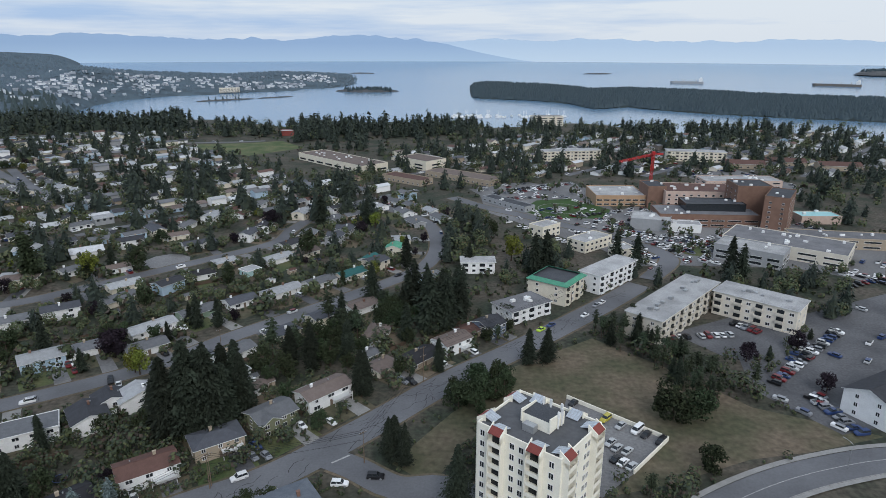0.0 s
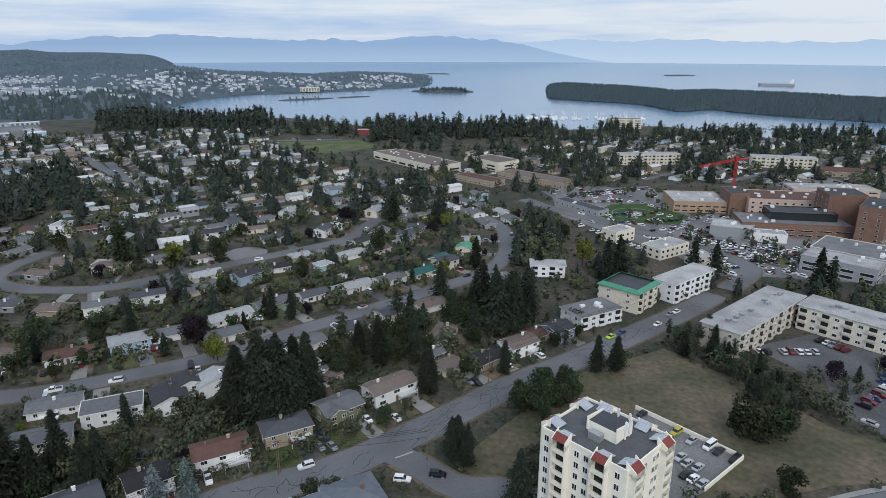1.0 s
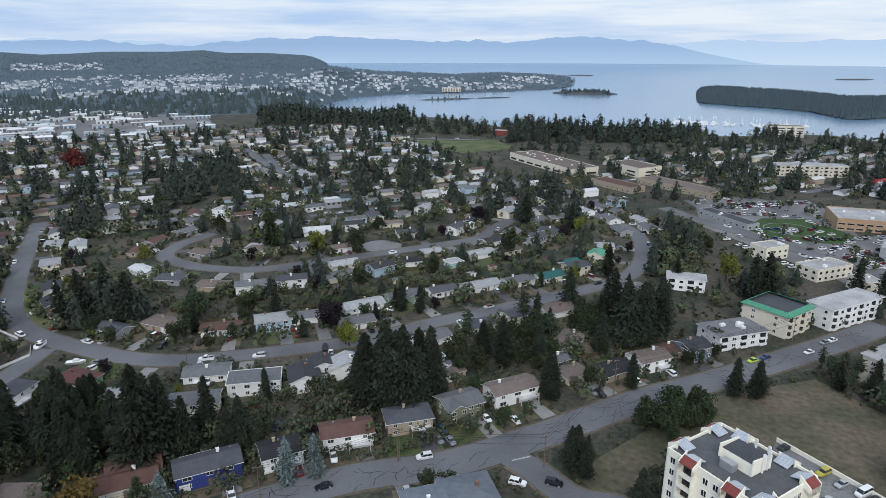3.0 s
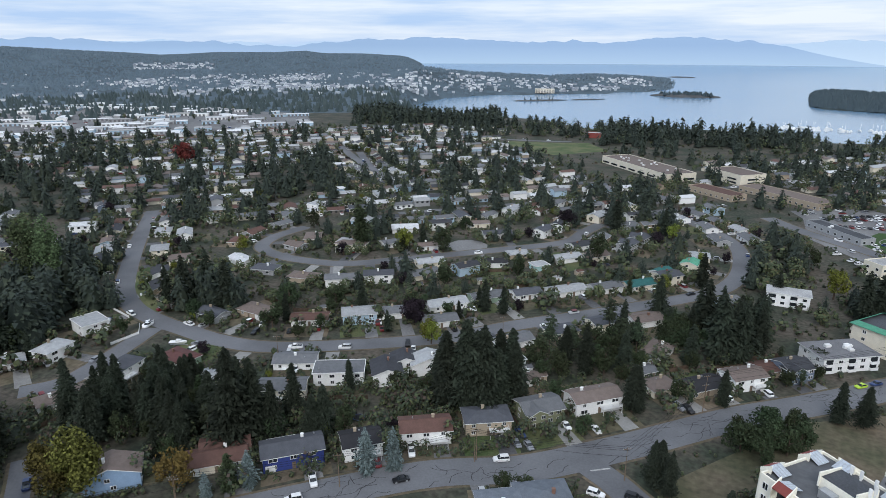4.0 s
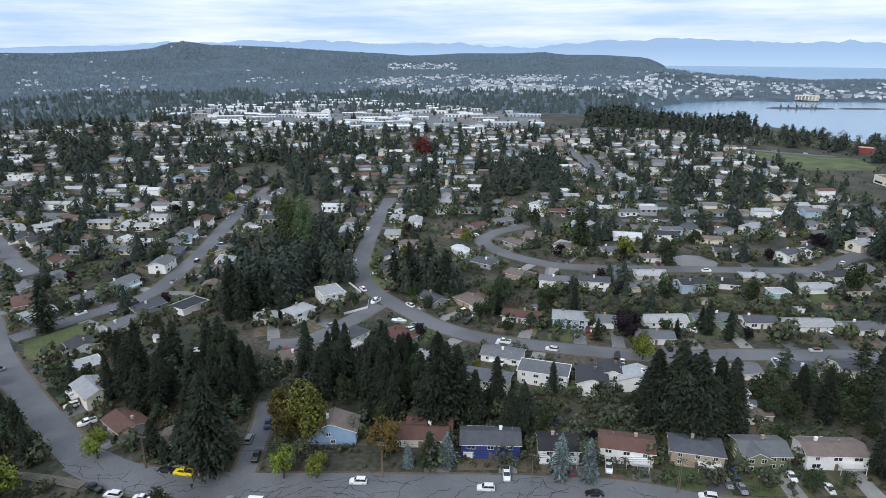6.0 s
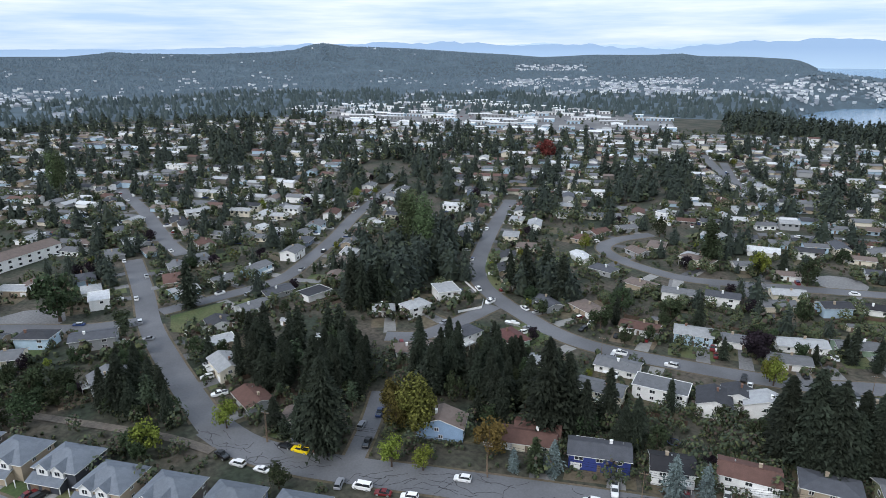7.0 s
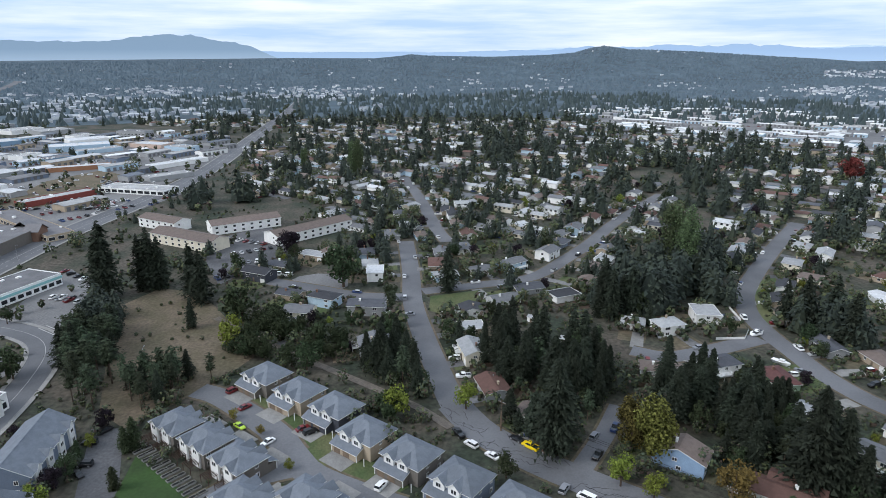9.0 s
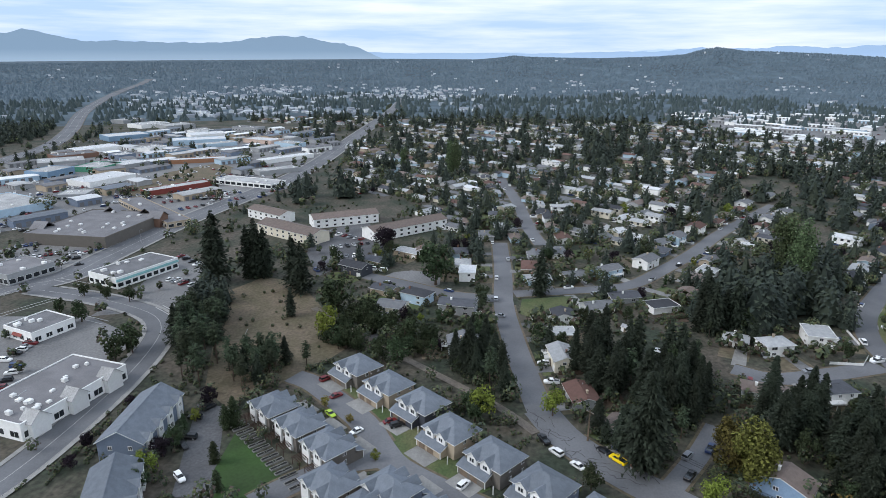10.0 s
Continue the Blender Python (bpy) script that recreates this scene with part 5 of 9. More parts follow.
ROOF_WORDS = {"grey": "grey shingle", "slate": "slate-grey shingle", "charcoal": "charcoal shingle", "black": "black shingle", "light": "pale grey", "white": "white membrane",
              "taupe": "taupe shingle", "brown": "brown shingle", "red": "red-brown shingle", "teal": "teal metal", "green": "green metal", "bluegrey": "blue-grey shingle"}
house_spots = []


def railing(parent, x0, x1, y, z, depth):
    """A white deck in front of a wall, with its rail."""
    s = Solid()
    s.box(x0, x1, y - depth, y - 0.02, z - 0.2, z, 0)
    for x in (x0 + 0.08, (x0 + x1) / 2, x1 - 0.08):
        s.box(x - 0.08, x + 0.08, y - depth + 0.02, y - depth + 0.18, -0.2, z + 1.0, 0)
    for za in (0.12, 0.5, 0.95):
        s.box(x0, x1, y - depth, y - depth + 0.06, z + za, z + za + 0.07, 0)
        s.box(x0, x0 + 0.06, y - depth + 0.06, y - 0.02, z + za, z + za + 0.07, 0)
        s.box(x1 - 0.06, x1, y - depth + 0.06, y - 0.02, z + za, z + za + 0.07, 0)
    k = int((x1 - x0) / 0.35)
    for i in range(k):
        xx = x0 + (x1 - x0) * (i + 0.5) / k
        s.box(xx - 0.02, xx + 0.02, y - depth + 0.01, y - depth + 0.05, z + 0.1, z + 0.97, 0)
    return part("deck", s, white_trim, parent, "white railed timber deck")


def build_house(x, y, turn, w, d, storeys, roof, wall, kind):
    rng = random.Random(int(x * 13 + y * 7))
    house_spots.append((x, y, w, d))
    eave = 2.75 if storeys == 1 else 4.6
    near = math.hypot(x, y) < 250
    pitch = rng.uniform(0.27, 0.36)
    words = {"g": "gabled", "h": "hipped", "f": "flat-roofed", "x": "cross-gabled"}[kind]
    root = thing("house", pose(x, y, 0, 0, 0, turn), f"{words} {'one' if storeys == 1 else 'two'}-storey {wall} house with {ROOF_WORDS[roof]} roof", "house", "detached houses")
    s, r = Solid(), Solid()
    if kind in "gx":
        gable_wall(s, w, d, eave, pitch)
        gable_roof(r, w, d, eave, pitch)
        if kind == "x":
            a = d * 0.32
            xc = w * 0.22 * rng.choice((-1, 1))
            y0, rise = -d / 2 - 1.2, a * 0.5
            s.prism([(xc - a, y0), (xc + a, y0), (xc + a, -d / 2 + 0.05), (xc - a, -d / 2 + 0.05)], -0.3, eave)
            s.poly([(xc - a, y0, eave), (xc + a, y0, eave), (xc, y0, eave + rise)])
            o = 0.45
            for sg in (-1, 1):
                e = [(xc + sg * (a + o), y0 - o, eave + 0.2 - o * 0.5), (xc, y0 - o, eave + 0.2 + rise), (xc, 0, eave + 0.2 + rise), (xc + sg * (a + o), 0, eave + 0.2 - o * 0.5)]
                r.slab(e if sg < 0 else e[::-1], 0.2, 0, 1)
    else:
        s.prism([(-w / 2, -d / 2), (w / 2, -d / 2), (w / 2, d / 2), (-w / 2, d / 2)], -0.3, eave)
        hip_roof(r, w, d, eave, pitch * 0.9) if kind == "h" else flat_roof(r, w, d, eave)
    wall_ob = part("wall", s, wall_mat[wall], root, f"{wall} sided walls")
    part("roof", r, [roof_mat[roof], white_trim], root, ROOF_WORDS[roof] + " roof")
    if kind in "ghx":
        s = Solid()
        cx, cy = rng.uniform(-0.3, 0.3) * w, rng.uniform(0.5, 1.6)
        top = eave + d / 2 * pitch
        s.box(cx - 0.4, cx + 0.4, cy - 0.3, cy + 0.3, eave, top + 0.9)
        s.box(cx - 0.48, cx + 0.48, cy - 0.38, cy + 0.38, top + 0.9, top + 1.02)
        part("chimney", s, wall_mat[rng.choice(("brick", "white", "tan"))], root)
    s = Solid()
    for _ in range(1):
        vx, vy = rng.uniform(-0.4, 0.4) * w, d * rng.uniform(0.12, 0.3)
        zz = eave + (d / 2 - vy) * pitch if kind in "gx" else eave + 0.2
        s.box(vx - 0.16, vx + 0.16, vy - 0.16, vy + 0.16, zz - 0.3, zz + 0.65)
    if near:
        part("roof_vent", s, metal_grey, root)
    for lvl in range(storeys):
        z = (0.95 if storeys == 1 else 0.7) + 2.3 * lvl
        n = max(2, int(w / (4.2 if near else 6.0)))
        for i in range(n):
            xx = -w / 2 + w * (i + 0.5) / n
            ww = rng.choice((1.2, 1.8, 2.4))
            if kind == "x":
                continue
            if not (lvl == 0 and i == n // 2):
                add_window(root, xx, -d / 2, z, 0, ww, 1.3)
            if near or i % 2 == 0:
                add_window(root, xx, d / 2, z, 180, rng.choice((1.2, 1.8)), 1.2)
        if near or lvl == storeys - 1:
            add_window(root, w / 2, rng.uniform(-1, 1), z, 90, 1.4, 1.2)
            add_window(root, -w / 2, rng.uniform(-1, 1), z, -90, 1.4, 1.2)
        if kind == "x":
            for xx in (-0.36, -0.1, 0.14, 0.36):
                add_window(root, xx * w, d / 2, z, 180, 1.6, 1.2)
                sx = xx * w
                add_window(root, sx, -d / 2 if abs(sx - xc) > a else -d / 2 - 1.2, z, 0, 1.5, 1.3)
    s = Solid()
    n = max(2, int(w / 4.2))
    dx = -w / 2 + w * (n // 2 + 0.5) / n
    if kind != "x":
        s.box(dx - 0.5, dx + 0.5, -d / 2 - 0.06, -d / 2 + 0.02, 0.0, 2.1)
        part("door", s, wood, root)
        if w >= 13:
            g = Solid()
            gx = (w / 2 - 1.9) * rng.choice((-1, 1))
            if abs(gx - dx) > 2:
                g.box(gx - 1.3, gx + 1.3, -d / 2 - 0.09, -d / 2 + 0.02, 0.0, 2.15)
                for k in range(1, 4):
                    g.box(gx - 1.28, gx + 1.28, -d / 2 - 0.11, -d / 2 - 0.08, 0.53 * k, 0.53 * k + 0.04)
                part("garage_door", g, white_trim, root, "white panelled garage door")
    if storeys == 2 and rng.random() < 0.55 and kind != "x":
        side = rng.choice((-1, 1))
        x0 = -w * 0.45 if side < 0 else w * 0.0
        railing(root, x0, x0 + w * 0.42, -d / 2, 2.35, 2.2)
    if storeys == 2 and near and kind != "x" and rng.random() < 0.7:
        x0 = -w * rng.choice((0.45, 0.1))
        railing(root, x0, x0 + w * 0.5, -d / 2, 2.35, 2.6).matrix_local = pose(0, 0, 0, 0, 0, 180)


def infill_houses():
    """Houses that front the residential streets wherever a plot is free."""
    rng = random.Random(52)
    taken = [(h[0], h[1]) for h in houses]
    wooded = [w[4] for w in woods if w[0] in ("firs", "pines", "mixed") and w[1] > 6] + [l[2] for l in lawns] + [c[1] for c in car_parks]
    for name in ("crescent_road", "upper_road", "side_street", "north_road", "north_street", "close_road", "hill_road", "north_lane", "court_road"):
        for q, d in lines[name][3:-3:2]:
            for side in (-1, 1):
                p = q + Vector((-d.y, d.x)) * side * (widths[name] / 2 + rng.uniform(9, 11.5))
                if p.length < 190 or not off_road(p.x, p.y, 7) or any((p.x - a) ** 2 + (p.y - b) ** 2 < 17.5 ** 2 for a, b in taken) or any(inside(p.x, p.y, w) for w in wooded):
                    continue
                if math.hypot(p.x - 18, p.y - 307) < 22 or math.hypot(p.x + 98, p.y - 612) < 70:
                    continue
                taken.append((p.x, p.y))
                turn = math.degrees(math.atan2(d.y, d.x)) + (0 if side > 0 else 180)
                houses.append((round(p.x, 1), round(p.y, 1), turn + rng.uniform(-4, 4), rng.uniform(11, 15), rng.uniform(7.5, 9), rng.choice((1, 1, 2)), rng.choice(("grey", "grey", "slate", "charcoal", "light", "taupe", "brown")), rng.choice(("white", "white", "cream", "tan", "grey", "skyblue")), rng.choice("gggh")))


infill_houses()
for h in houses:
    build_house(*h)


# ---- drives and garden clutter beside the houses ----
drive_cars = []


def build_drives():
    rng = random.Random(12)
    count = 0
    for x, y, turn, w, d, storeys, roof, wall, kind in houses:
        a = radians(turn)
        f = Vector((math.sin(a), -math.cos(a)))
        sd = Vector((math.cos(a), math.sin(a)))
        q0 = Vector((x, y)) + f * (d / 2 + 0.15) + sd * (w * 0.28)
        reach = 0
        for k in range(1, 28):
            e = q0 + f * k
            if not off_road(e.x, e.y, 0.0):
                reach = k
                break
        if not 3 <= reach <= 26:
            continue
        s = Solid()
        ring = [q0 - sd * 2.2, q0 + f * reach - sd * 2.6, q0 + f * reach + sd * 2.6, q0 + sd * 2.2]
        count += 1
        s.poly([(p.x, p.y, 0.03 + 0.0008 * count) for p in ring])
        spot = q0 + f * min(reach - 2.6, 3.2)
        if rng.random() < 0.62 and all((spot - Vector(c[:2])).length > 5 for c in cars):
            drive_cars.append((spot.x, spot.y, turn + 90 + rng.uniform(-4, 4)))
        tagged(new("driveway", s.mesh("driveway", [rng.choice((concrete, pale_asphalt, old_asphalt))])), "worn paved driveway from house to road", "driveway", "", "structure")


build_drives()

def build_yards():
    rng = random.Random(40)
    count = 0
    for x, y, turn, w, d, *_ in houses:
        if math.hypot(x, y) > 440:
            continue
        m = pose(x, y, 0, 0, 0, turn)
        for side in (-1, 1):
            depth = 0
            for k in range(2, 16):
                p = m @ Vector((0, side * (d / 2 + k), 0))
                if not off_road(p.x, p.y, 0.7) or (k > 3 and not clear_of_houses(p.x, p.y, x, y)):
                    break
                depth = k
            if depth < 3 or rng.random() < 0.15:
                continue
            depth = min(depth, 11) - rng.uniform(0, 0.8)
            a, b = -w / 2 - rng.uniform(0.3, 2.0), w / 2 + rng.uniform(0.3, 2.0)
            ring = []
            for u, v in ((a, 0.2), (b, 0.2), (b, depth), ((a + b) / 2, depth + rng.uniform(-0.6, 0.4)), (a, depth)):
                q = m @ Vector((u + rng.uniform(-0.4, 0.4), side * (d / 2 + v), 0))
                ring.append((q.x, q.y))
            count += 1
            kind = rng.choice(("dry", "dry", "lawn", "scrub", "scrub") if side < 0 else ("scrub", "earth", "lawn", "dry"))
            polygon_sheet("yard", ring, 0.012 + 0.00007 * count, earth if kind == "earth" else lawn_mat[kind], {"dry": "patch of parched front lawn", "lawn": "patch of green lawn beside a house", "scrub": "patch of rough brown grass", "earth": "patch of bare brown earth"}[kind], "garden")


def clear_of_houses(x, y, hx, hy):
    return all(math.hypot(x - a, y - b) > 7 or (a, b) == (hx, hy) for a, b, _, _ in house_spots)


earth = material("bare_earth", (0.095, 0.062, 0.045), 0.95, 0.3, 0.05, 0.8, 0.3, second=(0.06, 0.048, 0.034), patch=0.15, space="World")
build_yards()

# ---- trees ----
def trunk_solid(h, r, lean=0.0):
    s = Solid()
    n = 7
    levels = [(0, 1.25), (0.06, 1.0), (0.4, 0.72), (0.75, 0.4), (1.0, 0.06)]
    for t, k in levels:
        for i in range(n):
            a = 2 * math.pi * i / n
            s.v.append((lean * t + r * k * math.cos(a), r * k * math.sin(a), h * t - (0.02 * h if t == 0 else 0)))
    for j in range(len(levels) - 1):
        for i in range(n):
            s.f.append((j * n + i, j * n + (i + 1) % n, (j + 1) * n + (i + 1) % n, (j + 1) * n + i))
            s.m.append(0)
    return s


def conifer_crown(seed, spread=0.2, base=0.1, whorls=50, boughs=12, droop=0.35, ragged=0.4, top=0.85, fine=False):
    """Drooping boughs set with narrow sprays, in uneven whorls on a tree one metre high, round a dark heart."""
    rng = random.Random(seed)
    s = Solid()
    ph = [rng.random() * 6.28 for _ in range(4)]
    steps, size = (8, 0.037) if fine else (5, 0.05)
    tiers = rng.uniform(6, 10)
    for i in range(6):
        a, b = ph[0] + i * 1.0472, ph[0] + (i + 1) * 1.0472
        k = 0.42 * spread
        s.poly([(0, 0, 0.86), (k * math.cos(a), k * math.sin(a), base + 0.1), (k * math.cos(b), k * math.sin(b), base + 0.1)])
    for j in range(whorls):
        t = (j + rng.random() * 0.9) / whorls
        z = base + (0.985 - base) * t
        tier = 1 + 0.16 * math.sin(6.28 * tiers * t + ph[3])
        reach = spread * (1 - t ** 1.45) ** top * (0.55 + 0.45 * min(1, t * 3.2)) * tier + 0.01
        n = max(4, int(boughs * (1 - 0.5 * t)))
        a0 = rng.random() * 6.28
        for i in range(n):
            a = a0 + 2 * math.pi * (i + rng.uniform(-0.45, 0.45)) / n
            lobe = 1 + 0.2 * math.sin(2 * a + ph[0] + 7 * t) + 0.17 * math.sin(3 * a + ph[1] - 11 * t) + 0.12 * math.sin(17 * t + ph[2])
            r = reach * lobe * rng.uniform(1 - ragged, 1.18)
            lift, curl = rng.uniform(-0.01, 0.012), rng.uniform(0.7, 1.4) * droop
            for k in range(steps):
                u = 0.25 + 0.75 * (k + rng.random()) / steps
                e = min(size * rng.uniform(0.7, 1.35) * (1.25 - 0.5 * u), 0.6 * r + 0.012)
                g = a + rng.gauss(0, 0.1)
                c, n2 = math.cos(g), math.sin(g)
                p = Vector((c * u * r, n2 * u * r, z + lift - curl * r * u * u + rng.gauss(0, 0.004)))
                yaw = g + (1 if k % 2 else -1) * rng.uniform(0.15, 1.0)
                tip = p + Vector((math.cos(yaw), math.sin(yaw), rng.gauss(-0.35, 0.3))) * e
                side = Vector((-math.sin(yaw), math.cos(yaw), rng.gauss(0, 0.55))) * e * 0.42
                back = Vector((c, n2, 0)) * e * 0.35
                s.poly([p - back - side, tip, p - back + side])
    return s


def leafy_crown(seed, width=0.36, low=0.14, lobes=20, leaves=46, size=0.034, tall=1.0):
    """Leaf tufts gathered into uneven lobes on a tree one metre high."""
    rng = random.Random(seed)
    s = Solid()
    mid, half = (low + 1) / 2, (1 - low) / 2
    for _ in range(lobes):
        while True:
            p = Vector((rng.uniform(-1, 1), rng.uniform(-1, 1), rng.uniform(-1, 1)))
            if 0.25 < p.length < 0.8:
                break
        c = Vector((p.x * width, p.y * width, mid + p.z * half))
        rad = rng.uniform(0.22, 0.46)
        for _ in range(leaves):
            d = Vector((rng.gauss(0, 1), rng.gauss(0, 1), rng.gauss(0, 1))).normalized()
            q = c + Vector((d.x * width, d.y * width, d.z * half)) * rad * rng.uniform(0.75, 1.08)
            nrm = (d + Vector((rng.gauss(0, 0.5), rng.gauss(0, 0.5), rng.gauss(0.3, 0.5)))).normalized()
            u = nrm.orthogonal().normalized()
            v = nrm.cross(u)
            a = rng.random() * 6.28
            e1, e2 = (u * math.cos(a) + v * math.sin(a)) * size * rng.uniform(0.7, 1.4), (v * math.cos(a) - u * math.sin(a)) * size * rng.uniform(0.7, 1.2)
            bend = nrm * size * 0.35
            s.poly([q - e1 - bend, q - e2 * 0.8, q + e1 - bend, q + e2 * 0.8])
    return s


def limbed_trunk(seed, r=0.028, low=0.2, width=0.3):
    rng = random.Random(seed)
    s = trunk_solid(0.7, r)
    for _ in range(7):
        z, a = rng.uniform(low, 0.5), rng.random() * 6.28
        b = Vector((0, 0, z))
        e = Vector((math.cos(a) * width * 0.8, math.sin(a) * width * 0.8, z + rng.uniform(0.15, 0.35)))
        side, up = Vector((-math.sin(a), math.cos(a), 0)) * r * 0.4, Vector((0, 0, r * 0.4))
        for o1, o2 in ((side, up), (up, -side), (-side, -up), (-up, side)):
            s.poly([b + o1, b + o2, e + o2 * 0.3, e + o1 * 0.3])
    return s


def tree_kind(name, label, crowns, trunk, leaf):
    return [(name, label, c.mesh("crown", [leaf]), trunk.mesh("trunk", [bark])) for c in crowns]


TREES = {
    "f": tree_kind("fir_tree", "tall dark green fir with drooping boughs", [conifer_crown(i, 0.19 + 0.022 * i, 0.04 + 0.03 * (i % 3), 36, 11) for i in range(5)], trunk_solid(0.97, 0.016), fir_leaf),
    "p": tree_kind("pine_tree", "slender pine with open grey-green crown", [conifer_crown(20 + i, 0.2 + 0.02 * i, 0.36 + 0.06 * i, 15, 8, -0.1, 0.6, 0.42) for i in range(4)], trunk_solid(0.95, 0.016), pine_leaf),
    "s": tree_kind("spruce_tree", "blue-grey spruce in a front garden", [conifer_crown(40 + i, 0.25, 0.02, 30, 12, 0.2, 0.3) for i in range(2)], trunk_solid(0.95, 0.02), spruce_leaf),
    "c": tree_kind("cedar_tree", "narrow clipped green cedar", [conifer_crown(50 + i, 0.22, 0.01, 34, 12, 0.05, 0.2, 0.6) for i in range(2)], trunk_solid(0.95, 0.02), green_leaf),
    "d": tree_kind("leafy_tree", "broad green garden tree", [leafy_crown(60 + i) for i in range(4)], limbed_trunk(1), green_leaf),
    "r": tree_kind("round_tree", "low spreading dark green tree in the field", [leafy_crown(70 + i, 0.55, 0.02, 22, 62, 0.042) for i in range(2)], limbed_trunk(2), shrub_leaf),
    "y": tree_kind("yellowing_tree", "yellow-green garden tree in early autumn", [leafy_crown(80 + i, 0.38, 0.1) for i in range(2)], limbed_trunk(3), yellow_leaf),
    "Y": tree_kind("maple_tree", "large maple turning from green to yellow", [leafy_crown(85 + i, 0.3, 0.04, 34, 130, 0.02) for i in range(2)], limbed_trunk(4), maple_leaf),
    "u": tree_kind("plum_tree", "dark purple-leaved plum tree", [leafy_crown(90 + i, 0.48, 0.06, 18, 52, 0.042) for i in range(2)], limbed_trunk(5), purple_leaf),
    "o": tree_kind("orange_tree", "small tree with orange autumn leaves", [leafy_crown(95, 0.42, 0.1)], limbed_trunk(6), orange_leaf),
    "R": tree_kind("red_maple_tree", "round maple with dark red leaves", [leafy_crown(97, 0.5, 0.08, 18, 70, 0.045)], limbed_trunk(7), red_leaf),
    "P": tree_kind("poplar_tree", "tall columnar grey-green poplar", [leafy_crown(100 + i, 0.15, 0.02, 70, 46, 0.014) for i in range(2)], limbed_trunk(8, 0.016, 0.1, 0.1), poplar_leaf),
}
TREES["F"] = tree_kind("fir_tree", "tall dark green fir with drooping boughs", [conifer_crown(10 + i, 0.19 + 0.017 * i, 0.04 + 0.045 * (i % 3), 54, 14, fine=True) for i in range(6)], trunk_solid(0.97, 0.016), fir_leaf)
tree_rng = random.Random(77)


far_plants, small_plants = [], []


def plant(x, y, h, kind, limit=272):
    if math.hypot(x, y) > limit and kind in "fpd":
        far_plants.append((x, y, h, kind))
        return
    if kind in "dr" and h < 6.5:
        small_plants.append((x, y, h))
        return
    if kind == "f" and h > 11 and math.hypot(x, y) < 215:
        kind = "F"
    name, label, crown, trunk = tree_rng.choice(TREES[kind])
    root = thing(name, Matrix.LocRotScale((x, y, 0), Euler((0, 0, tree_rng.random() * 6.28)), (h * tree_rng.uniform(0.9, 1.12), h * tree_rng.uniform(0.9, 1.12), h)), label, "tree", name.replace("_", " ") + "s")
    for nm, me in (("trunk", trunk), ("crown", crown)):
        ob = new(nm, me)
        ob.parent = root


near_house = np.array([(x, y, math.hypot(w, d) / 2) for x, y, w, d in house_spots])


def off_house(x, y, margin):
    return bool((np.hypot(near_house[:, 0] - x, near_house[:, 1] - y) - near_house[:, 2]).min() > margin)


for t in trees:
    plant(*t, limit=400)

# gardens between the near houses
def garden_trees():
    rng = random.Random(14)
    spots = []
    for x, y, turn, w, d, *_ in houses:
        for _ in range(4 if math.hypot(x, y) < 230 else 7):
            a, r = rng.random() * 6.28, math.hypot(w, d) / 2 + rng.uniform(0.5, 10)
            px, py = x + r * math.cos(a), y + r * math.sin(a)
            if off_road(px, py, 1.5) and off_house(px, py, -1.2) and all((px - p) ** 2 + (py - q) ** 2 > 16 for p, q in spots):
                spots.append((px, py))
                k = rng.choice("dddddfprcyu" if rng.random() < 0.5 else "dddf")
                h = rng.uniform(8, 17) if k == "f" else rng.uniform(3.5, 8.5)
                if clear_view(px, py, h) or rng.random() < 0.15:
                    plant(px, py, h, k)


garden_trees()
MIX = {"firs": "fffffffd", "mixed": "ffdddp", "leafy": "dddr", "pines": "pppf"}


def scatter(ring, count, gap, rng, road=2.0, house=0.5):
    xs, ys = [p[0] for p in ring], [p[1] for p in ring]
    got = []
    for _ in range(count * 30):
        if len(got) >= count:
            break
        x, y = rng.uniform(min(xs), max(xs)), rng.uniform(min(ys), max(ys))
        if inside(x, y, ring) and off_road(x, y, road) and off_house(x, y, house) and all((x - a) ** 2 + (y - b) ** 2 > gap * gap for a, b in got[-400:]):
            got.append((x, y))
    return got


wood_rng = random.Random(8)
for kind, count, low, high, ring in woods:
    for x, y in scatter(ring, int(count * 1.05), 3.4 if kind in ("firs", "mixed") else 2.4, wood_rng, 2.5, -1.0):
        k = wood_rng.choice(MIX[kind])
        plant(x, y, wood_rng.uniform(low, high) * (0.62 if k == "d" and kind != "leafy" else 1.0), k)


# ---- cars ----
car_cache = {}


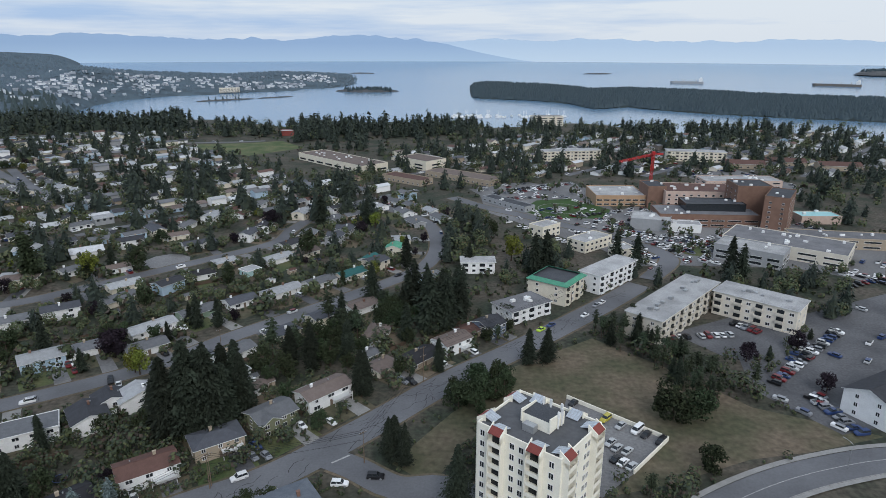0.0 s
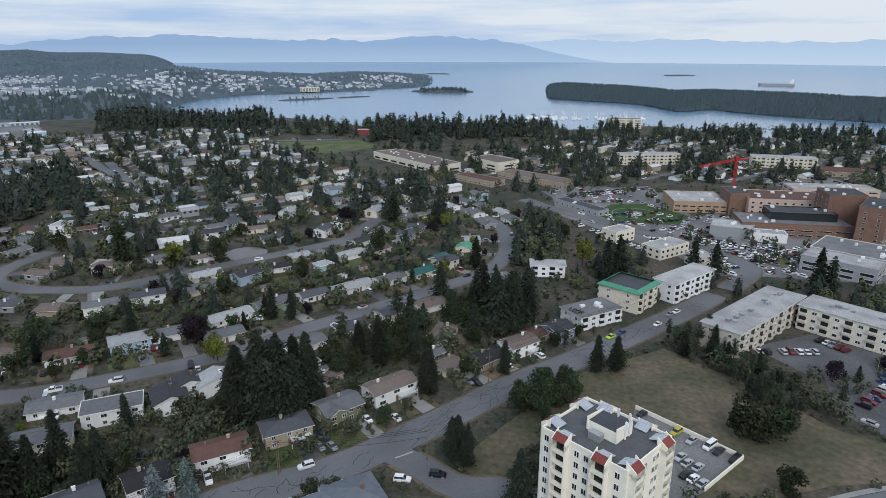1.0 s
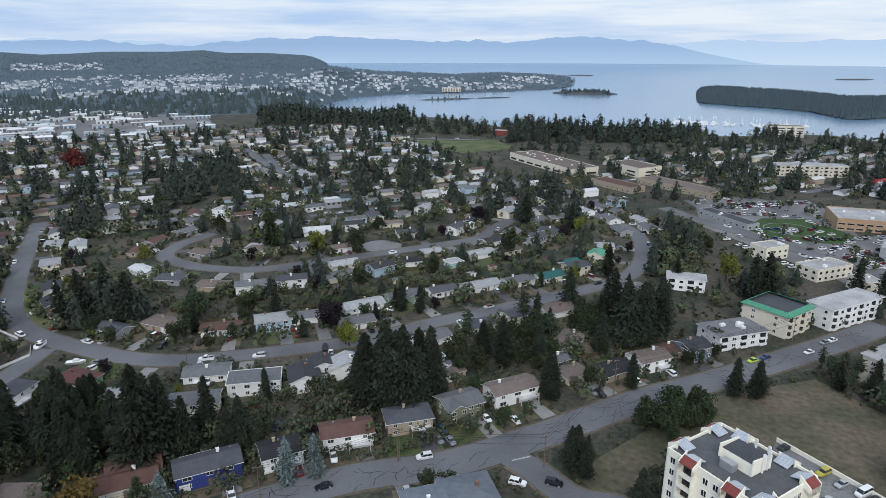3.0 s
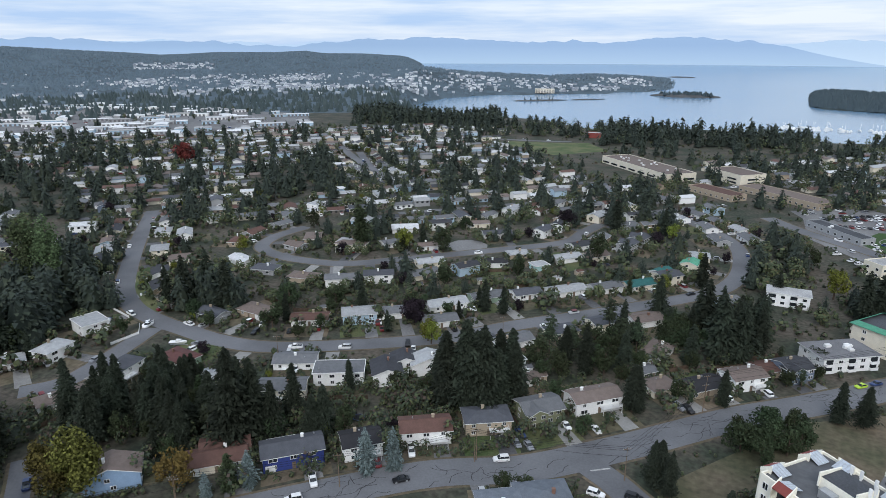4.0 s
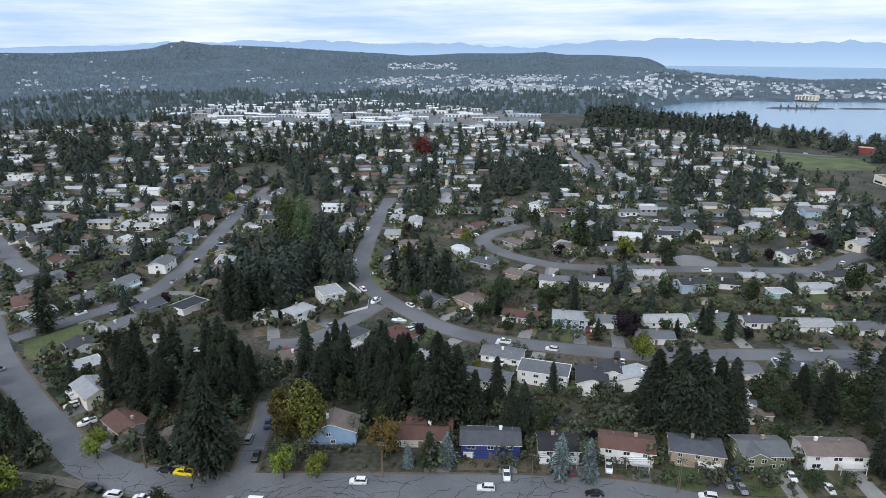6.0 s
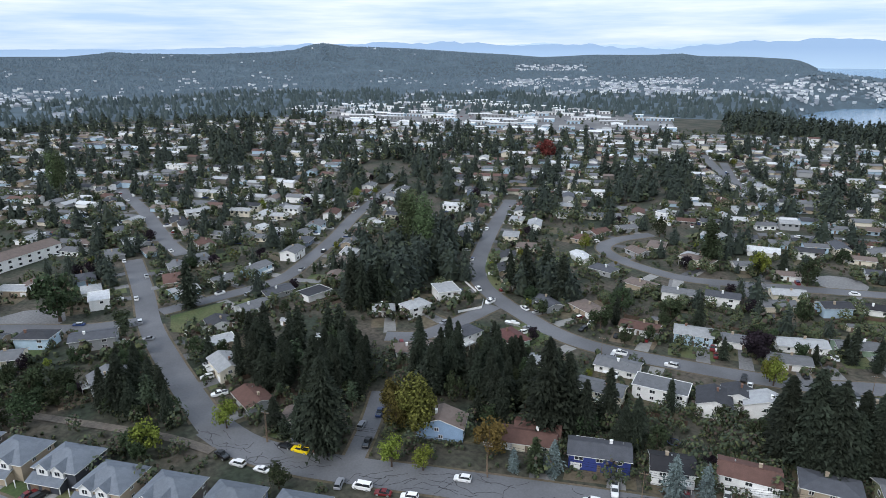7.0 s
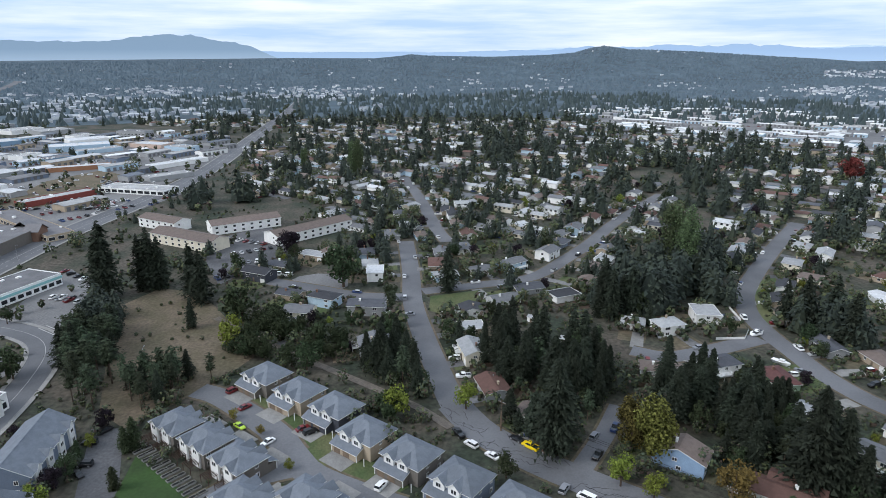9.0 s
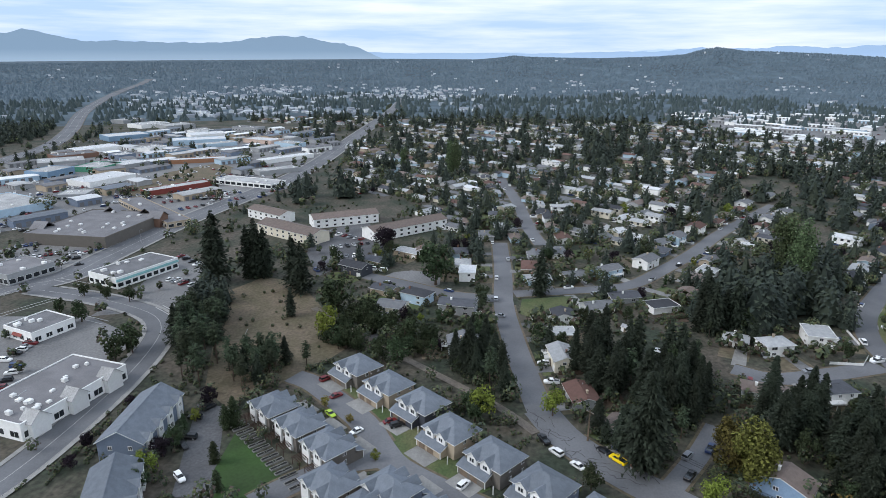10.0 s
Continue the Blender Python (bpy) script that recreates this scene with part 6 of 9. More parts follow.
def car_meshes(kind, colour):
    if (kind, colour) in car_cache:
        return car_cache[kind, colour]
    size = {"sedan": (4.6, 1.8, 1.45), "suv": (4.7, 1.9, 1.75), "pickup": (5.6, 1.95, 1.85), "van": (5.2, 2.0, 2.1)}[kind]
    l, w, h = size
    deck = 0.62 * h if kind != "sedan" else 0.6 * h
    body = Solid()
    def loft(profile, slot):
        """Cross-sections along the car: x, half width, bottom, top."""
        k = len(body.v)
        for x, hw, z0, z1 in profile:
            body.v += [(x, -hw, z0), (x, hw, z0), (x, hw, z1 - 0.06), (x, hw - 0.08, z1), (x, -hw + 0.08, z1), (x, -hw, z1 - 0.06)]
        for i in range(len(profile) - 1):
            for j in range(6):
                body.f.append((k + 6 * i + j, k + 6 * i + (j + 1) % 6, k + 6 * i + 6 + (j + 1) % 6, k + 6 * i + 6 + j)[::-1])
                body.m.append(slot)
        n = len(profile) - 1
        body.f += [tuple(k + j for j in range(6)), tuple(k + 6 * n + 5 - j for j in range(6))]
        body.m += [slot, slot]
    hw = w / 2
    loft([(-l / 2, hw * 0.86, 0.38, deck * 0.82), (-l / 2 + 0.12, hw * 0.95, 0.28, deck * 0.95), (-l * 0.3, hw, 0.25, deck), (l * 0.2, hw, 0.25, deck), (l / 2 - 0.35, hw * 0.96, 0.27, deck * 0.9), (l / 2 - 0.02, hw * 0.82, 0.36, deck * 0.68)], 0)
    cab = {"sedan": (-l * 0.36, l * 0.22, -l * 0.2, l * 0.06), "suv": (-l * 0.47, l * 0.22, -l * 0.42, l * 0.08), "pickup": (-l * 0.12, l * 0.26, -l * 0.08, l * 0.14), "van": (-l * 0.48, l * 0.36, -l * 0.46, l * 0.24)}[kind]
    glass = Solid()
    b0, b1, t0, t1 = cab
    g0 = [(b0, -hw * 0.9, deck - 0.02), (b1, -hw * 0.9, deck - 0.02), (b1, hw * 0.9, deck - 0.02), (b0, hw * 0.9, deck - 0.02)]
    g1 = [(t0, -hw * 0.74, h - 0.07), (t1, -hw * 0.74, h - 0.07), (t1, hw * 0.74, h - 0.07), (t0, hw * 0.74, h - 0.07)]
    for i in range(4):
        j = (i + 1) % 4
        glass.poly([g0[i], g0[j], g1[j], g1[i]])
    roof = Solid()
    roof.slab([(t0, -hw * 0.76, h), (t1, -hw * 0.76, h), (t1, hw * 0.76, h), (t0, hw * 0.76, h)], 0.08)
    for sy in (-1, 1):
        for xa, xb in ((b0, t0), (b1, t1), ((b0 + b1) / 2, (t0 + t1) / 2)):
            roof.slab([(xa - 0.05, sy * hw * 0.91 - 0.04, deck), (xa + 0.05, sy * hw * 0.91 - 0.04, deck), (xb + 0.05, sy * hw * 0.75, h - 0.02), (xb - 0.05, sy * hw * 0.75, h - 0.02)], 0.06)
    if kind == "pickup":
        for sy in (-1, 1):
            body.box(-l / 2 + 0.1, -l * 0.13, sy * hw - (0.1 if sy > 0 else 0), sy * hw + (0.1 if sy < 0 else 0), deck - 0.05, deck + 0.12)
        glass.box(-l / 2 + 0.2, -l * 0.14, -hw + 0.16, hw - 0.16, deck - 0.02, deck + 0.03)
    k = len(body.v)
    body.v += roof.v
    body.f += [tuple(i + k for i in f) for f in roof.f]
    body.m += roof.m
    wheel = Solid()
    ring = [(0.33 * math.cos(2 * math.pi * i / 12), 0.33 * math.sin(2 * math.pi * i / 12)) for i in range(12)]
    k = len(wheel.v)
    wheel.v += [(x, -0.11, z) for x, z in ring] + [(x, 0.11, z) for x, z in ring]
    for i in range(12):
        wheel.f.append((i, (i + 1) % 12, 12 + (i + 1) % 12, 12 + i))
    wheel.f += [tuple(range(11, -1, -1)), tuple(range(12, 24))]
    wheel.m = [0] * 12 + [1, 1]
    paint = car_mat[colour]
    car_cache[kind, colour] = (size, body.mesh("body", [paint]), glass.mesh("window", [dark_glass]), None, wheel.mesh("wheel", [rubber, metal_grey]))
    return car_cache[kind, colour]


def park(x, y, turn, kind, colour, z=0.14):
    size, body, glass, roof, wheel = car_meshes(kind, colour)
    root = thing("car" if kind in ("sedan", "suv") else kind, pose(x, y, z, 0, 0, turn), f"{colour} {'estate car' if kind == 'suv' else 'saloon car' if kind == 'sedan' else kind} parked on asphalt", "car" if kind in ("sedan", "suv") else kind, "parked cars")
    for nm, me in (("body", body), ("window", glass)):
        ob = new(nm, me)
        ob.parent = root
    l, w, h = size
    if math.hypot(x, y) < 190:
        for sx in (-0.31, 0.31):
            for sy in (-1, 1):
                ob = new("wheel", wheel)
                ob.parent = root
                ob.matrix_local = pose(sx * l, sy * (w / 2 - 0.1), 0.33)


for x, y, turn, kind, colour in cars:
    park(x, y, turn, kind, colour)
car_rng = random.Random(31)
CAR_KINDS, CAR_COLOURS = ("sedan", "suv", "suv", "pickup"), ("white", "white", "grey", "silver", "black", "black", "red", "blue")
for x, y, turn in drive_cars:
    if math.hypot(x, y) < 240:
        park(x, y, turn, car_rng.choice(CAR_KINDS), car_rng.choice(CAR_COLOURS), 0.1)
# cars standing along the kerbs of the side streets
kerb_cars = []
for name, width, kerbed, _ in roads:
    if name in ("footpath", "highway", "artery_road", "main_road", "parade_road", "bend_road"):
        continue
    for q, d in lines[name][4:-4:5]:
        if car_rng.random() < 0.3:
            p = q + Vector((-d.y, d.x)) * car_rng.choice((-1, 1)) * (width / 2 - 1.1)
            if all((p - Vector(c[:2])).length > 7 for c in cars):
                kerb_cars.append((p.x, p.y, math.degrees(math.atan2(d.y, d.x))))
for x, y, turn in kerb_cars:
    if math.hypot(x, y) < 240:
        park(x, y, turn, car_rng.choice(CAR_KINDS), car_rng.choice(CAR_COLOURS), 0.2)
for x0, y0, x1, y1, n in car_rows:
    a = math.degrees(math.atan2(y1 - y0, x1 - x0)) + 90
    for i in range(n):
        if car_rng.random() < 0.86:
            t = i / max(1, n - 1)
            park(x0 + (x1 - x0) * t, y0 + (y1 - y0) * t, a + car_rng.choice((0, 180)), car_rng.choice(("sedan", "sedan", "suv", "suv", "pickup")), car_rng.choice(("white", "white", "grey", "silver", "black", "black", "red", "blue")))

# ---- larger buildings ----
roof_gravel = material("roof_gravel", (0.19, 0.19, 0.20), 0.95, 0.25, 0.15, 2.5, 0.2)
roof_pale = material("roof_pale", (0.42, 0.42, 0.42), 0.9, 0.28, 0.12, 2.0, 0.15)
roof_dark = material("roof_dark", (0.075, 0.08, 0.09), 0.95, 0.25, 0.15, 2.5, 0.2)
brick_wall = material("brick_wall", (0.225, 0.135, 0.10), 0.9, 0.15, 0.3, 4.0, 0.1)
pink_wall = material("pink_render", (0.58, 0.44, 0.37), 0.85, 0.1, 0.3, 3.0, 0.1)
ochre_wall = material("ochre_panels", (0.44, 0.29, 0.18), 0.6, 0.1, 0.3, 3.0, 0.1)
glass_wall = material("dark_glass_wall", (0.03, 0.035, 0.04), 0.15, 0.2, bump=0.0, spec=0.5)
awning_red = material("red_roofing", (0.24, 0.06, 0.05), 0.7, 0.12)
skylight = material("skylight_glass", (0.55, 0.60, 0.66), 0.2, 0.2, 0.8, 3.0, 0.0)
blue_metal = material("blue_metal", (0.20, 0.31, 0.43), 0.6, 0.1)
teal_glass = material("teal_roofing", (0.30, 0.58, 0.60), 0.4, 0.1)
orange_paint = material("orange_paint", (0.38, 0.19, 0.11), 0.6, 0.1)
crane_red = material("crane_red", (0.55, 0.03, 0.03), 0.5, 0.08)
big_spots = []


def flat_block(name, x, y, turn, w, d, h, wall, roof, label, category="building", storey=3.0, bay=3.6, win=(1.8, 1.4), sides="fblr", parapet=0.5, z0=-0.3, base=0.0):
    big_spots.append((x, y, math.hypot(w, d) / 2))
    root = thing(name, pose(x, y, base, 0, 0, turn), label, category)
    s = Solid()
    s.prism([(-w / 2, -d / 2), (w / 2, -d / 2), (w / 2, d / 2), (-w / 2, d / 2)], z0, h)
    part("wall", s, wall, root)
    s = Solid()
    s.box(-w / 2 + 0.3, w / 2 - 0.3, -d / 2 + 0.3, d / 2 - 0.3, h, h + 0.1)
    part("roof", s, roof, root)
    s = Solid()
    for a in (-1, 1):
        s.box(a * w / 2 - (0.3 if a > 0 else 0.05), a * w / 2 + (0.3 if a < 0 else 0.05), -d / 2 - 0.05, d / 2 + 0.05, h, h + parapet)
        s.box(-w / 2 + 0.3, w / 2 - 0.3, a * d / 2 - (0.3 if a > 0 else 0.05), a * d / 2 + (0.3 if a < 0 else 0.05), h, h + parapet)
    part("parapet", s, wall, root)
    if storey:
        for lvl in range(max(1, int(h / storey))):
            z = lvl * storey + 0.9
            if "f" in sides or "b" in sides:
                n = max(1, int(w / bay))
                for i in range(n):
                    xx = -w / 2 + w * (i + 0.5) / n
                    if "f" in sides:
                        add_window(root, xx, -d / 2, z, 0, *win)
                    if "b" in sides:
                        add_window(root, xx, d / 2, z, 180, *win)
            n = max(1, int(d / bay))
            for i in range(n):
                yy = -d / 2 + d * (i + 0.5) / n
                if "r" in sides:
                    add_window(root, w / 2, yy, z, 90, *win)
                if "l" in sides:
                    add_window(root, -w / 2, yy, z, -90, *win)
    return root


def roof_units(root, w, d, h, n, seed, mat=None):
    rng = random.Random(seed)
    for _ in range(n):
        x, y = rng.uniform(-0.42, 0.42) * w, rng.uniform(-0.4, 0.4) * d
        a, b, c = rng.uniform(0.5, 1.3), rng.uniform(0.5, 1.0), rng.uniform(0.6, 1.3)
        s = Solid()
        s.box(x - a, x + a, y - b, y + b, h + 0.1, h + 0.1 + c)
        s.box(x - a * 0.7, x + a * 0.7, y - b * 0.7, y + b * 0.7, h + 0.1 + c, h + 0.2 + c)
        part("roof_unit", s, mat or white_trim, root, "pale metal roof ventilation unit")


def join_far_windows():
    """The small windows of each far building, as one part."""
    for parent, rows in far_windows.items():
        s = Solid()
        for m, w, h in rows:
            for inset, y, slot in ((0.0, -0.06, 0), (0.1, -0.075, 1)):
                a, b, z0, z1 = -w / 2 + inset, w / 2 - inset, inset, h - inset
                i = len(s.v)
                s.v += [tuple(m @ Vector(p)) for p in ((a, y, z0), (b, y, z0), (b, y, z1), (a, y, z1), (a, 0.02, z0), (b, 0.02, z0), (b, 0.02, z1), (a, 0.02, z1))]
                s.f += [(i, i + 1, i + 2, i + 3)] + ([(i, i + 4, i + 5, i + 1), (i + 2, i + 6, i + 7, i + 3), (i + 1, i + 5, i + 6, i + 2), (i + 3, i + 7, i + 4, i)] if not slot else [])
                s.m += [slot] * (5 if not slot else 1)
        tagged(part("window", s, [white_trim, dark_glass], parent), kind="stuff")


def balcony(root, x, y, z, turn, w, depth, wall):
    """A projecting slab with a solid parapet and a dark glass panel behind."""
    key = ("balcony", round(w, 1), round(depth, 1), wall.name)
    if key not in window_cache:
        s = Solid()
        s.box(-w / 2, w / 2, -depth, 0.0, -0.18, 0.0)
        s.box(-w / 2, w / 2, -depth - 0.1, -depth, -0.18, 0.95)
        for a in (-1, 1):
            s.box(a * w / 2 - (0.1 if a > 0 else 0), a * w / 2 + (0.1 if a < 0 else 0), -depth, 0, 0.0, 0.95)
        s.box(-w / 2 + 0.15, w / 2 - 0.15, -0.06, 0.0, 0.02, 2.2, 1)
        window_cache[key] = s.mesh("balcony", [wall, dark_glass])
    ob = new("balcony", window_cache[key])
    ob.parent = root
    ob.matrix_local = pose(x, y, z, 0, 0, turn)


# the cream apartment tower
roof_felt = material("roof_felt", (0.105, 0.108, 0.115), 0.95, 0.14, 0.2, 0.9, 0.15)


def build_tower():
    cream = wall_mat["cream_render"]
    x, y, turn, w, d, h = 22.6, 128.2, 319.8, 22.2, 18.4, 26.2
    big_spots.append((x, y, 15))
    root = thing("apartment_tower", pose(x, y, 0, 0, 0, turn), "cream nine-storey apartment tower with red balcony roofs", "apartment tower")
    s = Solid()
    s.prism([(-w / 2, -d / 2), (w / 2, -d / 2), (w / 2, d / 2), (-w / 2, d / 2)], -0.3, h)
    part("wall", s, cream, root, "cream rendered walls")
    s = Solid()
    s.box(-w / 2 + 0.3, w / 2 - 0.3, -d / 2 + 0.3, d / 2 - 0.3, h, h + 0.12)
    part("roof", s, roof_felt, root, "dark grey felted flat roof")
    s = Solid()
    for a in (-1, 1):
        s.box(a * w / 2 - (0.3 if a > 0 else 0.05), a * w / 2 + (0.3 if a < 0 else 0.05), -d / 2 - 0.05, d / 2 + 0.05, h, h + 0.7)
        s.box(-w / 2 + 0.3, w / 2 - 0.3, a * d / 2 - (0.3 if a > 0 else 0.05), a * d / 2 + (0.3 if a < 0 else 0.05), h, h + 0.7)
    part("parapet", s, cream, root)
    # stacks of balconies, each under a small red lean-to roof with a skylight behind
    stacks = [(-w * 0.24, -d / 2, 0), (w * 0.22, -d / 2, 0), (w / 2, -d * 0.36, 90), (w / 2, d * 0.33, 90), (-w * 0.24, d / 2, 180), (w * 0.22, d / 2, 180), (-w / 2, -d * 0.3, 270), (-w / 2, d * 0.3, 270)]
    for bx, by, bt in stacks:
        m = pose(bx, by, 0, 0, 0, bt)
        for lvl in range(9):
            balcony(root, bx, by, 0.6 + lvl * 2.85, bt, 3.1, 1.4, cream)
        s = Solid()
        for a in (-1, 1):
            s.slab([(a * 1.75 - 0.12, -1.6, h + 0.4), (a * 1.75 + 0.12, -1.6, h + 0.4), (a * 1.75 + 0.12, 0.9, h + 2.1), (a * 1.75 - 0.12, 0.9, h + 2.1)], 2.2)
            s.box(a * 1.75 - 0.12, a * 1.75 + 0.12, -1.6, 0.0, 0.0, h - 0.4)
        ob = part("fin_wall", s, cream, root, "cream fin walls beside the balconies")
        ob.matrix_local = m
        s = Solid()
        s.slab([(-1.62, -1.6, h + 0.35), (1.62, -1.6, h + 0.35), (1.62, 0.0, h + 1.5), (-1.62, 0.0, h + 1.5)], 0.15)
        ob = part("balcony_roof", s, awning_red, root, "sloping red balcony roof")
        ob.matrix_local = m
        s = Solid()
        s.slab([(-1.6, 0.05, h + 1.5), (1.6, 0.05, h + 1.5), (1.6, 3.0, h + 0.55), (-1.6, 3.0, h + 0.55)], 0.12)
        for k in range(4):
            xx = -1.2 + 0.8 * k
            s.slab([(xx - 0.03, 0.05, h + 1.56), (xx + 0.03, 0.05, h + 1.56), (xx + 0.03, 3.0, h + 0.61), (xx - 0.03, 3.0, h + 0.61)], 0.05, 1)
        ob = part("skylight", s, [skylight, metal_grey], root, "sloping patio skylight with grey bars")
        ob.matrix_local = m
    for lvl in range(9):
        z = 0.9 + lvl * 2.85
        for xx in (-0.43, -0.06, 0.05, 0.40):
            add_window(root, xx * w, -d / 2, z, 0, 1.3, 1.6)
            add_window(root, xx * w, d / 2, z, 180, 1.3, 1.6)
        for yy in (-0.1, 0.1, 0.18):
            add_window(root, w / 2, yy * d, z, 90, 1.1, 1.5)
            add_window(root, -w / 2, yy * d, z, -90, 1.1, 1.5)
    # the lift house
    s = Solid()
    s.box(-3.4, 4.0, -2.2, 3.6, h + 0.12, h + 3.0, 0, 1)
    s.slab([(-3.6, -2.6, h + 4.0), (-3.3, -2.6, h + 4.0), (-3.3, 3.8, h + 3.4), (-3.6, 3.8, h + 3.4)], 3.2)
    s.slab([(4.0, -2.6, h + 4.2), (4.3, -2.6, h + 4.2), (4.3, 3.8, h + 3.4), (4.0, 3.8, h + 3.4)], 3.2)
    part("lift_house", s, [cream, roof_dark], root, "cream lift house with dark roof")
    for i, (ax, ay) in enumerate(((-1.5, 3.9), (0.4, 4.0), (3.4, 3.9), (4.5, 2.2), (4.6, 0.4))):
        s = Solid()
        s.box(ax - 0.14, ax + 0.14, ay - 0.14, ay + 0.14, h + 0.5, h + 5.0)
        s.box(ax - 0.3, ax + 0.3, ay - 0.08, ay + 0.2, h + 3.2, h + 4.9)
        part("antenna", s, white_trim, root, "white panel antenna on the roof")
    s = Solid()
    s.box(-1.8, 1.2, -4.6, -2.8, h + 0.12, h + 1.9)
    part("roof_plant", s, metal_grey, root, "grey metal plant box")
    # parapet wall round the car park beside the tower
    s = Solid()
    corners = [Vector(p) for p in ((40.7, 183.1), (66.1, 159.9), (51.6, 144.6))]
    for a, b in zip(corners, corners[1:]):
        n = (b - a).normalized()
        n = Vector((-n.y, n.x)) * 0.15
        s.prism([tuple(a - n), tuple(b - n), tuple(b + n), tuple(a + n)], -0.2, 1.4)
    wall = tagged(new("car_park_wall", s.mesh("car_park_wall", [cream])), "low cream wall round the tower's car park", "wall")


wall_mat["cream_render"] = material("cream_render", (0.90, 0.86, 0.74), 0.85, 0.06, 0.3, 3.0, 0.1, per_thing=0)
build_tower()


def eave_block(root, w, d, h, mat, over=0.6):
    s = Solid()
    s.box(-w / 2 - over, w / 2 + over, -d / 2 - over, d / 2 + over, h, h + 0.35, 1, 0)
    part("roof", s, [mat, white_trim], root)


def slab_block(name, x, y, turn, w, d, h, wall, roof, label, storeys, front_balconies=True):
    big_spots.append((x, y, math.hypot(w, d) / 2))
    root = thing(name, pose(x, y, 0, 0, 0, turn), label, "apartment block")
    s = Solid()
    s.prism([(-w / 2, -d / 2), (w / 2, -d / 2), (w / 2, d / 2), (-w / 2, d / 2)], -0.3, h)
    part("wall", s, wall, root)
    eave_block(root, w, d, h, roof)
    step = (h - 0.6) / storeys
    n = max(2, int(w / 4.0))
    for lvl in range(storeys):
        z = 0.5 + lvl * step
        for i in range(n):
            xx = -w / 2 + w * (i + 0.5) / n
            for yy, t in ((-d / 2, 0), (d / 2, 180)):
                if front_balconies and i % 2 == 0:
                    balcony(root, xx, yy, z, t, 3.0, 0.9, wall)
                else:
                    add_window(root, xx, yy, z + 0.6, t, 1.8, 1.3)
        for yy in (-0.25, 0.25):
            add_window(root, w / 2, yy * d, z + 0.6, 90, 1.4, 1.3)
            add_window(root, -w / 2, yy * d, z + 0.6, -90, 1.4, 1.3)
    return root


apt = material("pale_render", (0.66, 0.61, 0.52), 0.85, 0.08, 0.3, 3.0, 0.1)
r = slab_block("apartment_block", 97.5, 247.5, 47, 57, 15, 10.2, apt, roof_pale, "long cream three-storey apartment block with stained pale flat roof", 3)
roof_units(r, 54, 3, 10.3, 10, 3, metal_grey)
r = slab_block("apartment_block", 133.5, 248.0, 317, 33, 15, 10.2, apt, roof_pale, "cream three-storey apartment wing with stained pale flat roof", 3)
roof_units(r, 30, 3, 10.3, 5, 4, metal_grey)
r = slab_block("green_roofed_block", 52.1, 272.8, 53, 18.5, 19, 9.2, wall_mat["cream"], roof_dark, "cream three-storey apartment block with green mansard roof", 3)
s = Solid()
gw, gd, gh = 10.2, 10.4, 9.5
for a, b in (((-gw, -gd), (gw, -gd)), ((gw, -gd), (gw, gd)), ((gw, gd), (-gw, gd)), ((-gw, gd), (-gw, -gd))):
    s.slab([(a[0], a[1], gh), (b[0], b[1], gh), (b[0] * 0.8, b[1] * 0.8, gh + 1.3), (a[0] * 0.8, a[1] * 0.8, gh + 1.3)], 0.15)
part("mansard", s, roof_mat["green"], r, "bright green metal mansard edge")
slab_block("white_block", 80.2, 289.3, 45, 33, 11, 9.2, wall_mat["white"], roof_pale, "white three-storey apartment block with pale flat roof", 3)
r = slab_block("white_flats", 33.8, 251.6, 35, 21.8, 13, 5.6, wall_mat["white"], roof_gravel, "white two-storey flats with grey flat roof", 2)
roof_units(r, 18, 8, 5.9, 5, 6)
slab_block("white_flats", 17.9, 306.7, 0, 17, 9, 6.0, wall_mat["white"], roof_pale, "small white two-storey block of flats", 2)


def gabled_block(name, x, y, turn, w, d, h, wall, roof, label, storeys, pitch=0.4, category="building"):
    big_spots.append((x, y, math.hypot(w, d) / 2))
    root = thing(name, pose(x, y, 0, 0, 0, turn), label, category)
    s, q = Solid(), Solid()
    gable_wall(s, w, d, h, pitch)
    gable_roof(q, w, d, h, pitch)
    part("wall", s, wall, root)
    part("roof", q, [roof, white_trim], root)
    n = max(2, int(w / 5.5))
    for lvl in range(storeys):
        for i in range(n):
            xx = -w / 2 + w * (i + 0.5) / n
            add_window(root, xx, -d / 2, 0.9 + lvl * 2.8, 0, 1.9, 1.4)
            add_window(root, xx, d / 2, 0.9 + lvl * 2.8, 180, 1.6, 1.4)
        for yy in (-0.22, 0.22)[:1 if math.hypot(x, y) > 300 else 2]:
            add_window(root, w / 2, yy * d, 0.9 + lvl * 2.8, 90, 1.2, 1.4)
            add_window(root, -w / 2, yy * d, 0.9 + lvl * 2.8, -90, 1.2, 1.4)
    return root


gabled_block("white_hall", 141, 176, 28, 26, 15, 8.0, wall_mat["white"], roof_mat["charcoal"], "white gabled apartment house with charcoal roof", 3)


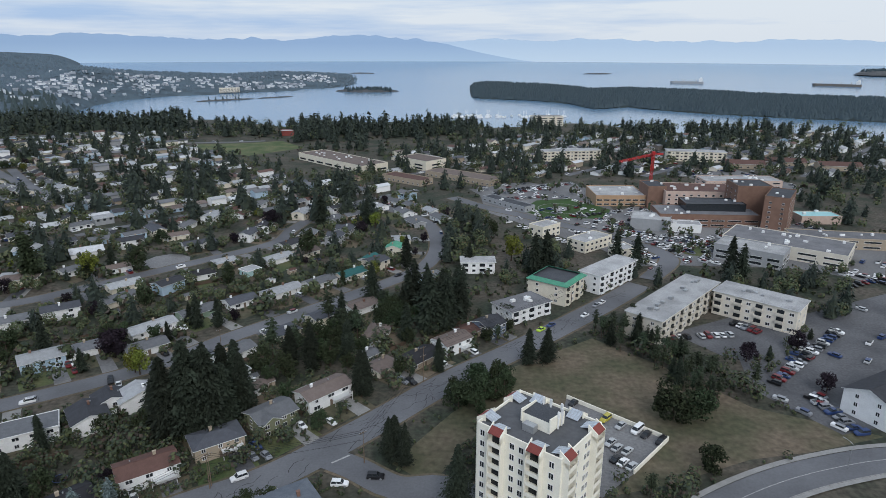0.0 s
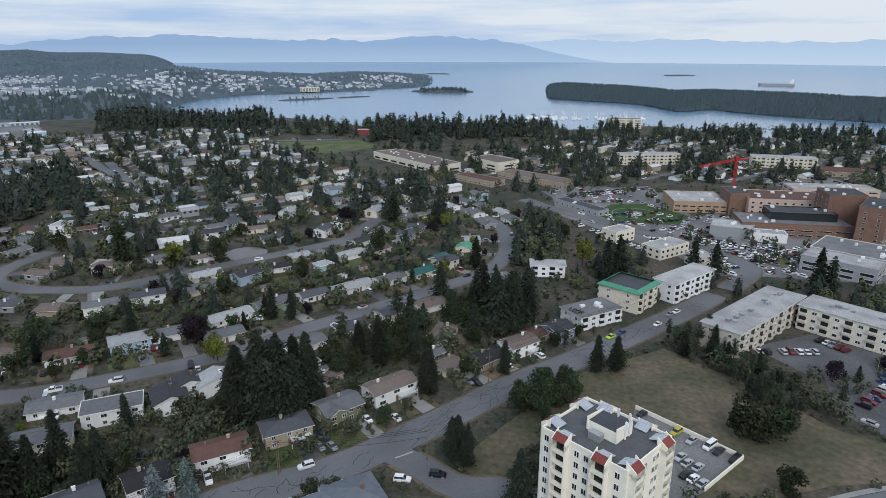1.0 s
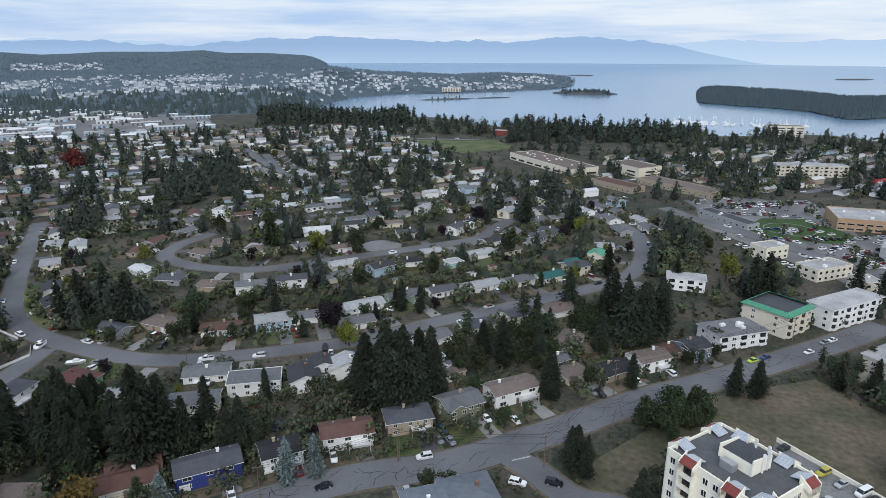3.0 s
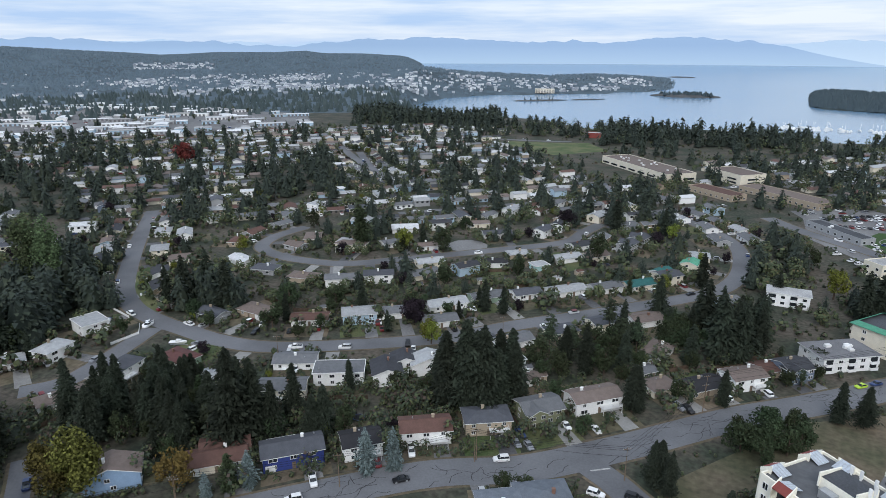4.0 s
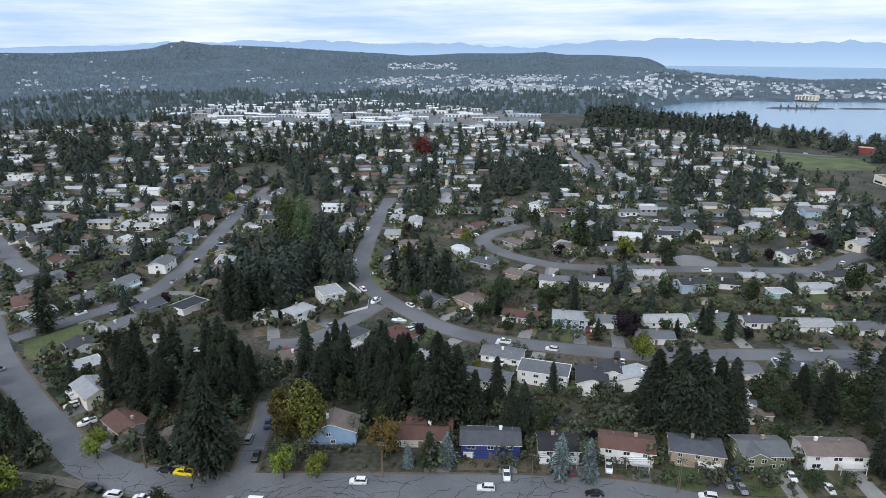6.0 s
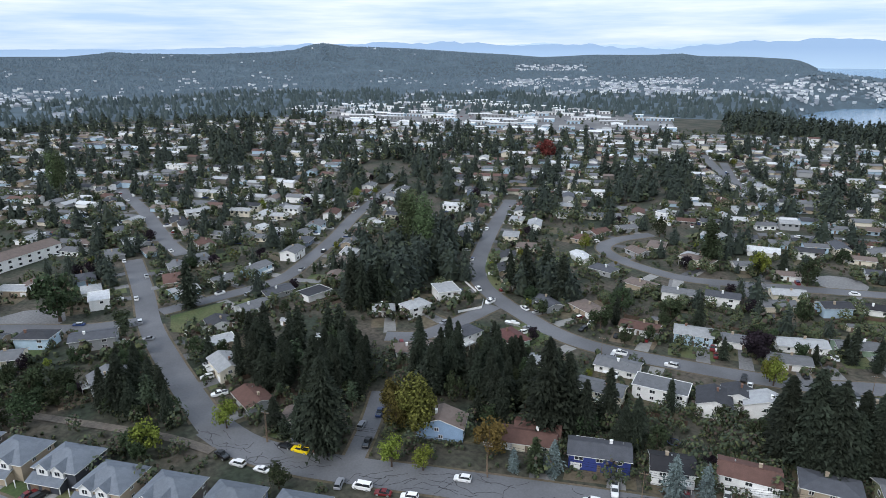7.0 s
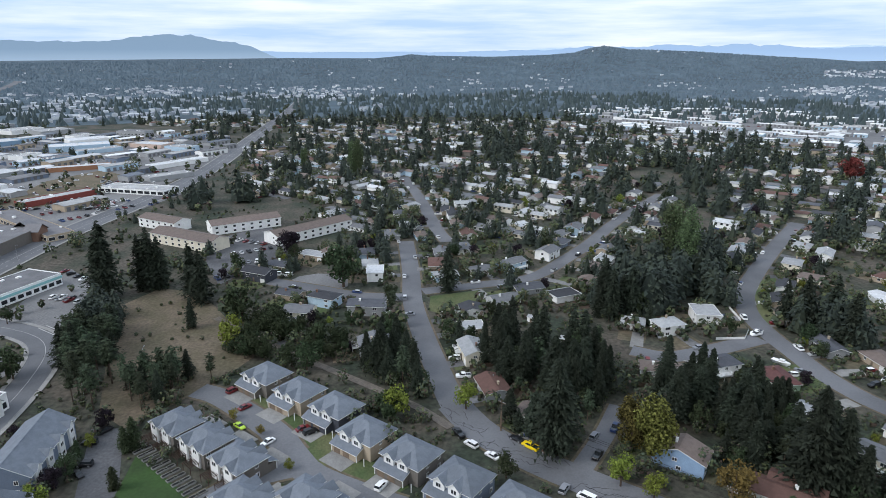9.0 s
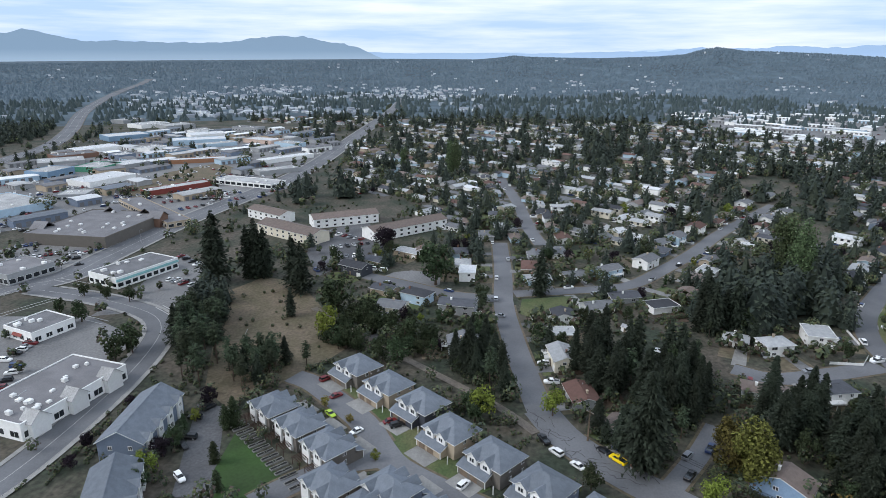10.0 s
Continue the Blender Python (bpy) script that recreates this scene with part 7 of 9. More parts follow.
# ---- townhouses ----
def build_townhouse(x, y, turn, w=12.5, d=13.0, wall="drab", rear=False):
    big_spots.append((x, y, 8.5))
    root = thing("townhouse", pose(x, y, 0, 0, 0, turn), f"two-storey {'tan' if wall == 'tan' else 'brown-grey' if wall == 'drab' else 'dark blue'} townhouse with blue-grey hipped roof and white gables", "townhouse", "townhouses")
    h, p = 5.4, 0.52
    s = Solid()
    s.prism([(-w / 2, -d / 2 + 2.6), (w / 2, -d / 2 + 2.6), (w / 2, d / 2), (-w / 2, d / 2)], -0.3, h)
    s.prism([(-w / 2, -d / 2), (w / 2 - 3, -d / 2), (w / 2 - 3, -d / 2 + 2.7), (-w / 2, -d / 2 + 2.7)], -0.3, 2.7)
    part("wall", s, wall_mat[wall], root, f"{wall} shingled walls")
    q = Solid()
    off = 1.3
    hip = Solid()
    hip_roof(hip, w, d - 2.6, h, p, 0.5)
    hip.v = [(a, b + off, c) for a, b, c in hip.v]
    q.v, q.f, q.m = hip.v, hip.f, hip.m
    # lean-to over the garage
    q.slab([(-w / 2 - 0.4, -d / 2 - 0.5, 2.6), (w / 2 - 2.6, -d / 2 - 0.5, 2.6), (w / 2 - 2.6, -d / 2 + 2.6, 3.9), (-w / 2 - 0.4, -d / 2 + 2.6, 3.9)], 0.18, 0, 1)
    part("roof", q, [roof_mat["bluegrey"], white_trim], root, "blue-grey shingle hipped roof")
    for gx, back in [(-w * 0.24, False), (w * 0.13, False)] + ([(-w * 0.25, True), (w * 0.22, True)] if rear else []):
        g = Solid()
        a, y0, base = 1.75, -d / 2 + 1.9, 3.6
        if back:
            y0, base = -d / 2 - 0.5, 0.0
        g.prism([(gx - a, y0), (gx + a, y0), (gx + a, y0 + 2.2), (gx - a, y0 + 2.2)], base, h + 0.3)
        g.poly([(gx - a, y0, h + 0.3), (gx + a, y0, h + 0.3), (gx, y0, h + 1.75)])
        flip = pose(0, 0, 0, 0, 0, 180) if back else Matrix()
        part("gable", g, white_trim, root, "white-boarded gable").matrix_local = flip
        c = Solid()
        for sg in (-1, 1):
            e = [(gx + sg * (a + 0.35), y0 - 0.4, h + 0.2), (gx, y0 - 0.4, h + 1.95), (gx, y0 + 5.0, h + 1.95), (gx + sg * (a + 0.35), y0 + 3.2, h + 0.2)]
            c.slab(e if sg < 0 else e[::-1], 0.16, 0, 1)
        part("gable_roof", c, [roof_mat["bluegrey"], white_trim], root).matrix_local = flip
        add_window(root, -gx if back else gx, -y0 if back else y0, 4.1, 180 if back else 0, 1.7, 1.35)
    for gx in (-w * 0.33, -w * 0.05):
        g = Solid()
        g.box(gx - 1.25, gx + 1.25, -d / 2 - 0.07, -d / 2 + 0.02, 0.0, 2.1)
        for k in range(1, 4):
            g.box(gx - 1.22, gx + 1.22, -d / 2 - 0.09, -d / 2 - 0.06, 0.5 * k, 0.5 * k + 0.04)
        part("garage_door", g, wood, root, "tan panelled garage door")
    for a in (-w / 2, w / 2 - 3, w / 2 - 0.1):
        g = Solid()
        g.box(a - 0.1, a + 0.1, -d / 2 - 0.1, -d / 2 + 0.1, 0, 2.6)
        part("corner_board", g, white_trim, root)
    g = Solid()
    g.box(-w / 2 + 0.5, w / 2 - 3.5, -d / 2 - 5.5, -d / 2 - 0.12, 0.0, 0.2)
    part("drive", g, concrete, root, "pale concrete driveway pad")
    for lvl in (0, 1):
        for yy in (-0.1, 0.28):
            add_window(root, w / 2, yy * d + off, 0.9 + 2.8 * lvl, 90, 1.2, 1.35)
            add_window(root, -w / 2, yy * d + off, 0.9 + 2.8 * lvl, -90, 1.2, 1.35)
        for xx in (-0.3, 0.0, 0.3):
            add_window(root, xx * w, d / 2, 0.9 + 2.8 * lvl, 180, 1.6, 1.4)
    return root


for x, y, wall in ((-200.5, -33.5, "drab"), (-188.0, -21.5, "tan"), (-176.5, -9.5, "charcoal"), (-161.5, -0.5, "tan"), (-149.0, 11.5, "drab"), (-137.0, 23.5, "slateblue"), (-125.0, 36.0, "drab")):
    build_townhouse(x, y, 45, 13.0, 13.5, wall)
for x, y, wall in ((-175.5, -54.5, "drab"), (-165.5, -44.0, "drab"), (-155.0, -33.5, "drab")):
    build_townhouse(x, y, 225, 12.5, 12.5, wall, True)
for x, y, wall in ((-137.0, -14.0, "slateblue"), (-126.0, -3.0, "drab"), (-138.5, -30.0, "drab"), (-127.5, -20.0, "tan")):
    build_townhouse(x, y, 225, 12.5, 12.5, wall, True)


def terrace_block(x, y, turn, w, d):
    r = gabled_block("terrace", x, y, turn, w, d, 6.2, wall_mat["slateblue"], roof_mat["bluegrey"], "row of blue-grey terraced houses with shingle roof", 2, 0.55, "terrace")
    n = int(w / 5.5)
    for i in range(n):
        gx = -w / 2 + w * (i + 0.5) / n
        g, c = Solid(), Solid()
        a, y0, h = 1.6, -d / 2 - 0.6, 6.2
        g.prism([(gx - a, y0), (gx + a, y0), (gx + a, y0 + 1.5), (gx - a, y0 + 1.5)], 0.0, h)
        g.poly([(gx - a, y0, h), (gx + a, y0, h), (gx, y0, h + 1.3)])
        part("gable", g, white_trim, r, "white-boarded gable bay")
        for sg in (-1, 1):
            e = [(gx + sg * (a + 0.3), y0 - 0.35, h - 0.1), (gx, y0 - 0.35, h + 1.5), (gx, y0 + 3.4, h + 1.5), (gx + sg * (a + 0.3), y0 + 2.0, h - 0.1)]
            c.slab(e if sg < 0 else e[::-1], 0.15, 0, 1)
        part("gable_roof", c, [roof_mat["bluegrey"], white_trim], r)
        for lvl in (0, 1):
            add_window(r, gx, y0, 0.9 + 2.8 * lvl, 0, 1.6, 1.3)


terrace_block(-165, -92, 180, 27, 13)
terrace_block(-132.5, -84.5, 199, 20, 12)


# ---- hospital ----
def hospital(x, y, turn, w, d, h, wall, roof, label, **kw):
    r = flat_block("hospital_wing", x, y, turn, w, d, h, wall, roof, label, "hospital", **kw)
    roof_units(r, w, d, h, max(2, int(w * d / 160)), int(x))
    return r


hospital(128, 462, 0, 36, 34, 7.5, ochre_wall, roof_pale, "ochre-panelled hospital wing with pale grey roof", bay=5, win=(4, 1.2), sides="f")
hospital(152, 452, 0, 13, 22, 15, brick_wall, roof_dark, "blank brick hospital stair block", storey=0)
hospital(182, 448, -4, 50, 30, 13, pink_wall, roof_mat["brown"], "pale pink hospital wing with brown roof", sides="f", bay=5)
hospital(177, 408, -4, 38, 18, 12.5, glass_wall, roof_dark, "dark glazed hospital block with grey roof", storey=0)
hospital(170, 402, -4, 62, 26, 8, brick_wall, roof_gravel, "low brick hospital wing with strip windows", bay=10, win=(8.5, 1.1))
hospital(204, 416, -4, 22, 22, 23, brick_wall, roof_dark, "brick hospital tower with small windows", bay=6, win=(1.2, 1.2), sides="lr")
hospital(210, 386, 56, 30, 14, 23, brick_wall, roof_dark, "six-storey brick hospital tower", bay=7, win=(1.6, 1.2))
hospital(133, 392, -20, 24, 20, 6.5, wall_mat["grey"], roof_pale, "pale grey metal-clad hospital annexe", storey=0)
hospital(150, 382, -10, 20, 10, 5, wall_mat["white"], roof_pale, "low white hospital outbuilding", storey=0)
hospital(193, 340, -38, 62, 30, 7, apt, roof_gravel, "low hospital wing with strip windows and grey roof", bay=11, win=(9, 1.2))
hospital(166, 325, -38, 34, 18, 8, wall_mat["grey"], roof_pale, "white and grey hospital clinic", bay=8, win=(6, 1.6))
hospital(232, 352, -10, 60, 16, 6, wall_mat["tan"], roof_gravel, "long low tan hospital wing", bay=12, win=(9, 1.2))
hospital(236, 500, 0, 60, 22, 9, pink_wall, roof_pale, "pale pink hospital extension", bay=10, win=(6, 1.3))
hospital(245, 404, 0, 26, 14, 5, pink_wall, teal_glass, "low pavilion with teal roof", storey=0)
hospital(84, 348, 40, 24, 13, 6, wall_mat["cream"], roof_pale, "pale two-storey clinic with flat roof", bay=4)
hospital(47, 446, -52, 44, 10, 3.6, wall_mat["grey"], roof_dark, "long low dark-roofed clinic", bay=5)
hospital(62, 372, 40, 16, 11, 7, wall_mat["cream"], roof_pale, "small cream clinic building", bay=4)
hospital(98, 330, 20, 10, 12, 6, wall_mat["cream"], roof_pale, "small cream clinic building", bay=4)
slab_block("flats", 128, 640, 10, 60, 14, 10, wall_mat["cream"], roof_pale, "cream three-storey flats with pale roof", 3)
slab_block("flats", 253, 636, -10, 56, 14, 10, wall_mat["cream"], roof_pale, "cream three-storey flats with pale roof", 3)
flat_block("office_block", 150, 932, 5, 44, 20, 13, wall_mat["cream"], roof_gravel, "cream four-storey block near the shore", "office block", bay=10, win=(8, 1.4))
for x, y in ((285, 600), (330, 612), (370, 590)):
    gabled_block("red_roofed_school", x, y, -12, 36, 18, 4.5, wall_mat["tan"], roof_mat["brown"], "low building with broad red-brown roof", 1, 0.3, "school")

# helipad on the lawn
s = Solid()
for r0, r1 in ((14.6, 15.2),):
    for k in range(48):
        a, b = 2 * math.pi * k / 48, 2 * math.pi * (k + 1) / 48
        s.poly([(r0 * math.cos(a), r0 * math.sin(a), 0.17), (r1 * math.cos(a), r1 * math.sin(a), 0.17), (r1 * math.cos(b), r1 * math.sin(b), 0.17), (r0 * math.cos(b), r0 * math.sin(b), 0.17)])
s.prism([(6.5 * math.cos(2 * math.pi * k / 24), 6.5 * math.sin(2 * math.pi * k / 24)) for k in range(24)], 0.1, 0.2)
pad = tagged(new("helipad", s.mesh("helipad", [concrete])), "round concrete helipad with white ring on a lawn", "helipad", "", "structure")
pad.matrix_world = pose(82.5, 437, 0)


def build_crane():
    root = thing("tower_crane", pose(176, 530, 0), "red lattice tower crane on the hospital building site", "crane")
    def lattice(s, a, b, half, step):
        a, b = Vector(a), Vector(b)
        ax = (b - a).normalized()
        u = ax.orthogonal().normalized() * half
        v = ax.cross(u)
        n = int((b - a).length / step)
        t = 0.16
        def bar(p, q):
            d = (q - p).normalized()
            e = d.orthogonal().normalized() * t
            g = d.cross(e)
            for o1, o2 in ((e, g), (g, -e), (-e, -g), (-g, e)):
                s.poly([p + o1, p + o2, q + o2, q + o1])
        cs = [u + v, u - v, -u - v, -u + v]
        for c in cs:
            bar(a + c, b + c)
        for i in range(n):
            p, q = a + ax * step * i, a + ax * step * (i + 1)
            for j in range(4):
                bar(p + cs[j], q + cs[(j + 1) % 4])
    s = Solid()
    lattice(s, (0, 0, 0), (0, 0, 24), 0.9, 2.2)
    part("mast", s, crane_red, root)
    s = Solid()
    lattice(s, (2, 0, 24), (-26, 7, 16), 0.7, 2.2)
    part("jib", s, crane_red, root)
    s = Solid()
    s.box(-1.2, 1.2, -1.2, 1.2, 23.5, 26)
    s.box(2, 8, -1, 1, 23.5, 24.6)
    part("cab", s, crane_red, root)


build_crane()

# school beyond the firs and the red shop
r = flat_block("school", -98, 612, -46, 105, 30, 6.5, wall_mat["cream"], roof_mat["taupe"], "long cream school with broad brown-grey flat roof", "school", storey=5, bay=14, win=(11, 1.8))
roof_units(r, 100, 28, 6.5, 14, 9)
flat_block("school", -20, 600, -46, 40, 26, 8.5, wall_mat["cream"], roof_mat["taupe"], "cream school hall with brown-grey roof", "school", bay=14, win=(11, 1.6))
flat_block("school", 18, 540, -40, 70, 20, 4.5, wall_mat["tan"], roof_mat["taupe"], "low tan building with brown flat roof", "school", bay=5)
flat_block("school", -30, 530, -40, 44, 16, 4.5, wall_mat["tan"], roof_mat["brown"], "low building with brown flat roof", "school", bay=5)
flat_block("red_shop", -194, 820, 5, 30, 14, 6, awning_red, roof_pale, "red-walled shop with white sign panel", "shop", storey=0)

# ---- shops and workshops along the artery ----
def shop(x, y, turn, w, d, h, wall, roof, label, units=6, **kw):
    r = flat_block("shop", x, y, turn, w, d, h, wall, roof, label, "shop", **kw)
    roof_units(r, w, d, h, units, int(abs(x) + abs(y)))
    return r


roof_brown = material("roof_brown_grey", (0.215, 0.21, 0.22), 0.95, 0.2, 0.15, 2.5, 0.2)
r = shop(-386.8, -224.1, 171.6, 62.0, 54.0, 6.5, wall_mat["drab"], roof_brown, "large brown-brick supermarket with flat grey roof", 16, storey=0)
gw, gd = 62.0 / 2, 54.0 / 2
for gx, gy, t in ((gw * 0.7, -gd - 1, 0), (gw + 1, -gd * 0.55, 90), (gw + 1, gd * 0.4, 90), (-gw * 0.5, gd + 1, 180)):
    s = Solid()
    s.prism([(-5, -3), (5, -3), (5, 3), (-5, 3)], 0, 6.6)
    s.poly([(-5, -3, 6.6), (5, -3, 6.6), (0, -3, 10)])
    for sg in (-1, 1):
        e = [(sg * 5.6, -3.8, 6.3), (0, -3.8, 10.2), (0, 6, 10.2), (sg * 5.6, 6, 6.3)]
        s.slab(e if sg < 0 else e[::-1], 0.25, 1)
    ob = part("porch", s, [brick_wall, roof_brown], r, "gabled brick entrance porch")
    ob.matrix_local = pose(gx, gy, 0, 0, 0, t)
r = shop(-307, -163, 153.5, 36.4, 21, 5.5, wall_mat["white"], roof_gravel, "white corner shop with teal fascia and grey roof", 7, bay=4, win=(3, 2.0), storey=5)
s = Solid()
s.box(-18.4, 18.4, -10.75, -10.55, 3.6, 4.8)
part("fascia", s, teal_glass, r, "teal sign fascia")
r = shop(-304.6, -222.4, 65, 24, 24, 5.5, wall_mat["grey"], roof_brown, "grey glazed corner shop with flat roof", 4, bay=4, win=(3.2, 2.4), storey=5)
r = shop(-236.7, -168.2, 65, 18, 18, 4.5, wall_mat["white"], roof_gravel, "white restaurant with red awning", 6, bay=4, win=(2.6, 1.8), storey=4)
s = Solid()
s.slab([(-3, -9.9, 2.4), (3, -9.9, 2.4), (3, -9.05, 3.4), (-3, -9.05, 3.4)], 0.1)
part("awning", s, awning_red, r, "red sloping awning")
r = shop(-183, -131, 162, 40, 24, 5.5, wall_mat["white"], roof_brown, "long white shop row with brown-grey roof", 14, bay=5, win=(3.6, 2.2), storey=5)
for k in range(3):
    s = Solid()
    xx = -15 + 14 * k
    s.prism([(xx - 3, -14), (xx + 3, -14), (xx + 3, -12), (xx - 3, -12)], 0, 5.5)
    s.poly([(xx - 3, -14, 5.5), (xx + 3, -14, 5.5), (xx, -14, 8)])
    for sg in (-1, 1):
        e = [(xx + sg * 3.5, -14.5, 5.2), (xx, -14.5, 8.2), (xx, -9, 8.2), (xx + sg * 3.5, -9, 5.2)]
        s.slab(e if sg < 0 else e[::-1], 0.2, 1)
    part("shop_gable", s, [white_trim, roof_pale], r, "white gabled shop front")
shop(-435.3, -212.2, 44.2, 94.3, 15.9, 3.8, wall_mat["tan"], roof_brown, "low arcade of shops with brown-grey roof", 4, bay=5, win=(3.6, 2), storey=4)
shop(-518.2, -229.3, 140.8, 55.7, 13.0, 3.8, awning_red, roof_pale, "long shop row with red canopy front", 4, storey=0)
shop(-543.7, -176.6, 68.1, 61.3, 20.3, 3.8, wall_mat["white"], roof_pale, "white car showroom with broad canopy", 4, bay=6, win=(5, 2.4), storey=5)
shop(-675.4, -178.3, 138.9, 63.4, 13.0, 3.8, wall_mat["white"], roof_mat["white"], "long white canopy with flat roof", 4, storey=0)
shop(-602.4, -169.1, 129.7, 40.2, 17.4, 3.8, wall_mat["grey"], roof_pale, "low grey shop with pale roof", 4, storey=0)
shop(-659.6, -266.9, 111.5, 56.1, 13.0, 3.8, orange_paint, roof_mat["white"], "long orange and white workshop row", 4, storey=0)
shop(-550.4, -309.7, 156.3, 46.7, 29.0, 4.5, wall_mat["white"], roof_mat["white"], "white steel warehouse with pale roof", 4, storey=0)
shop(-612.4, -347.3, 171.2, 33.2, 29.0, 4.5, roof_mat["green"], roof_pale, "green-sided workshop with pale roof", 4, storey=0)
shop(-628.8, -323.9, 150.4, 27.9, 26.1, 4.5, wall_mat["grey"], roof_mat["white"], "grey warehouse with white roof", 4, storey=0)
shop(-574.4, -370.5, 79.0, 24.9, 31.9, 6.8, blue_metal, roof_pale, "blue-clad car showroom with pale roof", 4, bay=8, win=(6, 2), storey=4)
shop(-485.7, -295.7, 97.4, 21.4, 20.3, 4.5, wall_mat["grey"], roof_pale, "grey glazed office with pale roof", 4, bay=4, win=(3, 2), storey=3)
shop(-440.7, -332.7, 151.5, 56.5, 58.0, 5.2, wall_mat["skyblue"], roof_pale, "large pale blue and white warehouse", 4, storey=0)
shop(-641.2, -400.4, 122.2, 41.7, 31.9, 4.5, wall_mat["grey"], roof_pale, "grey workshop row with white roof", 4, storey=0)
shop(-684.0, -412.1, 140.7, 42.7, 26.1, 4.5, wall_mat["brick"], roof_gravel, "brown workshop row with grey roof", 4, storey=0)
shop(-731.8, -414.7, 147.9, 49.7, 26.1, 4.5, wall_mat["white"], roof_mat["white"], "white workshop row with pale roof", 4, storey=0)
shop(-841.6, -434.3, 136.4, 51.9, 34.8, 6.0, blue_metal, roof_mat["white"], "long blue warehouse with white roof", 4, storey=0)
shop(-802.5, -320.0, 112.8, 62.6, 29.0, 6.0, wall_mat["skyblue"], roof_mat["white"], "long pale warehouse with white roof", 4, storey=0)
shop(-858.3, -331.5, 124.6, 46.7, 29.0, 6.0, wall_mat["white"], roof_mat["white"], "long white warehouse in the yard", 4, storey=0)
shop(-778.8, -291.9, 130.9, 48.8, 20.3, 3.8, wall_mat["skyblue"], roof_pale, "pale blue workshop with pale roof", 4, storey=0)
shop(-714.5, -311.4, 146.5, 32.1, 20.3, 4.5, blue_metal, roof_gravel, "dark blue workshop with grey roof", 4, storey=0)
shop(-741.5, -352.3, 165.7, 29.3, 17.4, 3.8, wall_mat["white"], roof_pale, "small white workshop with pale roof", 4, storey=0)
shop(-683.1, -358.5, 148.0, 19.3, 20.3, 4.5, wall_mat["slateblue"], roof_pale, "slate-blue workshop with pale roof", 4, storey=0)
shop(-1044.8, -530.3, 156.0, 41.3, 29.0, 5.2, wall_mat["grey"], roof_pale, "grey workshop with pale roof", 4, storey=0)
shop(-986.3, -469.2, 149.8, 48.7, 34.8, 5.2, wall_mat["white"], roof_pale, "white workshop with pale roof", 4, storey=0)
shop(-972.6, -421.5, 137.8, 44.5, 37.7, 5.2, wall_mat["grey"], roof_pale, "grey warehouse with pale curved roof", 4, storey=0)
shop(-907.5, -359.0, 139.6, 28.2, 23.2, 4.5, wall_mat["white"], roof_pale, "small white warehouse in the yard", 4, storey=0)
shop(-814.4, -242.3, 64.4, 46.3, 23.2, 4.5, pink_wall, roof_mat["white"], "pink-fronted shop with pale roof", 4, storey=0)
shop(-782.6, -200.1, 56.8, 34.7, 20.3, 4.5, wall_mat["skyblue"], roof_pale, "pale blue shop with pale roof", 4, storey=0)
shop(-917.7, -292.9, 73.0, 41.9, 20.3, 8.2, wall_mat["grey"], roof_gravel, "grey three-storey flats near the artery", 4, bay=5, win=(2.5, 1.5))

gabled_block("flats_row", -393.8, -29.8, 129, 56, 15, 6, wall_mat["white"], roof_mat["taupe"], "two-storey white flats with brown roof", 2, 0.3, "flats")
gabled_block("flats_row", -415.5, -73, 115, 44, 15, 6, wall_mat["white"], roof_mat["taupe"], "two-storey white flats with brown roof", 2, 0.3, "flats")
gabled_block("flats_row", -381.7, -99.6, 54, 50, 15, 6, wall_mat["cream"], roof_mat["taupe"], "two-storey cream flats with brown roof", 2, 0.3, "flats")
gabled_block("flats_row", -425, -125, 54, 34, 13, 6, wall_mat["white"], roof_mat["taupe"], "two-storey white flats with brown roof", 2, 0.3, "flats")

# ---- suburbs farther off ----
near_house = np.array([(x, y, math.hypot(w, d) / 2) for x, y, w, d in house_spots] + big_spots)
far_rng = random.Random(21)
far_cells, street_cars = [], []


def in_wood(x, y):
    return any(inside(x, y, w[4]) for w in far_woods if w[0] == "firs") or any(inside(x, y, l[1]) for l in car_parks) or any(inside(x, y, l[2]) for l in lawns)


def build_suburb_streets():
    """Side streets between every second pair of house rows, all at one slant."""
    s, points = Solid(), []
    rng = random.Random(29)
    c = math.sqrt(0.5)
    for j in range(-64, 64, 2):
        row = j * 25.0 + 17.0
        for i in range(-160, 160):
            col = i * 9.0
            x, y = (col - row) * c, (col + row) * c
            r = math.hypot(x, y)
            if not 430 < r < 1130 or not any(inside(x, y, g) for g in suburbs) or in_wood(x, y) or not off_road(x, y, 1.0) or not off_house(x, y, 1.5) or land(x, y) < -3:
                continue
            h = 9.0 * c / 2
            o = 3.4 * c
            s.poly([(x - h + o, y - h - o, 0.1), (x + h + o, y + h - o, 0.1), (x + h - o, y + h + o, 0.1), (x - h - o, y - h + o, 0.1)])
            points.append((x, y, 3.4))
            if rng.random() < 0.3:
                k = rng.choice((-2.3, 2.3)) * c
                street_cars.append((x + k, y - k, 45))
    setting("suburb_street", s, asphalt, "worn grey asphalt side streets of the suburb", "road")
    return points


road_points = np.vstack([road_points, np.array(build_suburb_streets())])


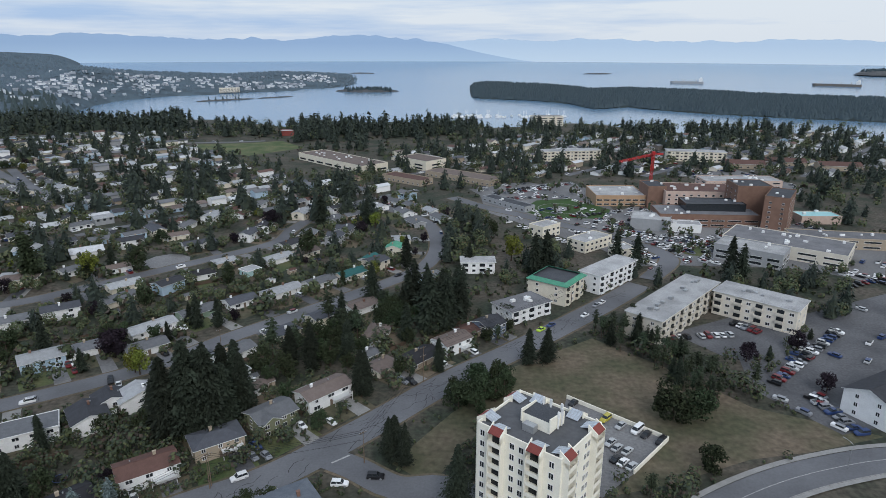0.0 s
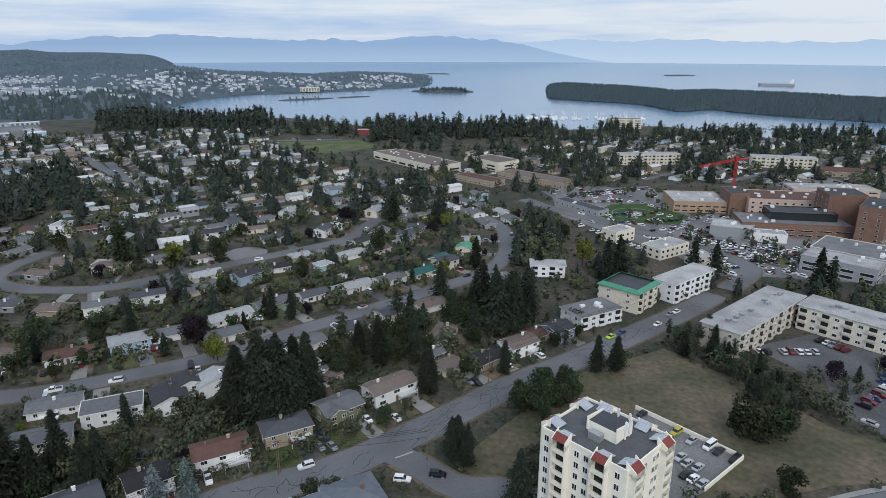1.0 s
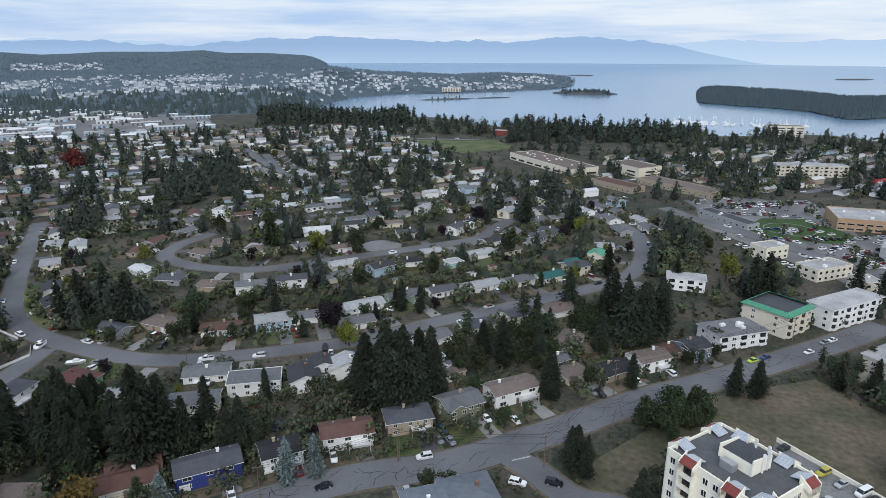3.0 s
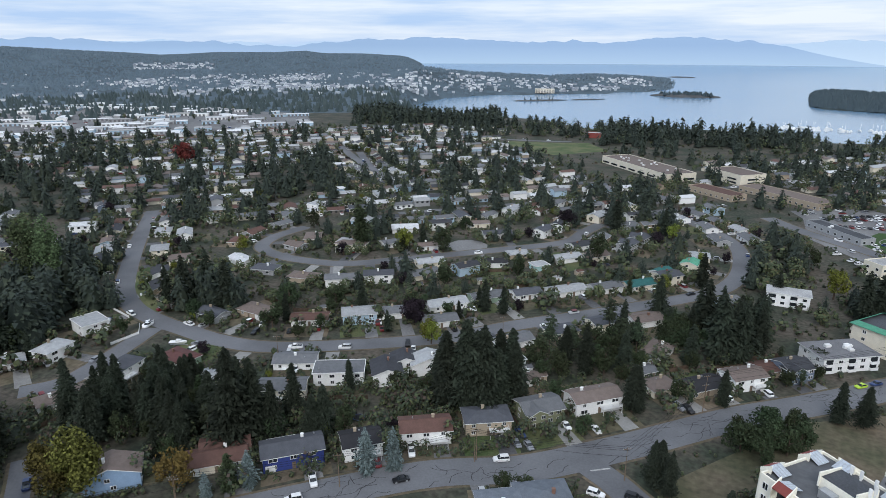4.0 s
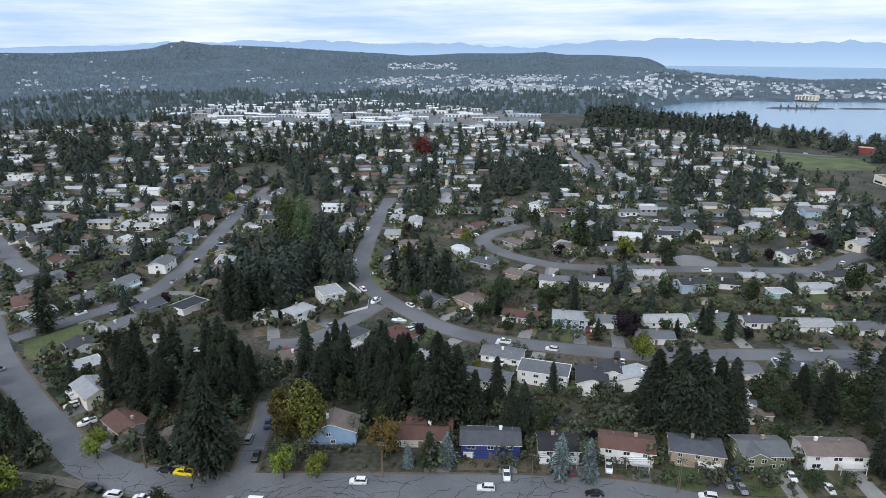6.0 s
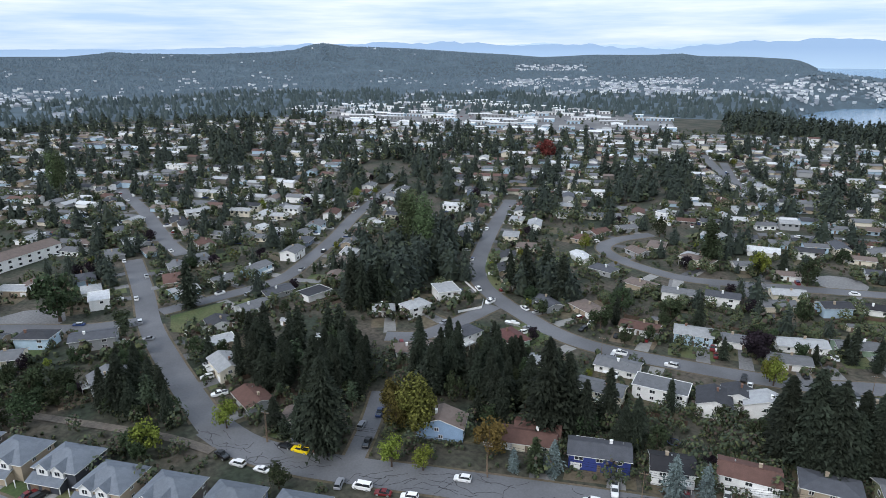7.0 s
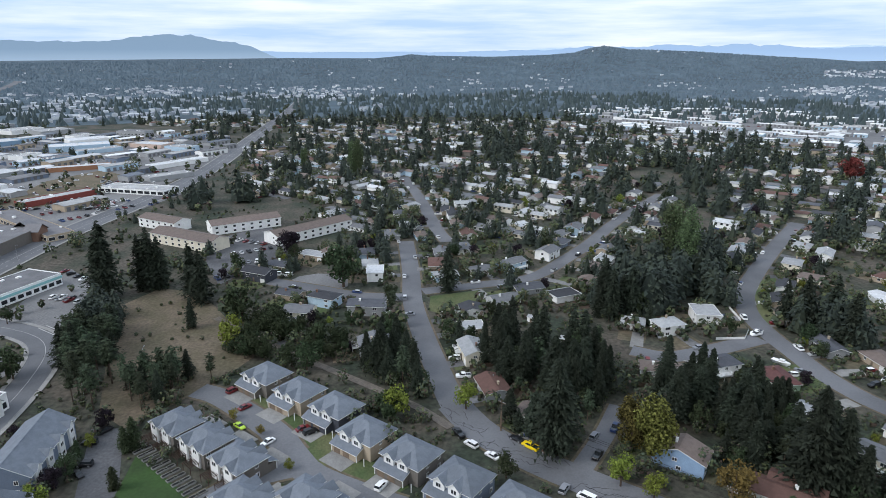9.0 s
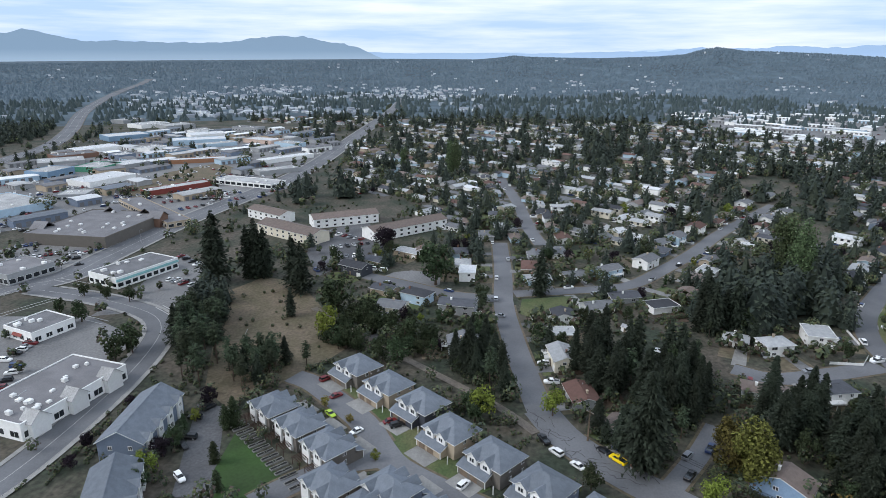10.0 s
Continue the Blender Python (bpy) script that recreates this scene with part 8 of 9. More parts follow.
def build_far_house(x, y, turn, rng):
    w, d, eave = rng.uniform(10.5, 15.5), rng.uniform(7, 9), rng.choice((2.6, 2.6, 4.5))
    roof = rng.choice(("grey", "grey", "slate", "light", "light", "taupe", "brown", "charcoal", "white"))
    wall = rng.choice(("white", "white", "cream", "cream", "tan", "grey", "drab", "skyblue"))
    s, q = Solid(), Solid()
    gable_wall(s, w, d, eave, 0.32)
    n = int(w / 3.5)
    for i in range(n):
        xx = -w / 2 + w * (i + 0.5) / n
        for sg in (-1, 1):
            s.box(xx - 0.8, xx + 0.8, sg * d / 2 - 0.05, sg * d / 2 + 0.05, eave - 1.9, eave - 0.6, 1)
    gable_roof(q, w, d, eave, 0.32)
    me = s.mesh("house", [wall_mat[wall], dark_glass])
    ob = tagged(new("house", me), f"{wall} house with {ROOF_WORDS[roof]} gabled roof in the suburb", "house", "detached houses")
    ob.matrix_world = pose(x, y, 0, 0, 0, turn)
    part("roof", q, [roof_mat[roof], white_trim], ob)


for ring in suburbs:
    xs, ys = [p[0] for p in ring], [p[1] for p in ring]
    c, s45 = math.cos(radians(45)), math.sin(radians(45))
    reach = int(max(max(map(abs, xs)), max(map(abs, ys))) * 1.5 / 20)
    for i in range(-reach, reach):
        for j in range(-reach, reach):
            row = j * 25.0 + (9.0 if j % 2 else 0.0)
            col = i * 15.6
            x, y = col * c - row * s45 + far_rng.uniform(-2, 2), col * s45 + row * c + far_rng.uniform(-2, 2)
            r = math.hypot(x, y)
            if not (290 < r < 1150) or not inside(x, y, ring) or far_rng.random() < 0.05:
                continue
            if land(x, y) < -3 or not off_road(x, y, 5) or not off_house(x, y, 4):
                continue
            if any((x - a) ** 2 + (y - b) ** 2 < 13.0 ** 2 for a, b in far_cells):
                continue
            if in_wood(x, y):
                continue
            far_cells.append((x, y))
far_cells.sort(key=lambda p: math.hypot(*p))
for x, y in far_cells[:60]:
    build_far_house(x, y, (45 if far_rng.random() < 0.85 else 135) + far_rng.uniform(-4, 4), far_rng)


def join_far_houses(cells):
    walls, roofs = Solid(), Solid()
    for x, y in cells:
        w, d, eave = far_rng.uniform(10, 15.5), far_rng.uniform(7, 9), far_rng.choice((2.6, 2.6, 4.5))
        a = radians((45 if far_rng.random() < 0.8 else 135) + far_rng.uniform(-4, 4))
        c, n = math.cos(a), math.sin(a)
        s, q = Solid(), Solid()
        gable_wall(s, w, d, eave, 0.32)
        x0, x1, y0, y1, z0, z1 = -w / 2 - 0.5, w / 2 + 0.5, -d / 2 - 0.6, d / 2 + 0.6, eave, eave + d / 2 * 0.32 + 0.2
        q.v = [(x0, y0, z0), (x1, y0, z0), (x1, 0, z1), (x0, 0, z1), (x1, y1, z0), (x0, y1, z0)]
        q.f, q.m = [(0, 1, 2, 3), (3, 2, 4, 5)], [0, 0]
        # one island a house, so that a wall keeps one colour
        for src, dst in ((s, walls), (q, roofs)):
            seen, remap = {}, []
            for p in src.v:
                key = tuple(round(v, 3) for v in p)
                if key not in seen:
                    seen[key] = len(dst.v)
                    dst.v.append((x + c * p[0] - n * p[1], y + n * p[0] + c * p[1], p[2]))
                remap.append(seen[key])
            dst.f += [tuple(remap[i] for i in f) for f in src.f]
            dst.m += src.m
    tagged(new("far_house_walls", walls.mesh("far_house_walls", [island_material("far_walls", [WALL[k] for k in ("white", "white", "cream", "tan", "grey", "drab", "skyblue")])])), "white and cream walls of the far suburb houses", "houses", "", "stuff")
    tagged(new("far_house_roofs", roofs.mesh("far_house_roofs", [island_material("far_roofs", [ROOF[k] for k in ("grey", "slate", "light", "light", "taupe", "brown", "charcoal", "white", "grey")])])), "grey, brown and pale roofs of the far suburb houses", "roofs", "", "stuff")


join_far_houses(far_cells[60:])


# warehouses of the trading estate
estate_rng = random.Random(9)
ring = [p for p in car_parks if p[0] == "warehouse_yard"][0][1]

estate_roof = material("white_roof_sheet", (0.74, 0.75, 0.76), 0.7, 0.08)


def build_warehouse(x, y, turn, w, d, h, wall, roof):
    s = Solid()
    s.prism([(-w / 2, -d / 2), (w / 2, -d / 2), (w / 2, d / 2), (-w / 2, d / 2)], -0.3, h)
    for k in range(int(w / 6)):
        s.box(-w / 2 + 6 * k + 1.4, -w / 2 + 6 * k + 4.6, -d / 2 - 0.06, -d / 2 + 0.1, 0, 3.2, 1)
    ob = tagged(new("warehouse", s.mesh("warehouse", [wall, roof_gravel])), "low pale warehouse in the trading estate", "warehouse", "warehouses")
    ob.matrix_world = pose(x, y, 0, 0, 0, turn)
    q = Solid()
    for sg in (-1, 1):
        e = [(-w / 2 - 0.4, sg * (d / 2 + 0.4), h), (w / 2 + 0.4, sg * (d / 2 + 0.4), h), (w / 2 + 0.4, 0, h + 0.06 * d), (-w / 2 - 0.4, 0, h + 0.06 * d)]
        q.slab(e if sg < 0 else e[::-1], 0.2)
    part("roof", q, roof, ob)


for x, y in scatter(ring, 150, 17, estate_rng, 3, 0.5):
    build_warehouse(x, y, estate_rng.choice((40, 45, 50, 135)), estate_rng.choice((16, 22, 30, 42)), estate_rng.uniform(11, 19), estate_rng.uniform(3.2, 5), wall_mat[estate_rng.choice(("white", "grey", "skyblue"))], estate_rng.choice((estate_roof, estate_roof, roof_mat["white"], roof_pale)))

# smaller workshops that fill the yards beside the highway
near_house = np.array([(x, y, math.hypot(w, d) / 2) for x, y, w, d in house_spots] + big_spots)
ring = [p for p in car_parks if p[0] == "industrial_yard"][0][1]
for x, y in scatter(ring, 60, 30, estate_rng, 4, 6):
    if math.hypot(x, y) < 470 or inside(x, y, lawns[[l[0] for l in lawns].index("dirt_lot")][2]):
        continue
    build_warehouse(x, y, estate_rng.choice((138, 145, 150, 55)), estate_rng.choice((18, 24, 34)), estate_rng.uniform(11, 17), estate_rng.uniform(3.4, 5.5), wall_mat[estate_rng.choice(("white", "grey", "skyblue", "tan", "slateblue"))], estate_rng.choice((estate_roof, roof_pale, roof_gravel, roof_mat["white"], roof_mat["bluegrey"])))
    big_spots.append((x, y, 13))
near_house = np.array([(x, y, math.hypot(w, d) / 2) for x, y, w, d in house_spots] + big_spots)

# vehicles standing about the yards and the far streets
def build_far_cars():
    rng = random.Random(41)
    s = Solid()
    spots = []
    for name, lot, n in [(p[0], p[1], {"warehouse_yard": 160, "industrial_yard": 190, "hospital_forecourt": 90, "hospital_west_lot": 60, "hospital_yard": 40, "hospital_north_lot": 40, "apartment_car_park": 14, "mall_car_park": 40, "store_car_park": 60}.get(p[0], 0)) for p in car_parks]:
        spots += [(x, y, rng.choice((35, 45, 125, 135))) for x, y in (scatter(lot, n, 3.2, rng, 1.0, 0.5) if n else ())]
    for x, y in far_cells:
        a = rng.random() * 6.28
        for k in range(2):
            if rng.random() < 0.75:
                spots.append((x + 8.5 * math.cos(a + 1.3 * k), y + 8.5 * math.sin(a + 1.3 * k), rng.choice((45, 135))))
    spots += street_cars + [p for p in drive_cars + kerb_cars if math.hypot(p[0], p[1]) >= 240]
    for x, y, turn in spots:
        c, n = math.cos(radians(turn)), math.sin(radians(turn))
        o = Solid()
        h = rng.choice((0.8, 0.9, 1.1))
        o.box(-2.3, 2.3, -0.9, 0.9, 0.2, h)
        o.box(-1.5, 0.9, -0.78, 0.78, h, h + 0.55, 1, 0)
        i = len(s.v)
        s.v += [(x + c * p[0] - n * p[1], y + n * p[0] + c * p[1], p[2] + 0.12) for p in o.v]
        s.f += [tuple(k + i for k in f) for f in o.f]
        s.m += o.m
    paint = island_material("car_paints", [CAR[k] for k in ("white", "white", "silver", "grey", "black", "white", "red", "blue", "silver")], 0.35)
    tagged(new("far_cars", s.mesh("far_cars", [paint, dark_glass])), "parked cars and vans in the far yards and drives", "cars", "", "stuff")


build_far_cars()


# ---- far woods ----
def rough_conifer(s, x, y, z, h, rng, sides=7, tiers=4):
    """A conifer as ragged skirts of boughs, one over another."""
    sp = h * (rng.uniform(0.17, 0.26) if tiers > 2 else rng.uniform(0.3, 0.5))
    for k in range(tiers):
        t0 = 0.06 + 0.84 * k / tiers
        z0, z1 = z + h * t0, z + h * min(1.0, t0 + 1.2 / tiers + 0.06)
        r = sp * (1 - t0 ** 1.2) ** 0.85 * rng.uniform(0.8, 1.15)
        a0 = rng.random() * 6.28
        i = len(s.v)
        s.v.append((x + rng.uniform(-0.1, 0.1) * r, y + rng.uniform(-0.1, 0.1) * r, z1))
        for j in range(sides):
            a = a0 + 2 * math.pi * j / sides
            rr = r * (rng.uniform(0.9, 1.25) if j % 2 else rng.uniform(0.5, 0.75))
            s.v.append((x + rr * math.cos(a), y + rr * math.sin(a), z0 - rng.uniform(-0.01, 0.04) * h + (0.0 if j % 2 else 0.03 * h)))
        for j in range(sides):
            s.f.append((i, i + 1 + j, i + 1 + (j + 1) % sides))
            s.m.append(0)


def ragged_fir(s, x, y, z, h, rng, boughs):
    """A bulky fir: drooping sprays round a dark core, blunt at the top and uneven in outline."""
    sp = h * rng.uniform(0.23, 0.35)
    size = math.sqrt(62 / boughs)
    p1, p2 = rng.random() * 6.28, rng.random() * 6.28
    i = len(s.v)
    s.v.append((x, y, z + h * 0.9))
    for j in range(5):
        a = p1 + j * 1.2566
        s.v.append((x + sp * 0.8 * math.cos(a), y + sp * 0.8 * math.sin(a), z + h * 0.06))
    s.f += [(i, i + 1 + j, i + 1 + (j + 1) % 5) for j in range(5)]
    s.m += [0] * 5
    for k in range(boughs):
        t = 1 - math.sqrt(rng.random()) * 0.98
        a = rng.random() * 6.28
        r = sp * ((1 - t ** 1.6) ** 0.85 * (0.65 + 0.35 * min(1, t * 4)) + 0.05) * (1 + 0.2 * math.sin(2 * a + p1 + 6 * t) + 0.16 * math.sin(3 * a + p2 - 9 * t)) * rng.uniform(0.7, 1.12)
        c, n = math.cos(a), math.sin(a)
        e = h * rng.uniform(0.05, 0.085) * size
        q = Vector((x + r * 0.86 * c, y + r * 0.86 * n, z + h * (0.05 + 0.95 * t)))
        way = Vector((c, n, rng.gauss(-0.45, 0.4))) * e * 1.4
        side = Vector((-n, c, rng.gauss(0, 0.5))) * e
        s.poly([q + side - way * 0.5, q + way, q - side - way * 0.5])


def fir_boughs(x, y):
    """Sprays of a fir, fewer with the distance from the middle of the place."""
    return int(min(230, max(50, 66000 / max(1.0, math.hypot(x, y)))))


def rough_leafy(s, x, y, z, h, rng, tufts=44, leaf=1.0):
    w = h * rng.uniform(0.3, 0.45)
    for _ in range(tufts):
        d = Vector((rng.gauss(0, 1), rng.gauss(0, 1), rng.gauss(0, 1))).normalized() * rng.uniform(0.6, 1.0)
        q = Vector((x + d.x * w, y + d.y * w, z + h * 0.55 + d.z * h * 0.42))
        e = leaf * (rng.uniform(0.13, 0.3) + 0.035 * h if h < 8 else rng.uniform(0.35, 0.8))
        n = (d + Vector((rng.gauss(0, 0.4), rng.gauss(0, 0.4), 0.5))).normalized()
        u = n.orthogonal().normalized()
        v = n.cross(u)
        s.poly([q + u * e, q + v * e - n * e * 0.3, q - u * e, q - v * e - n * e * 0.3])


stuff_rng = random.Random(55)
firs, broad = Solid(), Solid()
for kind, count, low, high, ring in far_woods:
    for x, y in scatter(ring, int(count * 0.8), 5.0, stuff_rng, 1.5, -0.5):
        k = stuff_rng.choice(MIX[kind])
        h = stuff_rng.uniform(low, high)
        if math.hypot(x, y) > 1150:
            continue
        if k in "fp":
            ragged_fir(firs, x, y, min(0.0, land(x, y)), h, stuff_rng, fir_boughs(x, y))
        else:
            rough_leafy(broad, x, y, 0, h * 0.66, stuff_rng, 44, 1.25)
for x, y, h, k in far_plants:
    rough_leafy(broad, x, y, 0, h, stuff_rng, int(50 + 14 * h)) if k == "d" else ragged_fir(firs, x, y, 0, h, stuff_rng, fir_boughs(x, y))
# trees among the far houses
for x, y in far_cells:
    around = [(p, q) for p, q in far_cells if abs(p - x) < 40 and abs(q - y) < 40]
    for _ in range(7):
        a, b = x + stuff_rng.uniform(-15, 15), y + stuff_rng.uniform(-15, 15)
        if off_road(a, b, 1.2) and all((a - p) ** 2 + (b - q) ** 2 > 42 for p, q in around):
            u = stuff_rng.random()
            if u < 0.17:
                ragged_fir(firs, a, b, 0, stuff_rng.uniform(9, 21), stuff_rng, fir_boughs(a, b))
            elif u < 0.62:
                rough_leafy(broad, a, b, 0, stuff_rng.uniform(4.5, 10), stuff_rng, 44, 1.4)
            else:
                rough_leafy(broad, a, b, -0.3, stuff_rng.uniform(1.5, 3), stuff_rng, 16, 2.0)
tagged(new("far_firs", firs.mesh("far_firs", [far_leaf])), "dark fir trees standing among the far houses", "trees", "", "stuff")
broad_leaf = island_material("broad_foliage", [(0.05, 0.07, 0.03), (0.065, 0.085, 0.04), (0.045, 0.06, 0.032), (0.08, 0.095, 0.04), (0.05, 0.066, 0.034), (0.095, 0.115, 0.05), (0.075, 0.10, 0.045), (0.10, 0.085, 0.04)])
tagged(new("far_leafy_trees", broad.mesh("far_leafy_trees", [broad_leaf])), "green leafy trees among the far houses", "trees", "", "stuff")

# shrubs and hedges of the gardens
shrubs = Solid()
shrub_rng = random.Random(17)
for x, y, turn, w, d, *_ in houses:
    for _ in range(18):
        a = shrub_rng.random() * 6.28
        r = shrub_rng.uniform(0.75, 1.5) * math.hypot(w, d) / 2
        px, py = x + r * math.cos(a), y + r * math.sin(a)
        if off_road(px, py, 1.0) and off_house(px, py, -2.0):
            rough_leafy(shrubs, px, py, -0.2, shrub_rng.choice((1.2, 1.6, 2.2, 3.2, 4.5)), shrub_rng, *((40, 1.1) if math.hypot(px, py) < 170 else (26, 1.9)))
for x, y, h in small_plants:
    rough_leafy(shrubs, x, y, -0.3, h, shrub_rng, 60)
# undergrowth of the woods
for kind, count, low, high, ring in woods:
    for x, y in scatter(ring, int(count * 1.4), 2.2, shrub_rng, 1.5, -1.0):
        rough_leafy(shrubs, x, y, -0.3, shrub_rng.uniform(1.5, 4.0), shrub_rng, 40)


def fill_gardens():
    """Bushes, hedge lumps and small trees that crowd the plots between the houses."""
    rng = random.Random(71)
    n = 0
    for _ in range(60000):
        if n >= 7600:
            break
        az, r = rng.uniform(-33, 124), 138 * (1000 / 138) ** rng.random()
        x, y = -r * math.sin(radians(az)), r * math.cos(radians(az))
        if noise.noise((x * 0.03, y * 0.03, 4.0)) + rng.uniform(-0.35, 0.35) < -0.12 or land(x, y) < -4:
            continue
        if not off_road(x, y, 1.3) or not off_house(x, y, -1.2) or any(inside(x, y, l[2]) for l in lawns) or any(inside(x, y, c[1]) for c in car_parks):
            continue
        h = rng.uniform(5, 9.5) if rng.random() < 0.12 else rng.choice((1.2, 1.5, 2.0, 2.6, 3.6))
        if not clear_view(x, y, h):
            continue
        n += 1
        if h >= 5:
            rough_leafy(shrubs, x, y, 0, h, rng, int(max(18, 9500 / r)) if r > 240 else 90, 1.25 + r / 450 if r > 240 else 0.9)
        else:
            rough_leafy(shrubs, x, y, -0.3, h, rng, int(max(6, 3600 / r)) if r > 240 else 34, 1.5 + r / 400 if r > 240 else 1.0)


fill_gardens()


def lot_trees():
    """Small trees on the islands and edges of the car parks and yards."""
    rng = random.Random(83)
    count = {"industrial_yard": 110, "mall_car_park": 22, "store_car_park": 16, "south_car_park": 8, "bank_car_park": 7, "flats_car_park": 8, "hospital_yard": 16, "hospital_car_park": 10, "hospital_forecourt": 26, "hospital_west_lot": 14, "hospital_north_lot": 10, "warehouse_yard": 60}
    for name, lot in car_parks:
        for x, y in scatter(lot, count.get(name, 0), 5, rng, 1.0, -2.0):
            r = math.hypot(x, y)
            h = rng.uniform(3, 7) if r < 400 else rng.uniform(4, 9.5)
            rough_leafy(shrubs, x, y, 0, h, rng, int(max(20, 11000 / r)), 1.2 + r / 600)
    for side in (-1, 1):
        for q, d in lines["artery_road"][8:-60:5]:
            p = q + Vector((-d.y, d.x)) * side * (11.5 + rng.uniform(0, 4))
            if rng.random() < 0.5 and off_house(p.x, p.y, -3) and off_road(p.x, p.y, 1.0):
                rough_leafy(shrubs, p.x, p.y, 0, rng.uniform(3, 7.5), rng, 26, 1.3 + p.length / 600)


lot_trees()


def hedge(a, b, height):
    """A clipped hedge between two points, as close leaf tufts."""
    a, b = Vector(a), Vector(b)
    n = max(2, int((b - a).length / 0.9))
    for k in range(n):
        p = a.lerp(b, (k + 0.5) / n)
        if off_road(p.x, p.y, 0.6):
            rough_leafy(shrubs, p.x + shrub_rng.uniform(-0.15, 0.15), p.y + shrub_rng.uniform(-0.15, 0.15), -0.3, height * shrub_rng.uniform(0.85, 1.15), shrub_rng, 20)


for a, b, h in HEDGES:
    hedge(a, b, h)


def board_fence(a, b):
    a, b = Vector(a), Vector(b)
    d = b - a
    if d.length < 3 or not all(off_road(*(a.lerp(b, t)), 0.4) for t in (0, 0.5, 1)):
        return
    m = Matrix.Translation((a.x, a.y, 0)) @ Matrix.Rotation(math.atan2(d.y, d.x), 4, "Z")
    root = thing("fence", m, "weathered brown board fence between gardens", "fence", "garden fences")
    s = Solid()
    n = int(d.length / 0.45)
    for k in range(n):
        x = d.length * k / n
        s.box(x, x + 0.42, -0.02, 0.02, -0.1, 1.65 + 0.04 * ((k * 7) % 3))
    tagged(part("board", s, fence_wood, root), kind="stuff")
    for k in range(int(d.length / 5) + 1):
        s = Solid()
        s.box(min(d.length, k * 5.0) - 0.06, min(d.length, k * 5.0) + 0.06, 0.03, 0.14, -0.2, 1.75)
        part("post", s, fence_wood, root)


plot_rng = random.Random(6)
for x, y, turn, w, d, *_ in houses:
    if math.hypot(x, y) > 330:
        continue
    m = pose(x, y, 0, 0, 0, turn)
    side = plot_rng.choice((-1, 1)) * (w / 2 + plot_rng.uniform(1.5, 2.5))
    back = d / 2 + plot_rng.uniform(6, 10)
    p, q, e = (m @ Vector((side, -d / 2 + 1, 0))).to_2d(), (m @ Vector((side, back, 0))).to_2d(), (m @ Vector((-side, back, 0))).to_2d()
    for a, b in ((p, q), (q, e)):
        if not all(off_house(*(a.lerp(b, t)), -3.5) for t in (0, 0.33, 0.66, 1)):
            continue
        r = plot_rng.random()
        if r < 0.42:
            hedge(a, b, plot_rng.uniform(1.4, 2.8))
        elif r < 0.72:
            board_fence(a, b)
shrub_mix = island_material("shrub_foliage", [(0.036, 0.050, 0.026), (0.055, 0.073, 0.031), (0.029, 0.042, 0.025), (0.080, 0.092, 0.037), (0.043, 0.060, 0.030), (0.060, 0.044, 0.033)])
tagged(new("garden_shrubs", shrubs.mesh("garden_shrubs", [shrub_mix])), "shrubs and hedges in the gardens", "shrubs", "", "stuff")

# wooded hills and their houses
def canopy(s, x, y, z, r, h, rng, rings):
    """The crown of a far tree in a closed wood: a low, uneven dome."""
    n = 5
    i = len(s.v)
    a0 = rng.random() * 6.28
    s.v.append((x + rng.uniform(-0.2, 0.2) * r, y + rng.uniform(-0.2, 0.2) * r, z + h))
    for k, zz in ((0.55, 0.7), (1.0, 0.0))[2 - rings:]:
        for j in range(n):
            a, q = a0 + 6.2832 * j / n, r * k * rng.uniform(0.75, 1.25)
            s.v.append((x + q * math.cos(a), y + q * math.sin(a), z + h * zz * rng.uniform(0.8, 1.1)))
    for j in range(n):
        s.f.append((i, i + 1 + j, i + 1 + (j + 1) % n))
        if rings == 2:
            s.f.append((i + 1 + j, i + 1 + n + j, i + 1 + n + (j + 1) % n, i + 1 + (j + 1) % n))
    s.m += [0] * (n * rings)


def town_share(x, y, z, az, r):
    """How thickly houses stand on the far land, from none to one."""
    low = math.degrees(math.atan2(z - 110, r))
    patch = smooth(-0.12, 0.22, noise.noise((x * 0.0045, y * 0.0045, 2.0)))
    if az < 31.5:
        shore = float(np.interp(az, HEAD_AT, HEAD_SHORE))
        return (0.2 + 0.8 * patch) * smooth(8, 10, az) if shore + 25 < r < shore + 430 else 0.05 * patch
    if az < 58:
        if 46 < az < 52 and -1.75 < low < -1.25:
            return 0.9
        return (0.15 + 0.85 * patch) * smooth(-2.1, -2.5, low) * smooth(58, 50, az) * smooth(1500, 1700, r)
    if az < 88:
        return 0.13 * patch * smooth(-2.0, -2.6, low) + 0.025 * patch
    return (0.1 + 0.6 * patch) * smooth(-2.6, -3.2, low) * smooth(122, 110, az) + 0.03 * patch


hill, belt = Solid(), Solid()
hill_rng = random.Random(3)
count = 0
isle = Solid()
while count < 26000:
    az, r = hill_rng.uniform(5, 132), math.sqrt(hill_rng.uniform(1150 ** 2, 3700 ** 2))
    x, y = -r * math.sin(radians(az)), r * math.cos(radians(az))
    z = land(x, y)
    if z < SEA + 2 or hill_rng.random() < 0.85 * town_share(x, y, z, az, r) or (az > 95 and r < 2600 and not off_road(x, y, 9)):
        count += 0.05
        continue
    if r < 1750 + 250 * noise.noise((x * 0.003, y * 0.003, 7.0)) and az > 29:
        canopy(belt, x, y, z - 1, hill_rng.uniform(3.5, 7.0), hill_rng.uniform(8, 17), hill_rng, 1)
    else:
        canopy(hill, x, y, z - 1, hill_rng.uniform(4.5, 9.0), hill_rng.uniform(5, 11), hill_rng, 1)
    count += 1
